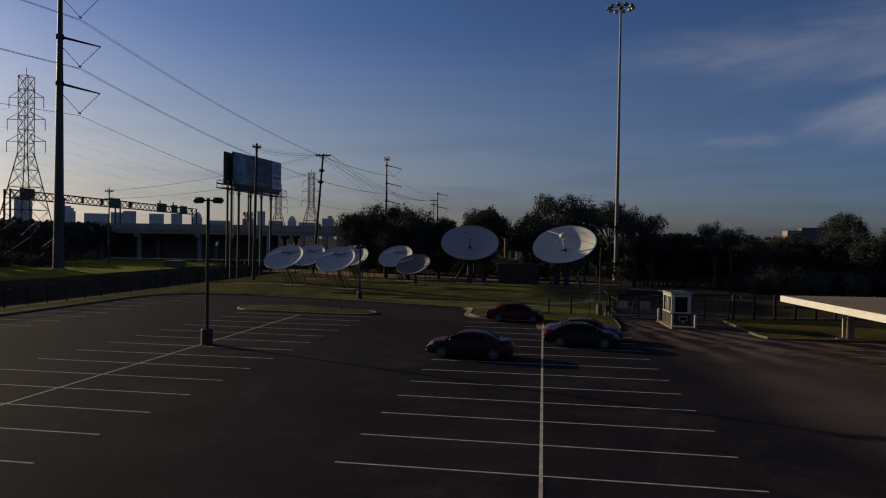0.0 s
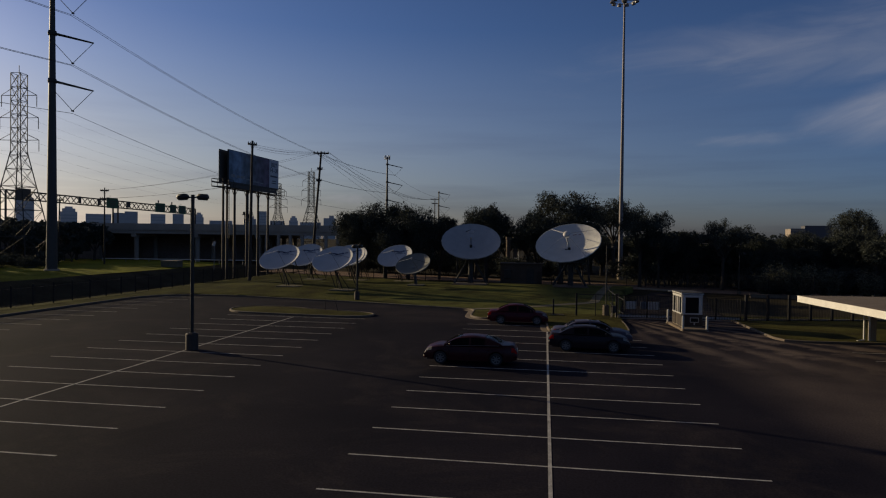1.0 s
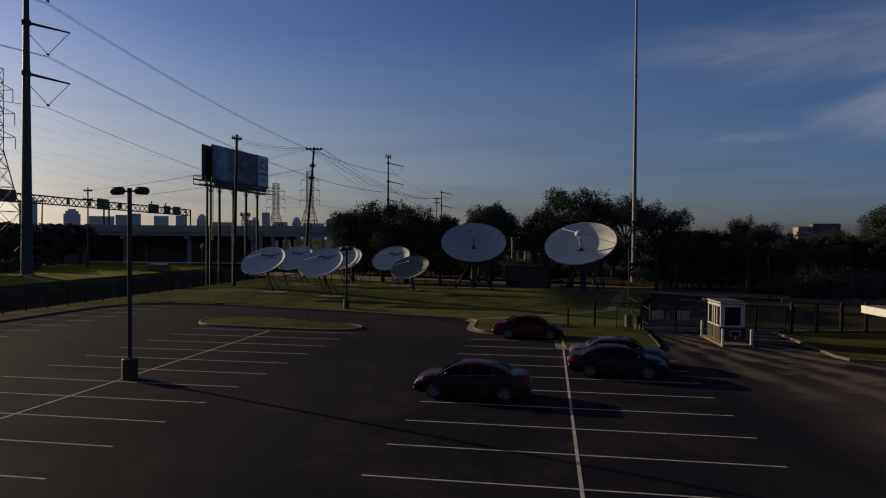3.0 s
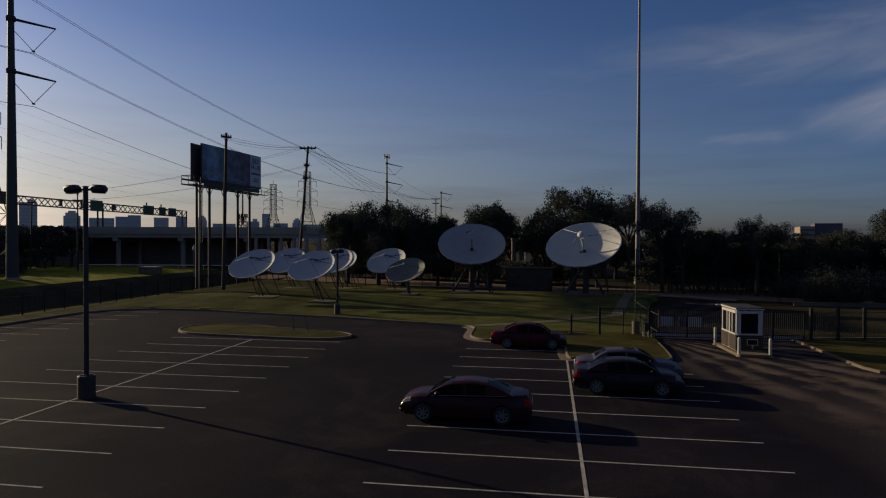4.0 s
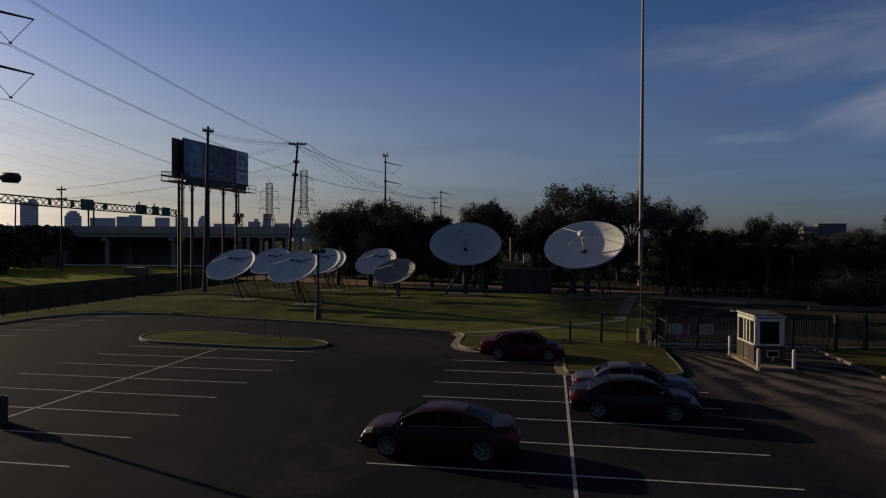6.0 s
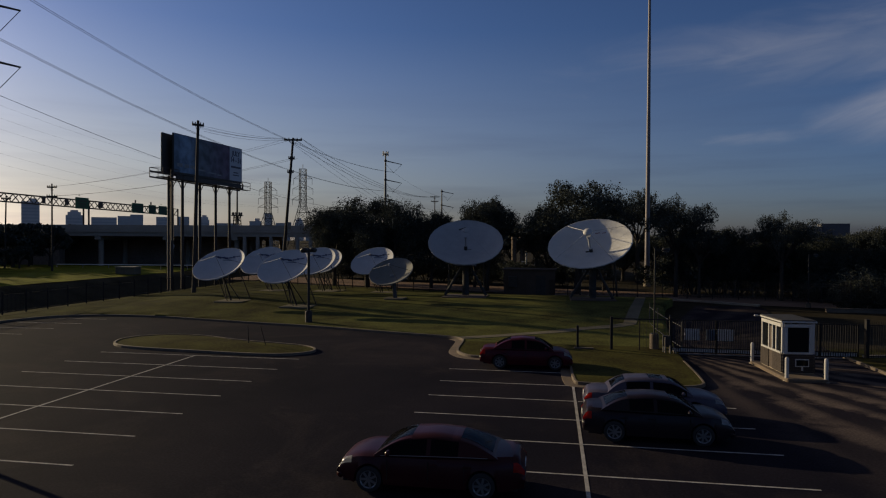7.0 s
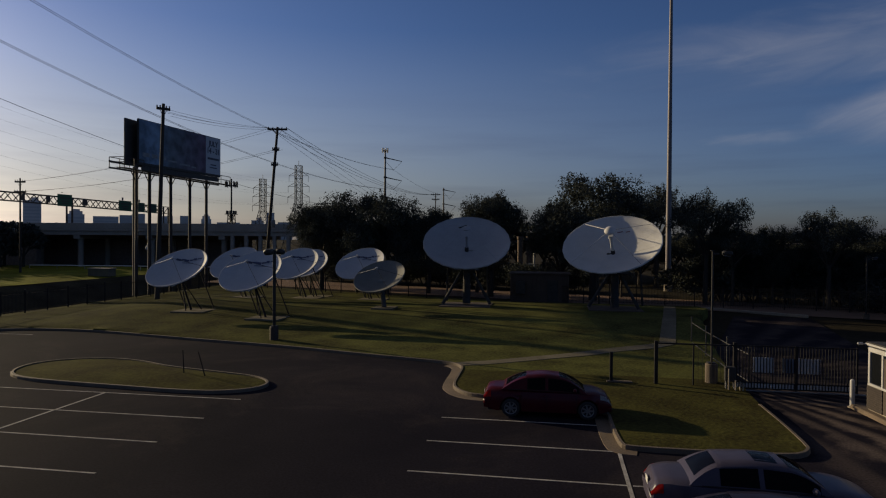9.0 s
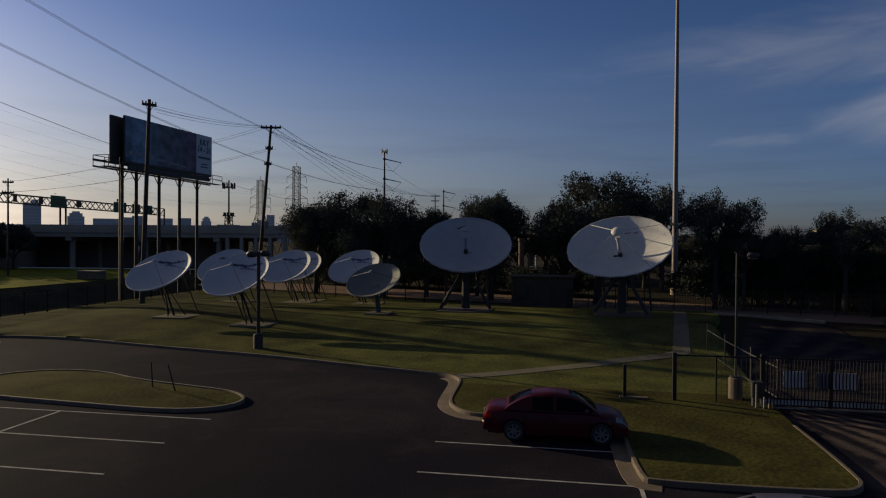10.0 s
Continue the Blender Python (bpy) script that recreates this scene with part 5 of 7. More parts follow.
def picket_fence(name, label, pts, h=1.7, post_gap=2.4, pick=0.13, zfun=None, mat=None, post_w=0.075):
    """An iron picket fence along a plan line: every post a part, the pickets of each line together."""
    zfun = zfun or (lambda x, y: 0.0)
    mat = mat or M_BLACK
    root = thing(name, label, "fence")
    pv, pf = [], []
    posts = []
    for (xa, ya), (xb, yb) in zip(pts, pts[1:]):
        d = math.hypot(xb - xa, yb - ya)
        k = max(1, round(d / post_gap))
        ux, uy = (xb - xa) / d, (yb - ya) / d
        ang = math.degrees(math.atan2(uy, ux))
        for i in range(k):
            posts.append((xa + ux * d * i / k, ya + uy * d * i / k, ang))
            for zz in (0.22, h - 0.18):
                x0_, y0_ = xa + ux * d * i / k, ya + uy * d * i / k
                x1_, y1_ = xa + ux * d * (i + 1) / k, ya + uy * d * (i + 1) / k
                za, zb = zfun(x0_, y0_) + zz, zfun(x1_, y1_) + zz
                b = len(pv)
                for (x_, y_, z_) in ((x0_, y0_, za), (x1_, y1_, zb)):
                    for o, dz in ((-0.018, -0.018), (0.018, -0.018), (0.018, 0.018), (-0.018, 0.018)):
                        pv.append((x_ - uy * o, y_ + ux * o, z_ + dz))
                pf += [(b, b + 1, b + 5, b + 4), (b + 1, b + 2, b + 6, b + 5), (b + 2, b + 3, b + 7, b + 6), (b + 3, b, b + 4, b + 7)]
        n = int(d / pick)
        for i in range(1, n):
            x_, y_ = xa + ux * d * i / n, ya + uy * d * i / n
            z0_ = zfun(x_, y_)
            b = len(pv)
            for zz in (0.08, h):
                for ox, oy in ((-0.009, -0.009), (0.009, -0.009), (0.009, 0.009), (-0.009, 0.009)):
                    pv.append((x_ + ox, y_ + oy, z0_ + zz))
            pf += [(b, b + 1, b + 5, b + 4), (b + 1, b + 2, b + 6, b + 5), (b + 2, b + 3, b + 7, b + 6), (b + 3, b, b + 4, b + 7), (b + 4, b + 5, b + 6, b + 7)]
    posts.append((*pts[-1], 0))
    tagged(mesh_part("picket_infill", pv, pf, mat, root), kind="stuff")
    first = None
    for x_, y_, a in posts:
        if first is None:
            bm = box((0, 0, (h + 0.12) / 2), (post_w, post_w, h + 0.12))
            add_box(bm, (0, 0, h + 0.14), (post_w + 0.03, post_w + 0.03, 0.04))
            first = part("post", bm, mat, root)
            first.matrix_basis = pose(x_, y_, zfun(x_, y_) - 0.02, 0, 0, a)
        else:
            same_part("post", first, root, pose(x_, y_, zfun(x_, y_) - 0.02, 0, 0, a))
    return root


lz = lambda x, y: lawn_height(x, y)
picket_fence("picket_fence", "black iron picket fence behind the dish lawn", [(-44, fence_y(-44)), (-15.5, fence_y(-15.5)), (10, fence_y(10)), (30, fence_y(30) + 2)], 1.75, zfun=lz)
picket_fence("picket_fence", "black iron picket fence along the western verge", [(-44, -70), (-44, 14), (-44, fence_y(-44))], 1.75, zfun=lz)
picket_fence("picket_fence", "black iron picket fence behind the green verge", [(15.6, 6.45), (22.6, 8.1), (48, 13.6)], 2.05, 1.75, mat=M_BLACK, post_w=0.17)
picket_fence("picket_fence", "thin railing along the gate drive", [(6.3, 7.0), (6.15, 10), (6.05, 14), (6.1, 18)], 1.55, 5.5, pick=6.0, zfun=lambda x, y: 0.1, mat=M_POLE_STEEL, post_w=0.06)
picket_fence("picket_fence", "pale picket fence along the far side of the street", [(14, 47.5), (30, 42), (34, 40.4)], 1.1, pick=0.3, mat=M_POLE_STEEL)


def sliding_gate(label, x0, x1, y, h, panels):
    root = thing("sliding_gate", label, "gate", "gates at the drive", (x0, y, 0))
    w = x1 - x0
    bm = bmesh.new()
    for zz in (0.10, 0.35, h - 0.05):
        add_box(bm, (w / 2, 0, zz), (w, 0.05, 0.05))
    for i in range(3):
        add_box(bm, (w * i / 2, 0, h / 2), (0.06, 0.06, h))
    part("gate_frame", bm, M_BLACK, root)
    n = int(w / 0.12)
    first = None
    for i in range(1, n):
        if first is None:
            first = part("picket", box((0, 0, h / 2 + 0.03), (0.034, 0.03, h - 0.1)), M_BLACK, root)
            first.matrix_basis = pose(w * i / n, 0, 0)
        else:
            same_part("picket", first, root, pose(w * i / n, 0, 0))
    part("track", box((w / 2, -0.08, 0.02), (w + 0.6, 0.12, 0.03)), M_STEEL, root)
    for a, b in panels:
        part("notice_board", box(((a + b) / 2, 0.04, 1.10), (b - a, 0.02, 0.64), 0.004), M_NOTICE, root, "pale notice board behind the bars")
    if panels:
        part("notice_board", box((2.1, 0.04, 1.10), (0.52, 0.02, 0.60), 0.004), M_POSTER_BLUE, root, "dim blue notice board behind the bars")
    part("kick_panel", box((w / 2, 0.04, 0.20), (w - 0.1, 0.02, 0.24), 0.004), M_NOTICE, root, "dull pale kick panel behind the bars")
    return root


sliding_gate("black barred sliding gate with pale notice boards", 5.7, 10.4, 6.65, 1.95, [(0.68, 1.5), (2.4, 3.3)])
sliding_gate("black barred sliding gate pushed against the fence", 11.5, 15.3, 6.75, 1.9, [])

gf_root = thing("fence_frame", "black steel fence frame standing open on the lawn", "fence", at=(2.41, 6.6, 0.13))
part("heavy_post", box((0, 0, 0.93), (0.15, 0.15, 1.86), 0.01), M_BLACK, gf_root)
part("post", box((1.54, 0, 0.88), (0.06, 0.06, 1.76), 0.005), M_BLACK, gf_root)
part("end_post", box((3.22, 0.05, 0.95), (0.13, 0.13, 1.9), 0.01), M_BLACK, gf_root)
part("top_rail", box((1.6, 0.02, 1.76), (3.2, 0.05, 0.06)), M_BLACK, gf_root)
part("mesh_panel", rods([((1.56 + 0.18 * i, 0.03, 0.1), (1.56 + 0.18 * i, 0.03, 1.74)) for i in range(1, 9)], 0.008, 4), M_BLACK, gf_root)
sp = thing("gate_stop_post", "short black steel post on a low concrete footing", "post", at=(0.53, 6.6, 0.13))
part("shaft", box((0, 0, 0.66), (0.13, 0.13, 1.32), 0.01), M_BLACK, sp)
part("footing", box((0.35, 0, 0.03), (1.1, 0.22, 0.08), 0.02), M_GRAVEL, sp)
op = thing("gate_operator", "grey gate motor box on short steel legs", "gate motor", at=(5.35, 6.25, 0.13))
part("cabinet", box((0, 0, 0.62), (0.42, 0.34, 0.62), 0.03), M_DARK_STEEL, op)
for sx in (-0.16, 0.16):
    part("leg", rod((sx, 0, 0), (sx, 0, 0.34), 0.035, seg=8), M_STEEL, op)
part("keypad_post", rod((-0.12, -0.3, 0), (-0.12, -0.3, 0.88), 0.03, seg=8), M_CONCRETE, op, "pale pipe post")
for sx, sy, hh in ((0.14, -0.34, 0.42), (0.34, -0.26, 0.36), (0.44, -0.3, 0.26)):
    part("pipe_stub", rod((sx, sy, 0), (sx, sy, hh), 0.03, seg=8), M_CONCRETE, op, "short pale pipe stub")


# ---- canopy at the edge of the bays ----
def canopy():
    root = thing("carport_canopy", "flat carport canopy with white fascia and gravel roof", "canopy", at=(16.66, -1.3, 0), turn=5.2)
    w, d = 16.0, 17.0
    part("roof_deck", box((w / 2, -d / 2, 2.74), (w - 0.1, d - 0.1, 0.16)), M_GRAVEL, root, "tan gravel roof")
    for c, s in (((w / 2, 0, 2.60), (w, 0.06, 0.42)), ((w / 2, -d, 2.60), (w, 0.06, 0.42)), ((0, -d / 2, 2.60), (0.06, d, 0.42)), ((w, -d / 2, 2.60), (0.06, d, 0.42))):
        part("fascia", box(c, s, 0.008), M_FASCIA, root)
    part("soffit", box((w / 2, -d / 2, 2.52), (w - 0.2, d - 0.2, 0.06)), M_WHITE, root)
    for cx in (3.75, 11.0):
        for cy in (-2.0, -8.5, -15.0):
            part("column", box((cx, cy, 1.25), (0.34, 0.34, 2.5), 0.01), M_CONCRETE, root)
            part("footing", box((cx, cy, 0.05), (0.5, 0.5, 0.12), 0.02), M_CONCRETE, root)
    part("trim_post", box((3.53, -2.1, 1.27), (0.09, 0.09, 2.5), 0.01), M_FASCIA, root, "white edge trim of the column")
    part("downpipe", rod((3.25, -2.0, 0.16), (3.25, -2.0, 2.5), 0.055, seg=8), M_FASCIA, root, "white downpipe")
    part("downpipe_spout", rod((3.27, -2.0, 0.18), (2.75, -2.15, 0.12), 0.055, seg=8), M_FASCIA, root)
    return root


canopy()

# ---- equipment shelter and pillars between the big dishes ----
sh = thing("equipment_shelter", "dark brown flat-roofed equipment shelter between the dishes", "shelter", at=(-3.4, 42.5, 0.2))
part("shell", box((0, 0, 1.35), (5.6, 3.0, 2.9), 0.03), M_SHELTER, sh)
part("roof", box((0, 0, 2.86), (5.9, 3.3, 0.14), 0.02), M_SHELTER, sh, "thin brown roof edge")
part("door", box((1.2, -1.52, 1.05), (0.95, 0.06, 2.1), 0.01), M_DARK_STEEL, sh)
part("door_frame", box((1.2, -1.51, 1.1), (1.1, 0.04, 2.25), 0.01), M_DARK_STEEL, sh)
for i in range(12):
    part("cladding_rib", box((-2.6 + 0.47 * i, -1.515, 1.35), (0.05, 0.04, 2.85)), M_SHELTER, sh)
part("air_unit", box((-1.8, -1.8, 1.5), (0.9, 0.5, 1.2), 0.04), M_DARK_STEEL, sh)
for i, (x, y) in enumerate(((-7.05, 75), (-5.7, 75))):
    pl = thing("concrete_pillar", "plain pale concrete pillar beyond the street", "pillar", "pillars beyond the street", (x, y, -0.1))
    part("shaft", lathe([(0.42, 0), (0.42, 6.4), (0.5, 6.5), (0.5, 6.9)], 18), M_GRAVEL, pl, smooth=True)
    part("footing", box((0, 0, 0.15), (1.4, 1.4, 0.4), 0.04), M_CONCRETE, pl)


wp = thing("pipe_frame", "small white bent pipe frame near the pillars", "pipe", at=(-4.6, 62.1, 0))
part("upright", rod((0, 0, -0.1), (0, 0, 4.6), 0.08, seg=8), M_FASCIA, wp)
part("arm", rod((0, 0, 3.2), (-0.7, 0, 3.2), 0.06, seg=8), M_FASCIA, wp)
tg = thing("traffic_marker", "small pale road marker on a thin post", "road sign", at=(-60, 63.5, 0))
part("post", rod((0, 0, -0.1), (0, 0, 5.3), 0.06, seg=8), M_STEEL, tg)
part("plate", box((0.05, -0.08, 4.9), (0.5, 0.04, 0.9), 0.02, Matrix.Translation((0.05, -0.08, 4.9)) @ Matrix.Rotation(radians(25), 4, "Y") @ Matrix.Translation((-0.05, 0.08, -4.9))), M_POSTER_PALE, tg)


# ---- billboard ----
def billboard():
    root = thing("billboard", "two-faced billboard on steel posts with catwalks", "billboard", at=(-45.0, 47.85, 0))
    Lb, z0, z1 = 14.9, 14.0, 18.9
    ang = 5.0
    r = pose(0, 0, 0, 0, 0, -ang)
    face = part("front_panel", box((0, 0, (z0 + z1) / 2), (0.25, Lb, z1 - z0), 0.02), M_SIGN_BACK, root)
    face.matrix_basis = r
    xs = 0.14
    a = part("poster_area", box((xs, -1.55, (z0 + z1) / 2 + 0.1), (0.03, 11.7, z1 - z0 - 0.35)), M_POSTER, face, "dim blue and rose printed picture")
    c = part("date_panel", box((xs, 5.85, (z0 + z1) / 2 + 0.1), (0.03, 3.05, z1 - z0 - 0.35)), M_POSTER_PALE, face, "pale panel with the dates")
    letter = lambda y, z: pose(xs + 0.02, y, z, 90, 0, 90)
    words("JULY", 0.90, letter(5.85, 18.0), M_INK, c)
    words("14 - 31", 0.95, letter(5.85, 17.1), M_INK, c)
    part("text_bar", box((xs + 0.02, 5.85, 16.15), (0.012, 2.4, 0.26)), M_INK, c)
    part("text_bar", box((xs + 0.02, 5.85, 15.4), (0.012, 1.2, 0.14)), M_INK, c)
    part("text_bar", box((xs + 0.02, 5.85, 15.05), (0.012, 1.5, 0.14)), M_INK, c)
    for ty, tw, tz, th in ((-6.35, 1.1, 15.15, 0.42), (-5.0, 0.9, 15.15, 0.42), (-3.7, 1.2, 15.15, 0.42), (-2.0, 1.6, 14.95, 0.2), (0.2, 1.9, 14.8, 0.2), (1.9, 0.9, 14.7, 0.2)):
        part("text_bar", box((xs + 0.02, ty, tz), (0.012, tw, th)), M_FADED_INK, a)
    part("rear_panel", box((-1.5, -0.9, (z0 + z1) / 2 - 0.1), (0.25, Lb, z1 - z0), 0.02), M_SIGN_BACK, root, "dark back of the second face")
    for i in range(7):
        part("stringer", box((-0.25, -6.9 + 2.3 * i, (z0 + z1) / 2), (0.16, 0.14, z1 - z0)), M_RUST, face)
    part("skirt", box((0.05, 0, z0 - 0.32), (0.12, Lb * 0.93, 0.56)), M_SIGN_BACK, face)
    for y in (-7.9, -5.6, -1.6, 2.4, 6.2):
        part("support_post", rod((-0.5, y, -0.1), (-0.5, y, z0 - 0.05), 0.19, 0.17, 12), M_RUST, root, smooth=True)
        for s in (-1, 1):
            part("knee_brace", rod((-0.5, y, z0 - 1.9), (-0.5, y + 0.9 * s, z0 - 0.8), 0.05, seg=6), M_DARK_STEEL, root)
    part("support_post", rod((-2.2, -5.8, -0.1), (-2.2, -5.8, z0 - 0.05), 0.18, 0.16, 12), M_RUST, root, smooth=True)
    bm = bmesh.new()
    for zz in (z0 - 0.75, z0 - 0.1):
        add_box(bm, (-0.9, -0.8, zz), (0.14, 21.6, 0.16))
    add_box(bm, (0.35, -0.8, z0 - 0.75), (0.9, 21.6, 0.05))
    part("catwalk", bm, M_RUST, root)
    for y0, y1 in ((-11.6, -8.4), (7.6, 10.0)):
        pairs = []
        for zz in (z0 - 0.2, z0 + 0.3):
            pairs += [((0.75, y0, zz), (0.75, y1, zz)), ((-0.9, y0, zz), (-0.9, y1, zz)), ((-0.9, y0, zz), (0.75, y0, zz))]
        nn = int((y1 - y0) / 1.3) + 1
        for i in range(nn):
            y = y0 + (y1 - y0) * i / max(1, nn - 1)
            pairs += [((0.75, y, z0 - 0.75), (0.75, y, z0 + 0.3)), ((-0.9, y, z0 - 0.75), (-0.9, y, z0 + 0.3))]
        part("guard_rail", rods(pairs, 0.04, 5), M_RUST, root)
    part("ladder", rods([((0.2, -9.0, 6), (0.2, -9.0, z0)), ((0.2, -8.6, 6), (0.2, -8.6, z0))] + [((0.2, -9.0, 6 + 0.4 * i), (0.2, -8.6, 6 + 0.4 * i)) for i in range(20)], 0.03, 4), M_RUST, root)
    return root


billboard()


# ---- utility poles and cables ----
def utility_pole(label, base, top, arms, r=0.2, transformer=None):
    root = thing("utility_pole", label, "utility pole", "utility poles", base)
    t = Vector(top) - Vector(base)
    part("pole", rod((0, 0, 0), t, r, r * 0.62, 10), M_WOOD_POLE, root, smooth=True)
    for dz, half, ang in arms:
        c = t * ((t.z - dz) / t.z)
        d = Vector((math.cos(radians(ang)), math.sin(radians(ang)), 0))
        part("crossarm", box((0, 0, 0), (2 * half, 0.16, 0.24), 0.01, Matrix.Translation(c) @ Matrix.Rotation(radians(ang), 4, "Z")), M_WOOD_POLE, root)
        for u in (-0.9, -0.45, 0.45, 0.9):
            part("insulator", lathe([(0.05, 0), (0.09, 0.08), (0.05, 0.14), (0.08, 0.2), (0.03, 0.26)], 8), M_STEEL, root).matrix_basis = Matrix.Translation(c + d * (half * u) + Vector((0, 0, 0.08)))
        for s in (-1, 1):
            part("arm_brace", rod(c - Vector((0, 0, 0.8)), c + d * (half * 0.55 * s), 0.03, seg=4), M_STEEL, root)
    if transformer:
        c = t * (transformer / t.z)
        part("transformer", lathe([(0.28, -0.5), (0.30, -0.45), (0.30, 0.4), (0.2, 0.5)], 14), M_STEEL, root, smooth=True).matrix_basis = Matrix.Translation(c + Vector((0.45, 0, 0)))
    return root


pA, tA = (-39.25, 34.1, 0.3), (-39.95, 36.2, 19.4)
pB, tB = (-39.3, 57.6, -0.3), (-38.2, 59.1, 20.95)
utility_pole("leaning wooden utility pole in front of the billboard", pA, tA, [(0.5, 0.65, 50)], 0.24)
utility_pole("leaning wooden utility pole with a wide crossarm", pB, tB, [(0.3, 1.3, 12), (3.0, 0.45, 12), (5.0, 0.45, 12)], 0.25, transformer=8.5)
utility_pole("slim wooden utility pole on the far verge", (-86.3, 69.3, 0.3), (-86.3, 69.3, 15.6), [(0.6, 0.8, 15), (2.2, 0.9, 15)], 0.18)
utility_pole("slim wooden utility pole beyond the trees", (-36.5, 166, -0.1), (-36.5, 166, 19.7), [(0.4, 1.4, 5), (1.8, 1.1, 5)], 0.2)
utility_pole("old wooden utility pole on the west verge", (-102.0, 76.0, 0.2), (-101.6, 76, 14.0), [(0.5, 0.9, 10)], 0.18)

cab = thing("cable_run", "dark cables strung between the wooden poles", "cable")
for i, (o, s) in enumerate(((-0.9, 0.35), (-0.45, 0.5), (0.45, 0.45), (0.9, 0.6))):
    part_a = (tA[0] + o * 0.6, tA[1] + 0.4 * o, tA[2] - 0.3 - 0.28 * i)
    part_b = (tB[0] + o * 1.3, tB[1] + 0.35 * o, tB[2] - 0.1)
    cable("cable", [part_a, part_b], 0.014, cab, sag=s)
for o, z in ((-1.0, 15.0), (0.4, 15.1), (-0.4, 13.4), (0.7, 13.5)):
    cable("cable", [(tB[0] + o, tB[1], tB[2] - (0.1 if z > 14 else 3.0)), (-86.3 + o * 0.7, 69.3, z)], 0.016, cab, sag=0.9)
for o in (-1.2, 0.0, 1.2):
    cable("cable", [(tB[0] + o, tB[1] + 0.3, tB[2] - 0.1), (-36.5 + o * 0.7, 166, 19.3)], 0.03, cab, sag=2.5)
    cable("cable", [(tB[0] + o, tB[1] + 0.3, tB[2] - 0.1), (-28 + o, 112, 9.0)], 0.02, cab, sag=1.0)


# ---- transmission line ----
def steel_transmission_pole(label, at, h, arms, r=0.85, top_array=False):
    root = thing("transmission_pole", label, "transmission pole", "transmission poles", at)
    part("shaft", rod((0, 0, -0.2), (0, 0, h), r, r * 0.36, 12), M_POLE_STEEL, root, smooth=True)
    part("plinth", lathe([(r * 1.3, -0.3), (r * 1.3, 0.25), (r * 1.2, 0.3)], 16), M_CONCRETE, root)
    for zb, zt, ln in arms:
        arm = part("arm", rod((0, 0, zb), (ln, 0.5, zt), 0.22, 0.12, 8), M_DARK_STEEL, root)
        v = Vector((ln * 0.5, 0.25, (zb + zt) / 2 - 4.0))
        part("insulator_string", rod((0.35, 0, zb - 1.6), v, 0.05, seg=6), M_DARK_STEEL, root)
        part("insulator_string", rod((ln, 0.5, zt), v, 0.05, seg=6), M_DARK_STEEL, root)
        part("collar", lathe([(r * 0.75, zb - 0.35), (r * 0.8, zb), (r * 0.7, zb + 0.35)], 12), M_DARK_STEEL, root)
        part("clamp", box(v, (0.2, 0.5, 0.25), 0.03), M_DARK_STEEL, root)
    if top_array:
        for k in range(6):
            a = 2 * math.pi * k / 6
            part("antenna", box((1.1 * math.cos(a), 1.1 * math.sin(a), h - 0.2), (0.25, 0.25, 1.8), 0.03), M_STEEL, root)
        part("antenna_frame", lathe([(1.0, h - 0.5), (1.1, h - 0.4), (1.0, h - 0.3)], 12), M_DARK_STEEL, root)
    return root


steel_transmission_pole("tall grey steel transmission pole with three arms", (-78.7, 46.1, 0.4), 50, [(46.0, 44.4, 6.9), (38.1, 36.4, 6.9), (30.5, 28.8, 6.9)])
steel_transmission_pole("tall steel transmission pole topped by antennas", (-66.5, 222, -0.1), 40.5, [(37.5, 36.0, 6.5), (30.0, 28.6, 6.5), (22.5, 21.0, 6.5)], 0.75, top_array=True)
steel_transmission_pole("distant steel transmission pole above the trees", (-57, 300, -0.1), 32, [(31, 29.8, 6), (24, 22.8, 6), (17, 15.8, 6)], 0.7)
trl = thing("transmission_cables", "heavy transmission cables sagging between the steel poles", "cable")
for k, (z1, z2) in enumerate(((41.2, 32.8), (33.3, 25.3), (25.65, 17.8))):
    for o in ((-0.25, 0.25) if k < 2 else (0.0,)):
        cable("conductor", [(-75.25 + o, 46.35, z1), (-63.25 + o, 222.2, z2)], 0.036, trl, sag=5.0)
        cable("conductor", [(-75.25 + o, 46.35, z1), (-86 + o, -130, z1 + 6)], 0.036, trl, sag=5.0)
    cable("conductor", [(-63.25, 222.2, z2), (-54, 300, z2 - 5)], 0.04, trl, sag=2.0)


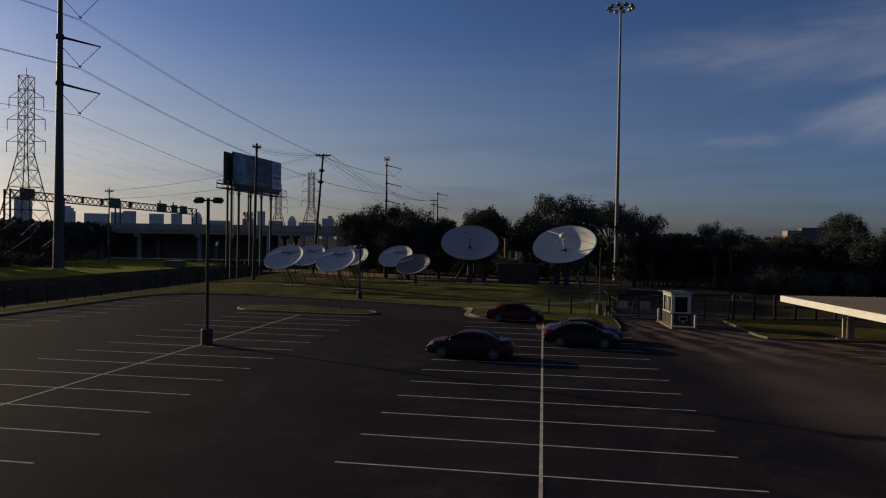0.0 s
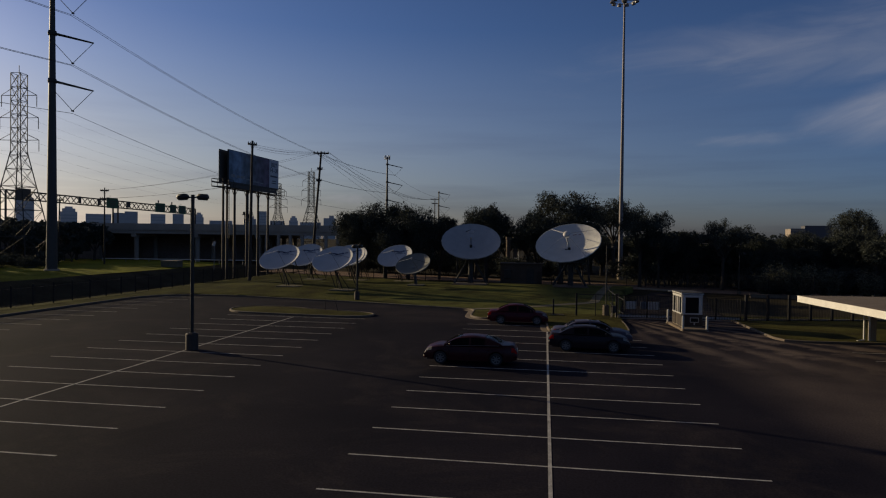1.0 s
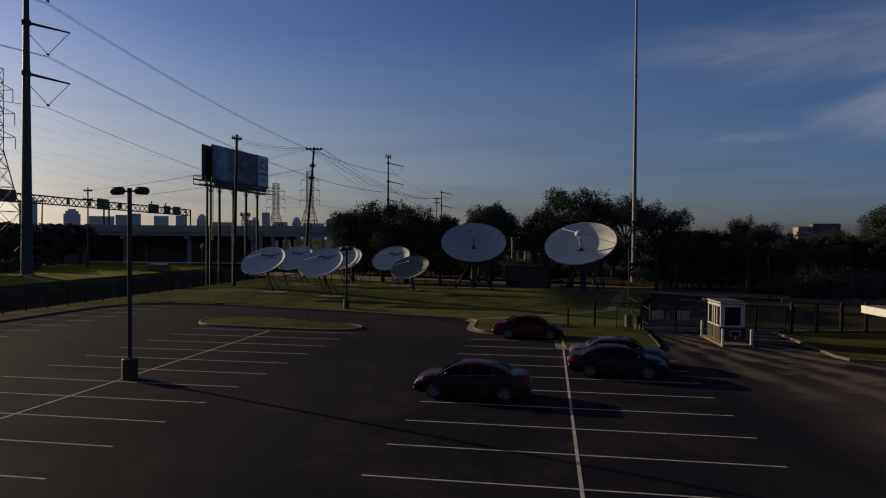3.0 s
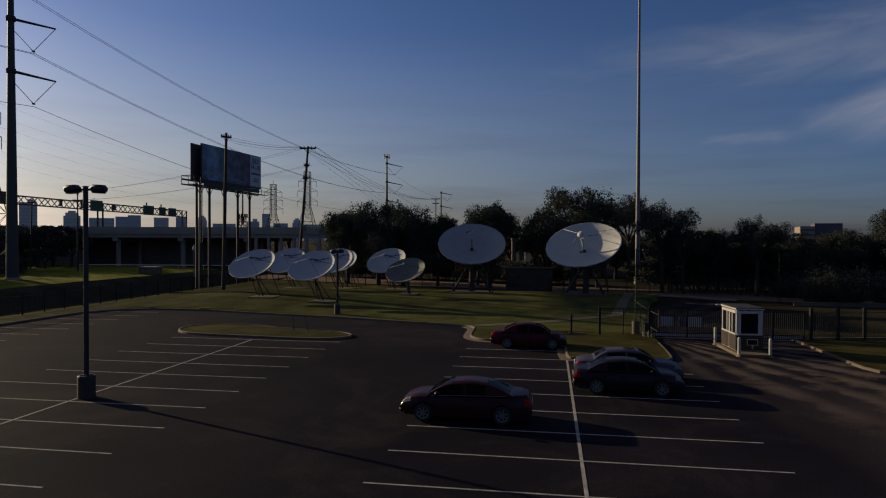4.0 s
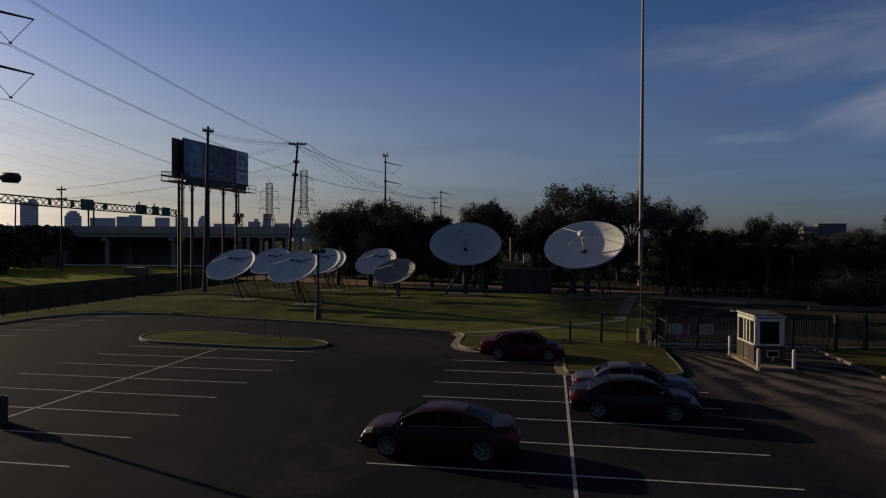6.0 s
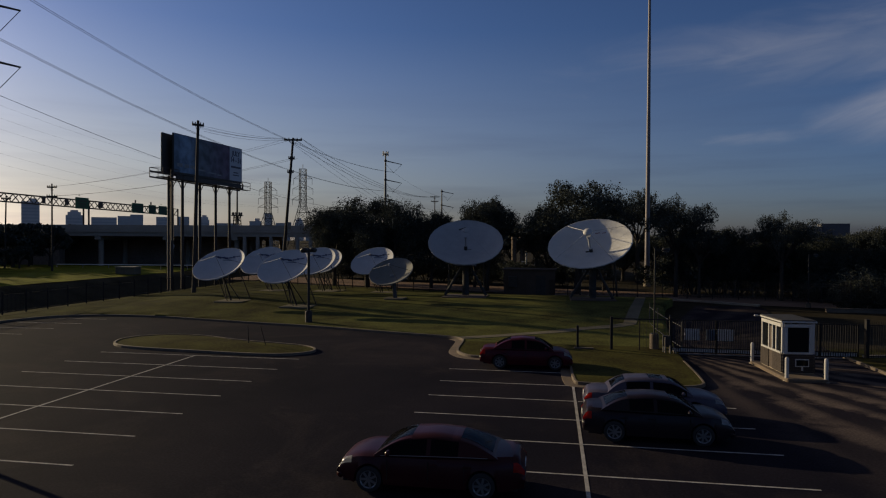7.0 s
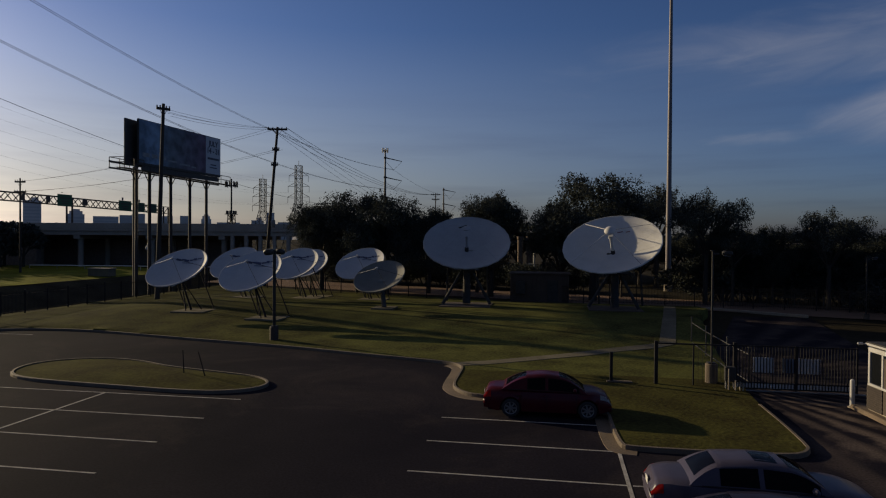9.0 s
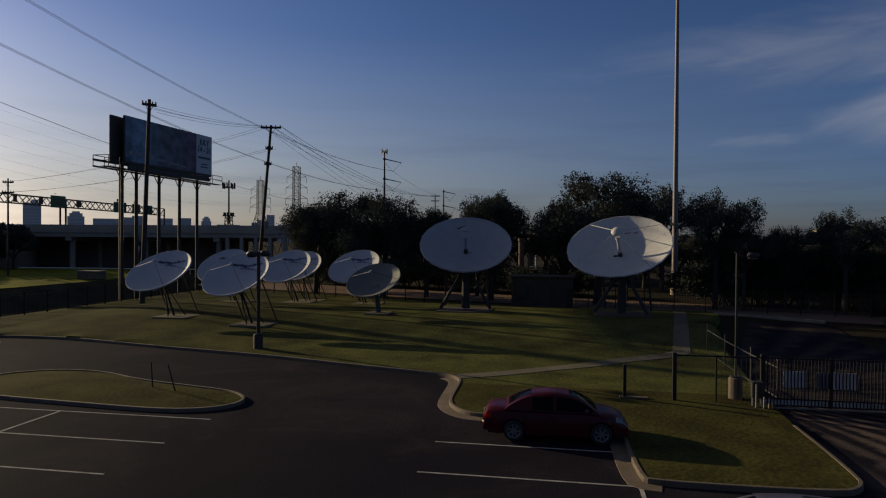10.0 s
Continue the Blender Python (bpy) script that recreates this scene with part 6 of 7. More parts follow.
def lattice_tower(label, at, h, base_w, turn=0.0, arms=((0.66, 3.6), (0.775, 3.5), (0.89, 3.2)), r=0.065):
    """A four-legged lattice tower: legs, zigzag bracing, cross arms with insulators."""
    root = thing("lattice_tower", label, "pylon", "lattice towers", at, turn)
    waist, top_w = 0.60, 0.15 * base_w + 0.5

    def half(u):
        return (base_w / 2) * (1 - u / waist) + top_w * 0.5 * (u / waist) if u < waist else top_w * 0.5
    levels = [0, 0.16, 0.30, 0.42, 0.51, 0.58, 0.65, 0.72, 0.79, 0.86, 0.93, 1.0]
    for sx, sy in ((-1, -1), (1, -1), (1, 1), (-1, 1)):
        bm = bmesh.new()
        for a, b in ((0, waist), (waist, 1.0)):
            add_rod(bm, (sx * half(a), sy * half(a), a * h), (sx * half(b), sy * half(b), b * h), r * 1.3, seg=4)
        part("leg", bm, M_DARK_STEEL, root)
    for fx, fy in ((0, -1), (1, 0), (0, 1), (-1, 0)):
        bm = bmesh.new()
        for a, b in zip(levels, levels[1:]):
            for s in (-1, 1):
                pa = (s * half(a), fy * half(a)) if fx == 0 else (fx * half(a), s * half(a))
                pb = (-s * half(b), fy * half(b)) if fx == 0 else (fx * half(b), -s * half(b))
                add_rod(bm, (*pa, a * h), (*pb, b * h), r * 0.7, seg=4)
            q0 = (-half(b), fy * half(b)) if fx == 0 else (fx * half(b), -half(b))
            q1 = (half(b), fy * half(b)) if fx == 0 else (fx * half(b), half(b))
            add_rod(bm, (*q0, b * h), (*q1, b * h), r * 0.7, seg=4)
        part("bracing", bm, M_DARK_STEEL, root)
    for u, ln in arms:
        z = u * h
        for s in (-1, 1):
            bm = bmesh.new()
            add_rod(bm, (s * half(u), 0.3, z), (s * ln, 0, z), r * 0.8, seg=4)
            add_rod(bm, (s * half(u), -0.3, z + 1.3), (s * ln, 0, z), r * 0.8, seg=4)
            part("cross_arm", bm, M_DARK_STEEL, root)
            part("insulator_string", rod((s * ln, 0, z), (s * ln, 0, z - 2.0), 0.06, seg=6), M_DARK_STEEL, root)
    part("peak", rod((0, 0, h), (0, 0, h + 1.5), r, seg=4), M_DARK_STEEL, root)
    return root


lattice_tower("steel lattice pylon with three pairs of arms", (-91.7, 54, 0.3), 34.0, 8.5, 6, r=0.07)
lattice_tower("distant steel lattice pylon on the skyline", (-85.1, 181.8, -0.1), 30.2, 10.0, 6, r=0.08)
lattice_tower("distant steel lattice pylon on the skyline", (-100.6, 188.2, -0.1), 26.5, 9.0, 6, r=0.08)
lines = thing("pylon_cables", "thin cables between the lattice pylons", "cable")
for u, ln in ((0.66, 3.6), (0.775, 3.5), (0.89, 3.2)):
    for s in (-1, 1):
        cable("conductor", [(-91.7 + s * ln, 54, 34 * u - 2), (-85.1 + s * ln, 181.8, 30.2 * u - 2.2)], 0.009, lines, sag=3.5)
        cable("conductor", [(-91.7 + s * ln, 54, 34 * u - 2), (-98 + s * ln, -80, 36 * u)], 0.009, lines, sag=3.5)


def cell_tower(at, h):
    root = thing("cell_tower", "slim cell tower with antenna panels over a lattice base", "cell tower", at=at)
    waist = h * 0.55
    for k in range(4):
        a = math.pi / 4 + math.pi / 2 * k
        b = a + math.pi / 2
        part("leg", rod((2.3 * math.cos(a), 2.3 * math.sin(a), 0), (1.3 * math.cos(a), 1.3 * math.sin(a), waist), 0.14, seg=5), M_DARK_STEEL, root)
        pairs = []
        for i in range(6):
            u, w = i / 6, (i + 1) / 6
            ru, rw = 2.3 - u, 2.3 - w
            pairs.append(((ru * math.cos(a), ru * math.sin(a), u * waist), (rw * math.cos(b), rw * math.sin(b), w * waist)))
            pairs.append(((ru * math.cos(b), ru * math.sin(b), u * waist), (rw * math.cos(a), rw * math.sin(a), w * waist)))
        part("bracing", rods(pairs, 0.10, 4), M_DARK_STEEL, root)
    part("pole", rod((0, 0, waist - 3.0), (0, 0, h + 0.6), 0.34, 0.26, 10), M_DARK_STEEL, root, smooth=True)
    part("platform", box((0, 0, waist), (3.4, 3.4, 0.25)), M_DARK_STEEL, root)
    for zz, rr, ph in ((h - 1.4, 2.1, 2.1), (waist + 0.6, 1.7, 1.3)):
        for k in range(9):
            a = 2 * math.pi * k / 9
            part("antenna_panel", box((rr * math.cos(a), rr * math.sin(a), zz), (0.38, 0.38, ph), 0.03), M_DARK_STEEL, root)
        part("antenna_ring", rods([((rr * math.cos(2 * math.pi * k / 9), rr * math.sin(2 * math.pi * k / 9), zz - 0.5), (rr * math.cos(2 * math.pi * (k + 1) / 9), rr * math.sin(2 * math.pi * (k + 1) / 9), zz - 0.5)) for k in range(9)] + [((0, 0, zz - 0.5), (rr * math.cos(2 * math.pi * k / 3), rr * math.sin(2 * math.pi * k / 3), zz - 0.5)) for k in range(3)], 0.1, 4), M_DARK_STEEL, root)
    return root


cell_tower((-118.8, 201, -0.1), 27.3)


# ---- elevated freeway ----
def freeway():
    root = thing("freeway_bridge", "long elevated concrete freeway on round columns", "bridge", at=(-95, 98.5, 0.45), turn=6.9)
    x0, x1 = -190, 82
    part("deck", box(((x0 + x1) / 2, 20, 7.35), (x1 - x0, 40, 0.5)), M_BRIDGE, root)
    for y in (0.12, 39.9):
        part("parapet", box(((x0 + x1) / 2, y, 8.15), (x1 - x0, 0.24, 1.1), 0.03), M_BRIDGE, root)
    for y in (0.6, 5.5, 10.5, 15.5, 20.5, 25.5, 30.5, 35.5, 39.2):
        part("girder", box(((x0 + x1) / 2, y, 6.72), (x1 - x0, 0.55, 0.95)), M_BRIDGE, root)
    first = None
    for i in range(-11, 4):
        x = -4.7 + 15.3 * i
        if x > 27:
            continue
        part("cap_beam", box((x, 20, 5.85), (1.3, 39, 0.85), 0.04), M_BRIDGE, root)
        for y in (2.0, 12, 24, 36) if x > -16 else (12, 24, 36):
            if first is None:
                first = part("column", lathe([(0.55, -1.1), (0.55, 5.1), (0.75, 5.45)], 14), M_BRIDGE, root, smooth=True)
                first.matrix_basis = pose(x, y, 0)
            else:
                same_part("column", first, root, pose(x, y, 0))
    first = None
    for i in range(17):
        x = 28.2 + 2.9 * i
        if first is None:
            first = part("pier", box((0, 0, 2.5), (0.68, 0.8, 7.4), 0.08), M_BRIDGE, root)
            first.matrix_basis = pose(x, 0.55, 0)
        else:
            same_part("pier", first, root, pose(x, 0.55, 0))
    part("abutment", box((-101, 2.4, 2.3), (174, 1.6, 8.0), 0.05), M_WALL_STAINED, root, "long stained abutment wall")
    # set well forward and toned pale, so the space under the deck reads less black
    part("retaining_wall", box((-82, 18.5, 2.2), (216, 1.0, 8.0)), M_WALL_INNER, root, "stained retaining wall toned pale to lift the dark under the deck")
    return root


freeway()


def sign_gantry():
    a, b = Vector((-129.5, 91.5, 0)), Vector((-122, 165, 0))
    root = thing("sign_gantry", "long steel truss gantry with green road signs", "sign gantry")

    def at(u, off=0.0, low=0.0):
        p = a + (b - a) * u
        return (p.x + off, p.y, 16.9 - 1.2 * u - low)

    n = 38
    for off in (-0.8, 0.8):
        pairs = [(at(0, off), at(1, off)), (at(0, off, 2.0), at(1, off, 2.0))]
        for i in range(n):
            pairs.append((at(i / n, off, 2.0), at((i + 1) / n, off)) if i % 2 else (at(i / n, off), at((i + 1) / n, off, 2.0)))
        part("truss", rods(pairs, 0.12, 5), M_DARK_STEEL, root)
    for u in (0, 0.5, 1):
        for off in (-0.8, 0.8):
            p = at(u, off)
            part("upright", rod((p[0], p[1], -0.1), p, 0.27, 0.23, 10), M_DARK_STEEL, root)
    for u, w, h, g in ((0.06, 4.8, 3.0, 0), (0.30, 1.1, 1.9, 0), (0.395, 1.3, 1.9, 0), (0.463, 5.0, 3.0, 1), (0.55, 1.8, 1.8, 0), (0.745, 5.4, 2.9, 1), (0.83, 3.6, 2.7, 1), (0.895, 4.4, 2.7, 2)):
        c = at(u, 1.2, 0.85)
        s = part("sign_panel", box(c, (0.12, w, h), 0.02), M_SIGN_GREEN if g else M_SIGN_BACK, root, "green road sign" if g else "dark back of a road sign")
        if g:
            bm = bmesh.new()
            for zz, ww in ((0.55, 0.7), (-0.2, 0.55), (-0.8, 0.4)):
                add_box(bm, (c[0] + 0.08, c[1], c[2] + zz), (0.02, w * ww, 0.30))
            part("sign_bars", bm, M_SIGN_BACK, s)
            part("sign_tab", box((c[0], c[1] - w * 0.2, c[2] + h / 2 + 0.45), (0.1, 0.6, 0.8 if 0.7 < u < 0.87 else 0.12)), M_SIGN_BACK, root)
    return root


sign_gantry()

gr = thing("guard_rail", "pale pipe guard rail along the road end", "guard rail", at=(-84, 84, 0.2))
part("rail", rods([((-12, -2, 0.9), (30, 2, 0.9))], 0.09, 6), M_FASCIA, gr)
for i in range(9):
    part("post", rod((-12 + 5.2 * i, -2 + 0.5 * i, 0), (-12 + 5.2 * i, -2 + 0.5 * i, 0.9), 0.06, seg=6), M_STEEL, gr)
ub = thing("utility_box", "grey concrete utility box on the verge", "utility box", at=(-72.3, 70, 0.1))
part("body", box((0, 0, 0.6), (3.6, 1.8, 1.2), 0.06), M_PATH, ub)
part("lid", box((0, 0, 1.25), (3.8, 2.0, 0.12), 0.03), M_CONCRETE, ub)


# ---- skyline ----
def tower_block(label, p, q, z, mat, depth=22, bands=True, cap=None, floor=4.0, band=None, lid=None):
    c = ((p[0] + q[0]) / 2, (p[1] + q[1]) / 2)
    w = math.hypot(q[0] - p[0], q[1] - p[1])
    ang = math.degrees(math.atan2(q[1] - p[1], q[0] - p[0]))
    root = thing("office_building", label, "building", "buildings on the skyline", (c[0], c[1], -0.2), ang)
    part("wall", box((0, depth / 2, z / 2), (w, depth, z), 0.2), mat, root)
    part("roof", box((0, depth / 2, z + 0.2), (w * 1.01, depth * 1.01, 0.7)), lid or M_FACADE_DARK, root)
    if bands:
        n = int(z / floor)
        first = None
        for i in range(n):
            zz = floor * (i + 0.55)
            if first is None:
                first = part("window_band", box((0, -0.08, 0), (w * 0.94, 0.3, floor * 0.42)), band or M_FACADE_DARK, root)
                first.matrix_basis = pose(0, 0, zz)
            else:
                same_part("window_band", first, root, pose(0, 0, zz))
    if cap == "steps":
        part("upper_floors", box((0, depth / 2, z + 5), (w * 0.78, depth * 0.8, 10.0), 0.3), mat, root)
        part("rooftop_block", box((0, depth / 2, z + 13), (w * 0.46, depth * 0.5, 6.0), 0.3), mat, root)
    elif cap:
        part("plant_room", box((w * 0.15, depth / 2, z + 5), (w * 0.4, depth * 0.5, 10)), mat, root)
    return root


FAR = [((-1508, 1632), (-1474, 1662), 110, M_FACADE, "room"), ((-1424, 1704), (-1389, 1732), 73, M_FACADE, "steps"), ((-1372, 1746), (-1316, 1786), 68, M_FACADE, None),
       ((-1314, 1788), (-1286, 1808), 73, M_FACADE_DARK, None), ((-1286, 1808), (-1256, 1829), 78, M_FACADE_DARK, None), ((-1225, 1849), (-1189, 1872), 72, M_FACADE, None),
       ((-1171, 1883), (-1143, 1900), 74, M_FACADE_DARK, None), ((-1117, 1915), (-1091, 1929), 65, M_FACADE, "steps"), ((-938, 2007), (-915, 2017), 89, M_FACADE, None),
       ((-848, 2045), (-821, 2056), 60, M_FACADE, "steps"), ((-905, 2022), (-862, 2039), 58, M_FACADE_DARK, None), ((-742, 2086), (-704, 2098), 70, M_FACADE_DARK, "room"),
       ((-815, 2059), (-750, 2082), 55, M_FACADE, None), ((-1075, 1937), (-1012, 1969), 55, M_FACADE_DARK, None), ((-980, 1984), (-945, 2002), 63, M_FACADE_DARK, "room")]
for p, q, z, mt, cp in FAR:
    tower_block("distant pale office tower on the hazy skyline", p, q, z, mt, cap=cp, depth=50, floor=9.5)
tower_block("distant grey office block showing over the trees", (272.8, 702), (298.0, 697), 24.4, M_FACADE_SLATE, depth=24, bands=False, lid=M_FACADE_SLATE)
tower_block("distant tan wing beside a grey office block", (258.0, 700), (272.2, 699), 21.2, M_FACADE_BROWN, depth=20, floor=5.0, band=M_FACADE_SLATE, lid=M_FACADE_SLATE)

wh = thing("warehouse", "long low dark brown building in deep shade behind the trees", "building", at=(43.0, 72.5, -0.12), turn=-6)
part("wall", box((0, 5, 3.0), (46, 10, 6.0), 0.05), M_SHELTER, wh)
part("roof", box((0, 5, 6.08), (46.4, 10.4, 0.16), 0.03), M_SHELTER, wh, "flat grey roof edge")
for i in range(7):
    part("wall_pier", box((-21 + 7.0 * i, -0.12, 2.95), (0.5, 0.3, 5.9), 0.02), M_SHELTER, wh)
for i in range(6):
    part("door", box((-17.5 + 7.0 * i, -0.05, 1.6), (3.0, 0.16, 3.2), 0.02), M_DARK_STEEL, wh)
lw = thing("low_wall", "low plain pale concrete wall before tall shrubs", "wall", at=(23.6, 32.8, -0.1), turn=-1.5)
part("plinth", box((5.0, 0, 0.15), (10.0, 0.34, 0.36), 0.03), M_CURB, lw)
part("coping", box((5.0, 0, 0.36), (10.1, 0.42, 0.07), 0.02), M_CURB, lw)
sk = thing("street_kerb", "low pale concrete kerb beyond the iron fence", "kerb", at=(11.9, 41.9, -0.12), turn=-34)
part("kerb_stone", box((4.4, 0, 0.10), (8.8, 0.30, 0.26), 0.03), M_CONCRETE, sk)
ms = thing("mow_strip", "low pale concrete strip under the iron fence", "kerb", at=(15.4, 6.58, 0), turn=12.8)
part("slab", box((16.8, 0, 0.10), (33.4, 0.18, 0.30), 0.02), M_CONCRETE, ms)


# ---- trees and shrubs ----
def leaf_cloud(rng, blobs, count, size, tuft=0.26):
    """Small bent leaf sprays, gathered into uneven tufts through and mostly near the skin of the blobs."""
    tot = sum(b[3] ** 2 for b in blobs)
    centres = []
    for bx, by, bz, br, sq in blobs:
        k = int(count * br * br / tot)
        if not k:
            continue
        nt = max(5, k // 22)
        p = rng.normal(size=(nt, 3))
        p /= np.linalg.norm(p, axis=1)[:, None]
        p *= (br * (0.36 + 0.70 * rng.random(nt) ** 0.7))[:, None]
        p[:, 2] *= sq
        p += (bx, by, bz)
        spread = tuft * (0.5 + 0.9 * rng.random(nt))
        pick = rng.integers(0, nt, k)
        q = np.clip(rng.normal(size=(k, 3)), -1.7, 1.7) * spread[pick][:, None]
        q[:, 2] *= 0.75
        centres.append(p[pick] + q)
    c = np.concatenate(centres)
    k = len(c)
    d = rng.normal(size=(k, 3))
    d /= np.linalg.norm(d, axis=1)[:, None]
    e = np.cross(d, rng.normal(size=(k, 3)))
    e /= np.linalg.norm(e, axis=1)[:, None]
    s = (size * (0.55 + 0.9 * rng.random(k)))[:, None]
    n = np.cross(d, e) * s * 0.25
    v = np.stack([c - d * s, c + e * s * 0.5 + n, c + d * s, c - e * s * 0.5 + n], axis=1).reshape(-1, 3)
    return v.tolist(), np.arange(4 * k).reshape(-1, 4).tolist()


def tree_kind(seed, h, spread, count=11000, size=0.17, bare=0.32, mat=None, open_crown=False):
    """Trunk with limbs and a crown of leaf sprays, about h high; returns its two meshes."""
    rng = np.random.default_rng(seed)
    bm = bmesh.new()
    add_rod(bm, (0, 0, -0.3), (0.1, 0.05, h * bare), 0.034 * h, 0.024 * h, 9)
    blobs = []
    limbs = 7 if not open_crown else 9
    for i in range(limbs):
        a = 2 * math.pi * (i + 0.4 * rng.random()) / limbs
        reach = spread * (0.45 + 0.35 * rng.random())
        zz = h * (0.52 + 0.26 * rng.random())
        if open_crown:
            reach, zz = spread * (0.5 + 0.5 * rng.random()), h * (0.66 + 0.14 * rng.random())
        tip = (reach * math.cos(a), reach * math.sin(a), zz)
        midp = (tip[0] * 0.45, tip[1] * 0.45, h * bare + (zz - h * bare) * 0.55)
        add_rod(bm, (0.1, 0.05, h * bare * (0.8 + 0.2 * rng.random())), midp, 0.014 * h, 0.010 * h, 6)
        add_rod(bm, midp, tip, 0.010 * h, 0.004 * h, 5)
        br = spread * (0.30 + 0.16 * rng.random())
        blobs.append((tip[0], tip[1], zz, br * (0.75 if open_crown else 1.0), 0.5 if open_crown else 0.72))
        for j in range(3):
            a2 = a + rng.normal() * 0.7
            r2 = reach * (0.6 + 0.6 * rng.random())
            z2 = zz + h * (0.17 * rng.random() - 0.06)
            t2 = (r2 * math.cos(a2), r2 * math.sin(a2), z2)
            add_rod(bm, midp, t2, 0.006 * h, 0.003 * h, 4)
            blobs.append((*t2, spread * (0.16 + 0.14 * rng.random()), 0.5 if open_crown else 0.75))
    for j in range(6):
        a = 2 * math.pi * (j + rng.random()) / 6
        r3 = spread * (0.35 + 0.25 * rng.random())
        if bare < 0.3:
            add_rod(bm, (0.1, 0.05, h * bare), (r3 * math.cos(a), r3 * math.sin(a), h * 0.36), 0.006 * h, 0.003 * h, 4)
            blobs.append((r3 * math.cos(a), r3 * math.sin(a), h * (0.30 + 0.12 * rng.random()), spread * (0.20 + 0.12 * rng.random()), 0.8))
    for j in range(5):
        blobs.append((rng.normal() * spread * 0.25, rng.normal() * spread * 0.25, h * (0.80 + 0.09 * rng.random()), spread * (0.20 + 0.12 * rng.random()), 0.7))
    if not open_crown:
        # short upright shoots that break the outline of the crown
        for j in range(18):
            bx, by, bz, br, sq = blobs[rng.integers(0, len(blobs))]
            blobs.append((bx + rng.normal() * br * 0.45, by + rng.normal() * br * 0.45, bz + br * sq * (0.62 + 0.30 * rng.random()), 0.34 + 0.4 * rng.random(), 1.0))
    top = max(b[2] + b[3] * b[4] for b in blobs)
    v, f = leaf_cloud(rng, blobs, count, size)
    wood = bpy.data.meshes.new("trunk")
    bm.to_mesh(wood)
    bm.free()
    wood.materials.append(M_BARK)
    crown = bpy.data.meshes.new("crown")
    crown.from_pydata(v, [], f)
    crown.materials.append(mat or M_LEAF)
    return wood, crown, top


KINDS = [tree_kind(11, 10, 4.8, 36000, 0.092, 0.24), tree_kind(12, 10, 5.2, 36000, 0.092, 0.24), tree_kind(13, 10, 4.4, 32000, 0.092, 0.24), tree_kind(14, 10, 4.8, 17000, 0.09, bare=0.45, open_crown=True), tree_kind(15, 10, 3.6, 8000, bare=0.2), tree_kind(16, 10, 4.8, 2600, 0.36), tree_kind(17, 10, 5.0, 2600, 0.36)]


def tree(label, x, y, h, kind, wide=1.0, turn=0.0, z=None):
    wood, crown, top = KINDS[kind]
    s = h / top
    root = thing("tree", label, "tree", "trees round the site", (x, y, (lawn_height(x, y) if (-44 < x < 12 and 12 < y < fence_y(x) + 1.5) else -0.12) if z is None else z), turn)
    for nm, me in (("trunk", wood), ("crown", crown)):
        o = new(nm, me)
        o.parent = root
        o.matrix_basis = Matrix.Diagonal((s * wide, s * wide, s, 1))
    return root


OAK = "dark leafy oak standing behind the picket fence"
THIN = "open-crowned tree with gaps between its boughs"
WEST_TREES = [(2.0, 48.5, 13.4, 0, 1.0, 0), (-1.3, 52, 11.6, 1, 0.74, 60), (-9.0, 50.5, 11.9, 2, 0.78, 20), (-21.0, 50.5, 12.0, 1, 1.0, 130),
         (-25.5, 54, 12.0, 0, 0.9, 200), (-30.0, 53.6, 11.0, 2, 0.9, 80), (-16.6, 53, 10.2, 2, 0.75, 300), (-11.2, 56, 10.0, 0, 0.7, 40),
         (-33.0, 62, 9.2, 1, 0.9, 15), (5.4, 53, 9.0, 1, 0.55, 250)]
DRIVE_TREES = [(12.9, 46.3, 11.6, 3, 0.64, 0), (11.8, 71, 14.2, 3, 0.74, 140), (10.0, 75, 7.6, 1, 1.3, 20), (3.5, 74, 7.6, 0, 1.3, 90), (17.5, 75, 7.4, 2, 1.3, 190), (15.3, 45.5, 8.6, 3, 0.60, 70), (23.2, 43.5, 9.6, 3, 0.70, 10), (19.6, 47.5, 8.0, 0, 0.66, 100),
         (28.8, 45.5, 7.7, 1, 0.9, 220), (34.5, 47, 8.0, 0, 0.9, 30), (40.5, 45, 8.4, 2, 0.9, 150), (38, 60, 8.0, 1, 1.1, 33),
         (41, 40, 7.6, 4, 0.9, 60),
         (15.4, 50.0, 6.8, 1, 1.0, 40), (19.0, 49.4, 6.4, 0, 1.1, 130), (23.6, 48.8, 6.7, 2, 1.1, 210), (28.4, 48.6, 7.3, 1, 1.1, 300), (33.2, 48.2, 7.4, 0, 1.1, 20), (38.4, 47.6, 6.8, 2, 1.1, 95)]
EAST_TREES = [(47.0, 44.5, 9.5, 1, 1.0, 15), (54, 46, 10.0, 0, 1.0, 75), (61, 44, 11.0, 2, 1.0, 160), (69, 47, 12.0, 1, 1.1, 240),
         (46.5, 60, 11.6, 0, 0.75, 20), (49, 37, 8.4, 0, 0.9, 10), (56, 37, 9.2, 1, 1.0, 100), (64, 35, 10.0, 2, 1.0, 200)]
for i, (x, y, h, k, w, t) in enumerate(WEST_TREES + DRIVE_TREES + EAST_TREES):
    tree(THIN if k == 3 else OAK, x, y, h, k, w, t)
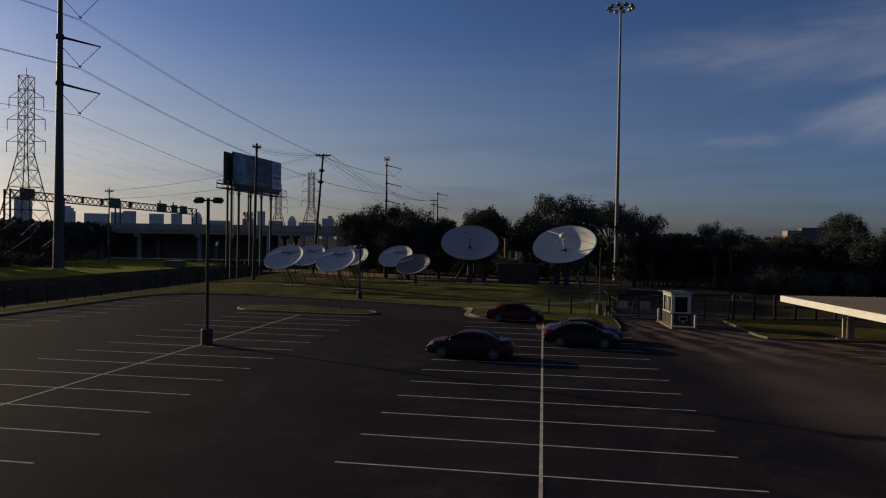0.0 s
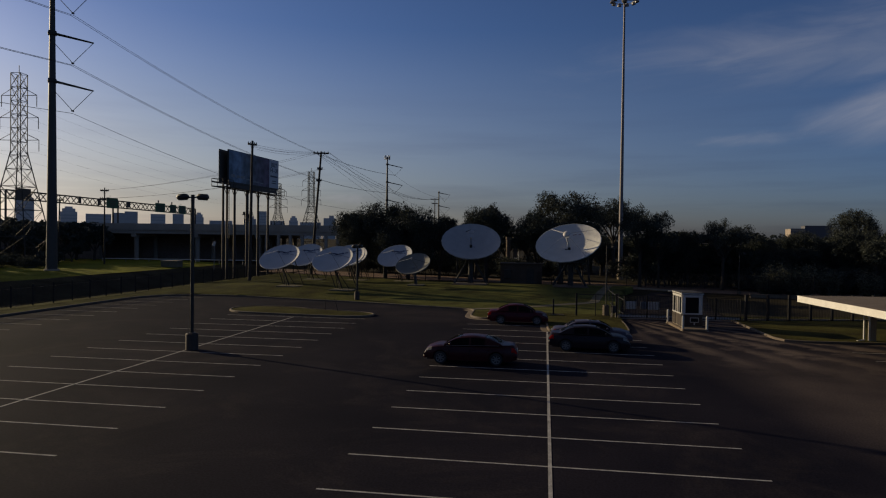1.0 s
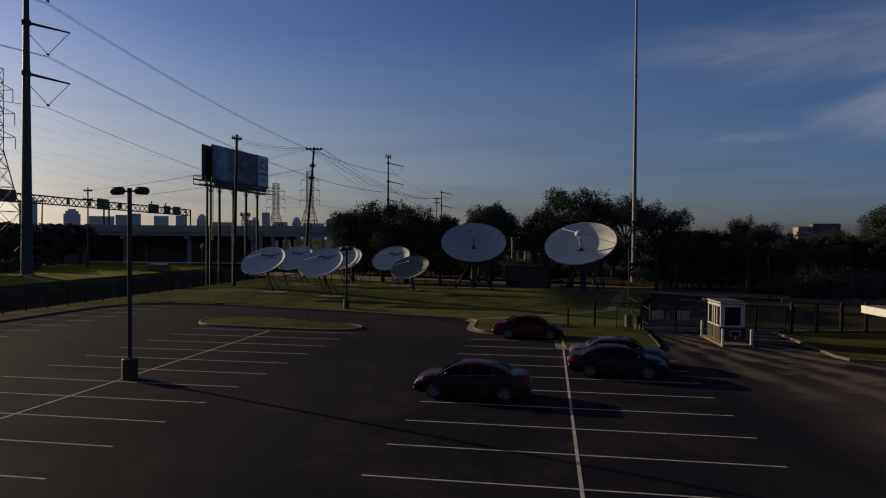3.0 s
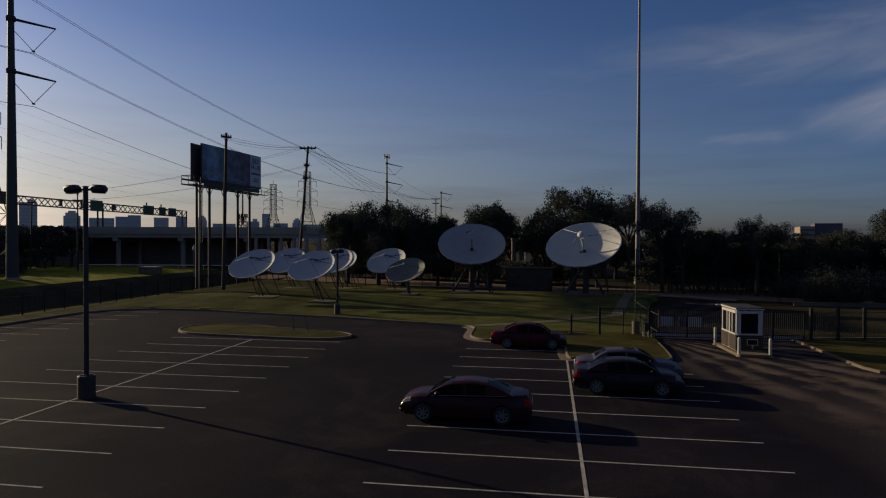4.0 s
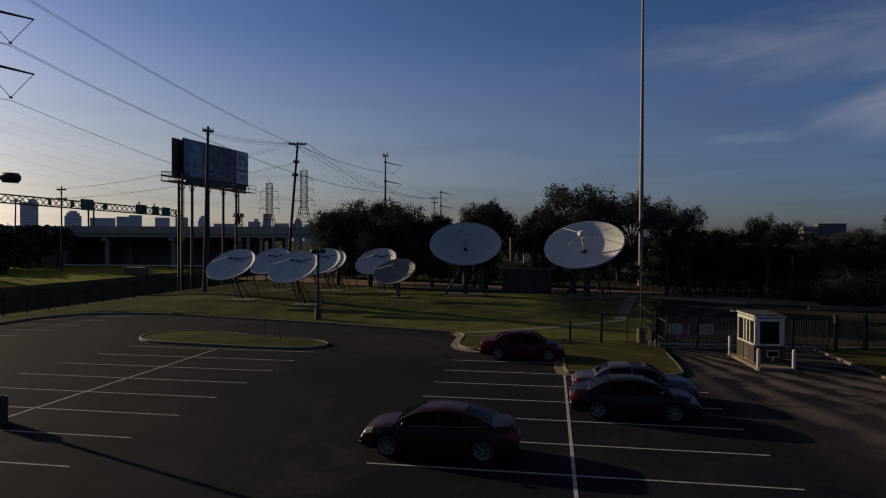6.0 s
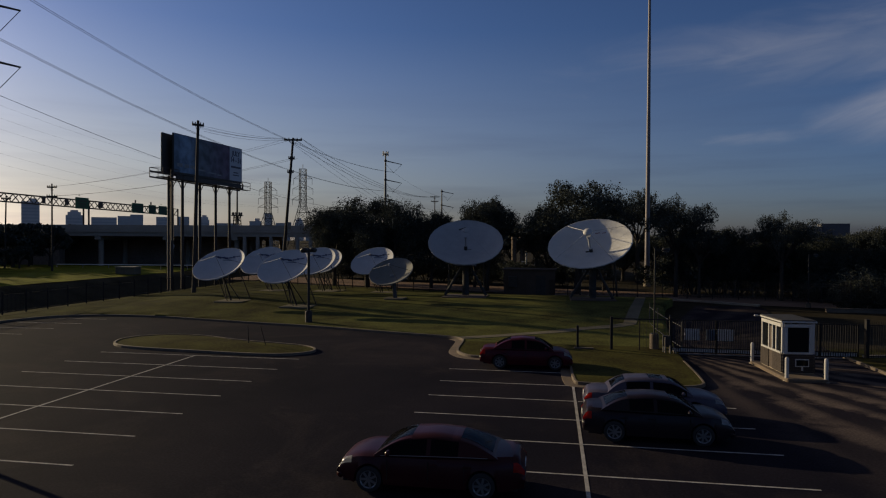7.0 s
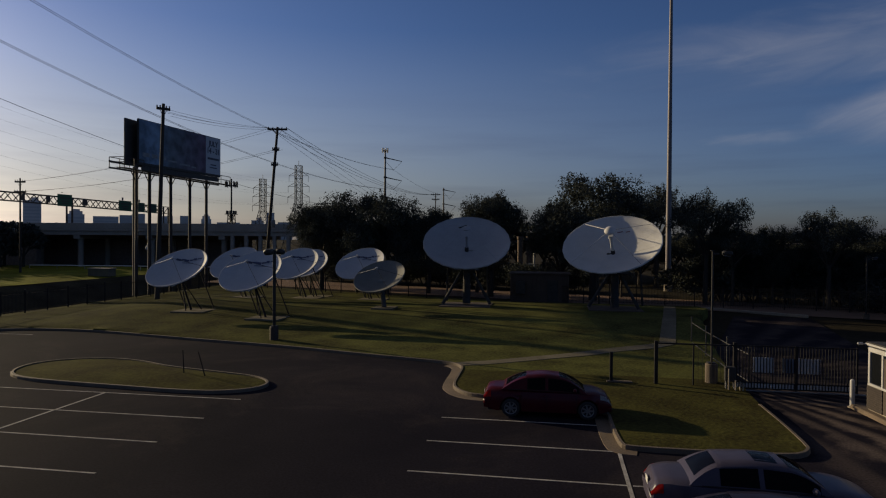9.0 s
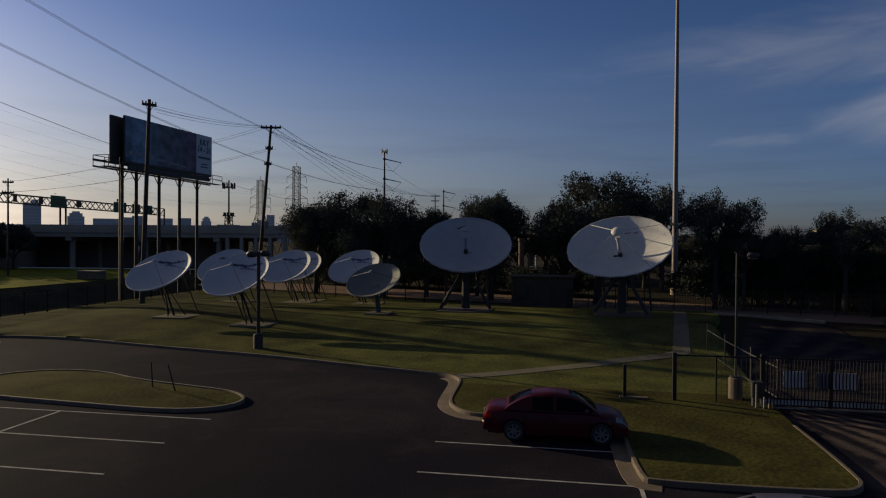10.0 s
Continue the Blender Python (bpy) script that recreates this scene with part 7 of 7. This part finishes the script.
# far woods to close the view between the trees and under the bridge
for i in range(46):
    x = 20 + i * 7.5 + random.uniform(-3, 3)
    tree("dark tree in the far belt of woods", x, 105 + random.uniform(0, 45) + (30 if i > 30 else 0), random.uniform(7.0, 9.4), 5 + i % 2, 1.35, random.uniform(0, 360))
for i in range(16):
    x = -30 + i * 3.6 + random.uniform(-1, 1)
    tree("dark tree on the far side of the street", x, 84 + random.uniform(0, 18), random.uniform(7.2, 8.6) + (1.6 if -14 < x < 1 else 0), 5 + i % 2, 1.2, random.uniform(0, 360))
for x, y, h, k in ((-104, 66, 8.5, 0), (-109, 73, 9.8, 1), (-117, 70, 9.4, 2), (-124, 80, 9.6, 0), (-98, 75, 5.0, 1), (-132, 72, 9.8, 1), (-112, 78, 9.6, 2), (-104, 80, 9.2, 0), (-101, 86, 8.8, 1), (-107, 88, 9.5, 2), (-113, 84, 7.0, 2), (-141, 82, 8.0, 0), (-104, 84, 6.0, 2), (-150, 70, 8.5, 1),
                   (-190, 160, 11.5, 0), (-205, 170, 12, 1), (-176, 165, 11.2, 2), (-222, 180, 12, 0), (-162, 170, 11, 1)):
    tree("dark tree beside the elevated freeway", x, y, h, 5 + k % 2, 1.1, x * 7 % 360)


# oaks out of view, added only to cast shade over lawn, ditch and verge
for x, y, h, k in ((-75, 6, 8.0, 0), (-75, 16, 8.4, 1), (-79, 25, 8.6, 2), (-104, 50, 10.5, 0), (-98, 40, 10.5, 2)):
    tree("unseen broad oak added to shade the lawn and verge", x, y, h, k, 1.1, x * 11 % 360)


def shrub_kind(seed, mat, count=4200):
    rng = np.random.default_rng(seed)
    blobs = [(rng.normal() * 0.55, rng.normal() * 0.55, 0.75 + 0.5 * rng.random(), 0.5 + 0.3 * rng.random(), 0.9) for _ in range(7)]
    v, f = leaf_cloud(rng, blobs, count, 0.065, 0.12)
    crown = bpy.data.meshes.new("foliage")
    crown.from_pydata(v, [], f)
    crown.materials.append(mat)
    bm = bmesh.new()
    for i in range(6):
        a = 2 * math.pi * i / 6
        add_rod(bm, (0.08 * math.cos(a), 0.08 * math.sin(a), -0.1), (0.6 * math.cos(a), 0.6 * math.sin(a), 1.0), 0.03, 0.012, 5)
    stem = bpy.data.meshes.new("woody_base")
    bm.to_mesh(stem)
    bm.free()
    stem.materials.append(M_BARK)
    return crown, stem


def wispy_kind(seed):
    """Upright whippy stems with sprays of pale leaves and gaps between them."""
    rng = np.random.default_rng(seed)
    bm = bmesh.new()
    verts, faces = [], []
    for i in range(26):
        a = 2 * math.pi * rng.random()
        foot, reach, top = 0.25 * rng.random(), 0.3 + 0.75 * rng.random(), 1.1 + 1.0 * rng.random()
        p0 = np.array((foot * math.cos(a), foot * math.sin(a), -0.1))
        p1 = np.array((reach * math.cos(a), reach * math.sin(a), top))
        add_rod(bm, tuple(p0), tuple(p1), 0.014, 0.004, 4)
        for k in range(84):
            u = 0.15 + 0.88 * rng.random()
            c = p0 + (p1 - p0) * u + rng.normal(size=3) * 0.11
            d = rng.normal(size=3)
            d /= np.linalg.norm(d)
            e = np.cross(d, rng.normal(size=3))
            e /= np.linalg.norm(e)
            s = 0.065 * (0.5 + rng.random())
            b = len(verts)
            verts += [tuple(c - d * s), tuple(c + e * s * 0.45), tuple(c + d * s), tuple(c - e * s * 0.45)]
            faces.append((b, b + 1, b + 2, b + 3))
    crown = bpy.data.meshes.new("foliage")
    crown.from_pydata(verts, [], faces)
    crown.materials.append(M_LEAF_PALE)
    stem = bpy.data.meshes.new("woody_base")
    bm.to_mesh(stem)
    bm.free()
    stem.materials.append(M_BARK)
    return crown, stem


SHRUBS = [shrub_kind(31, M_LEAF), wispy_kind(32), shrub_kind(33, M_LEAF), wispy_kind(34)]


def shrub(label, x, y, s, kind, turn):
    root = thing("shrub", label, "shrub", "shrubs beyond the fence", (x, y, -0.1), turn)
    crown, stem = SHRUBS[kind]
    for nm, me in (("foliage", crown), ("woody_base", stem)):
        o = new(nm, me)
        o.parent = root
        o.matrix_basis = Matrix.Diagonal((s * 1.25, s * 1.25, s, 1))
    return root


for i in range(46):
    x = 27 + 42 * random.random()
    y = 42.5 + 7 * random.random() - 0.25 * (x - 27)
    shrub("dark rounded shrub beyond the gate drive", x, y, random.uniform(1.2, 2.0), 0 if i % 2 else 2, random.uniform(0, 360))
for x, y, sc, k in ((25.9, 34.6, 1.3, 1), (27.2, 35.2, 1.8, 3), (28.8, 34.8, 1.9, 1), (30.4, 35.6, 1.9, 3), (33.0, 35.0, 1.5, 1), (37.4, 35.0, 1.5, 3)):
    shrub("tall thin grey-leaved shrub behind the iron fence", x, y, sc, k, 70 * x)
for i in range(40):
    x = -36 + 2.6 * i + random.uniform(-0.8, 0.8)
    if 3 < x < 19:
        continue
    shrub("dark hedge shrub on the far side of the street", x, fence_y(x) + 17 + random.uniform(0, 3), random.uniform(1.4, 2.4), 0 if i % 2 else 2, random.uniform(0, 360))
for i in range(24):
    x = 14.5 + 1.75 * i + random.uniform(-0.7, 0.7)
    shrub("tall dark thicket under the trees", x, 51.5 + random.uniform(-1, 2) - 0.1 * max(0, x - 20), random.uniform(2.0, 3.0), 0 if i % 2 else 2, random.uniform(0, 360))
for i in range(12):
    shrub("dark scrub below the freeway", -150 + 3.0 * i + random.uniform(-1, 1), 82 + random.uniform(0, 8) + i * 0.3, random.uniform(1.3, 2.4), 0 if i % 2 else 2, random.uniform(0, 360))
for i, (x, y) in enumerate(((-88, 52), (-93, 49), (-96, 55), (-90, 58), (-99, 60), (-101, 52), (-94, 63), (-106, 57))):
    shrub("dark scrub at the foot of the pylon", x, y, 1.5 + 0.15 * (i % 4), 0 if i % 2 else 2, 50 * i)
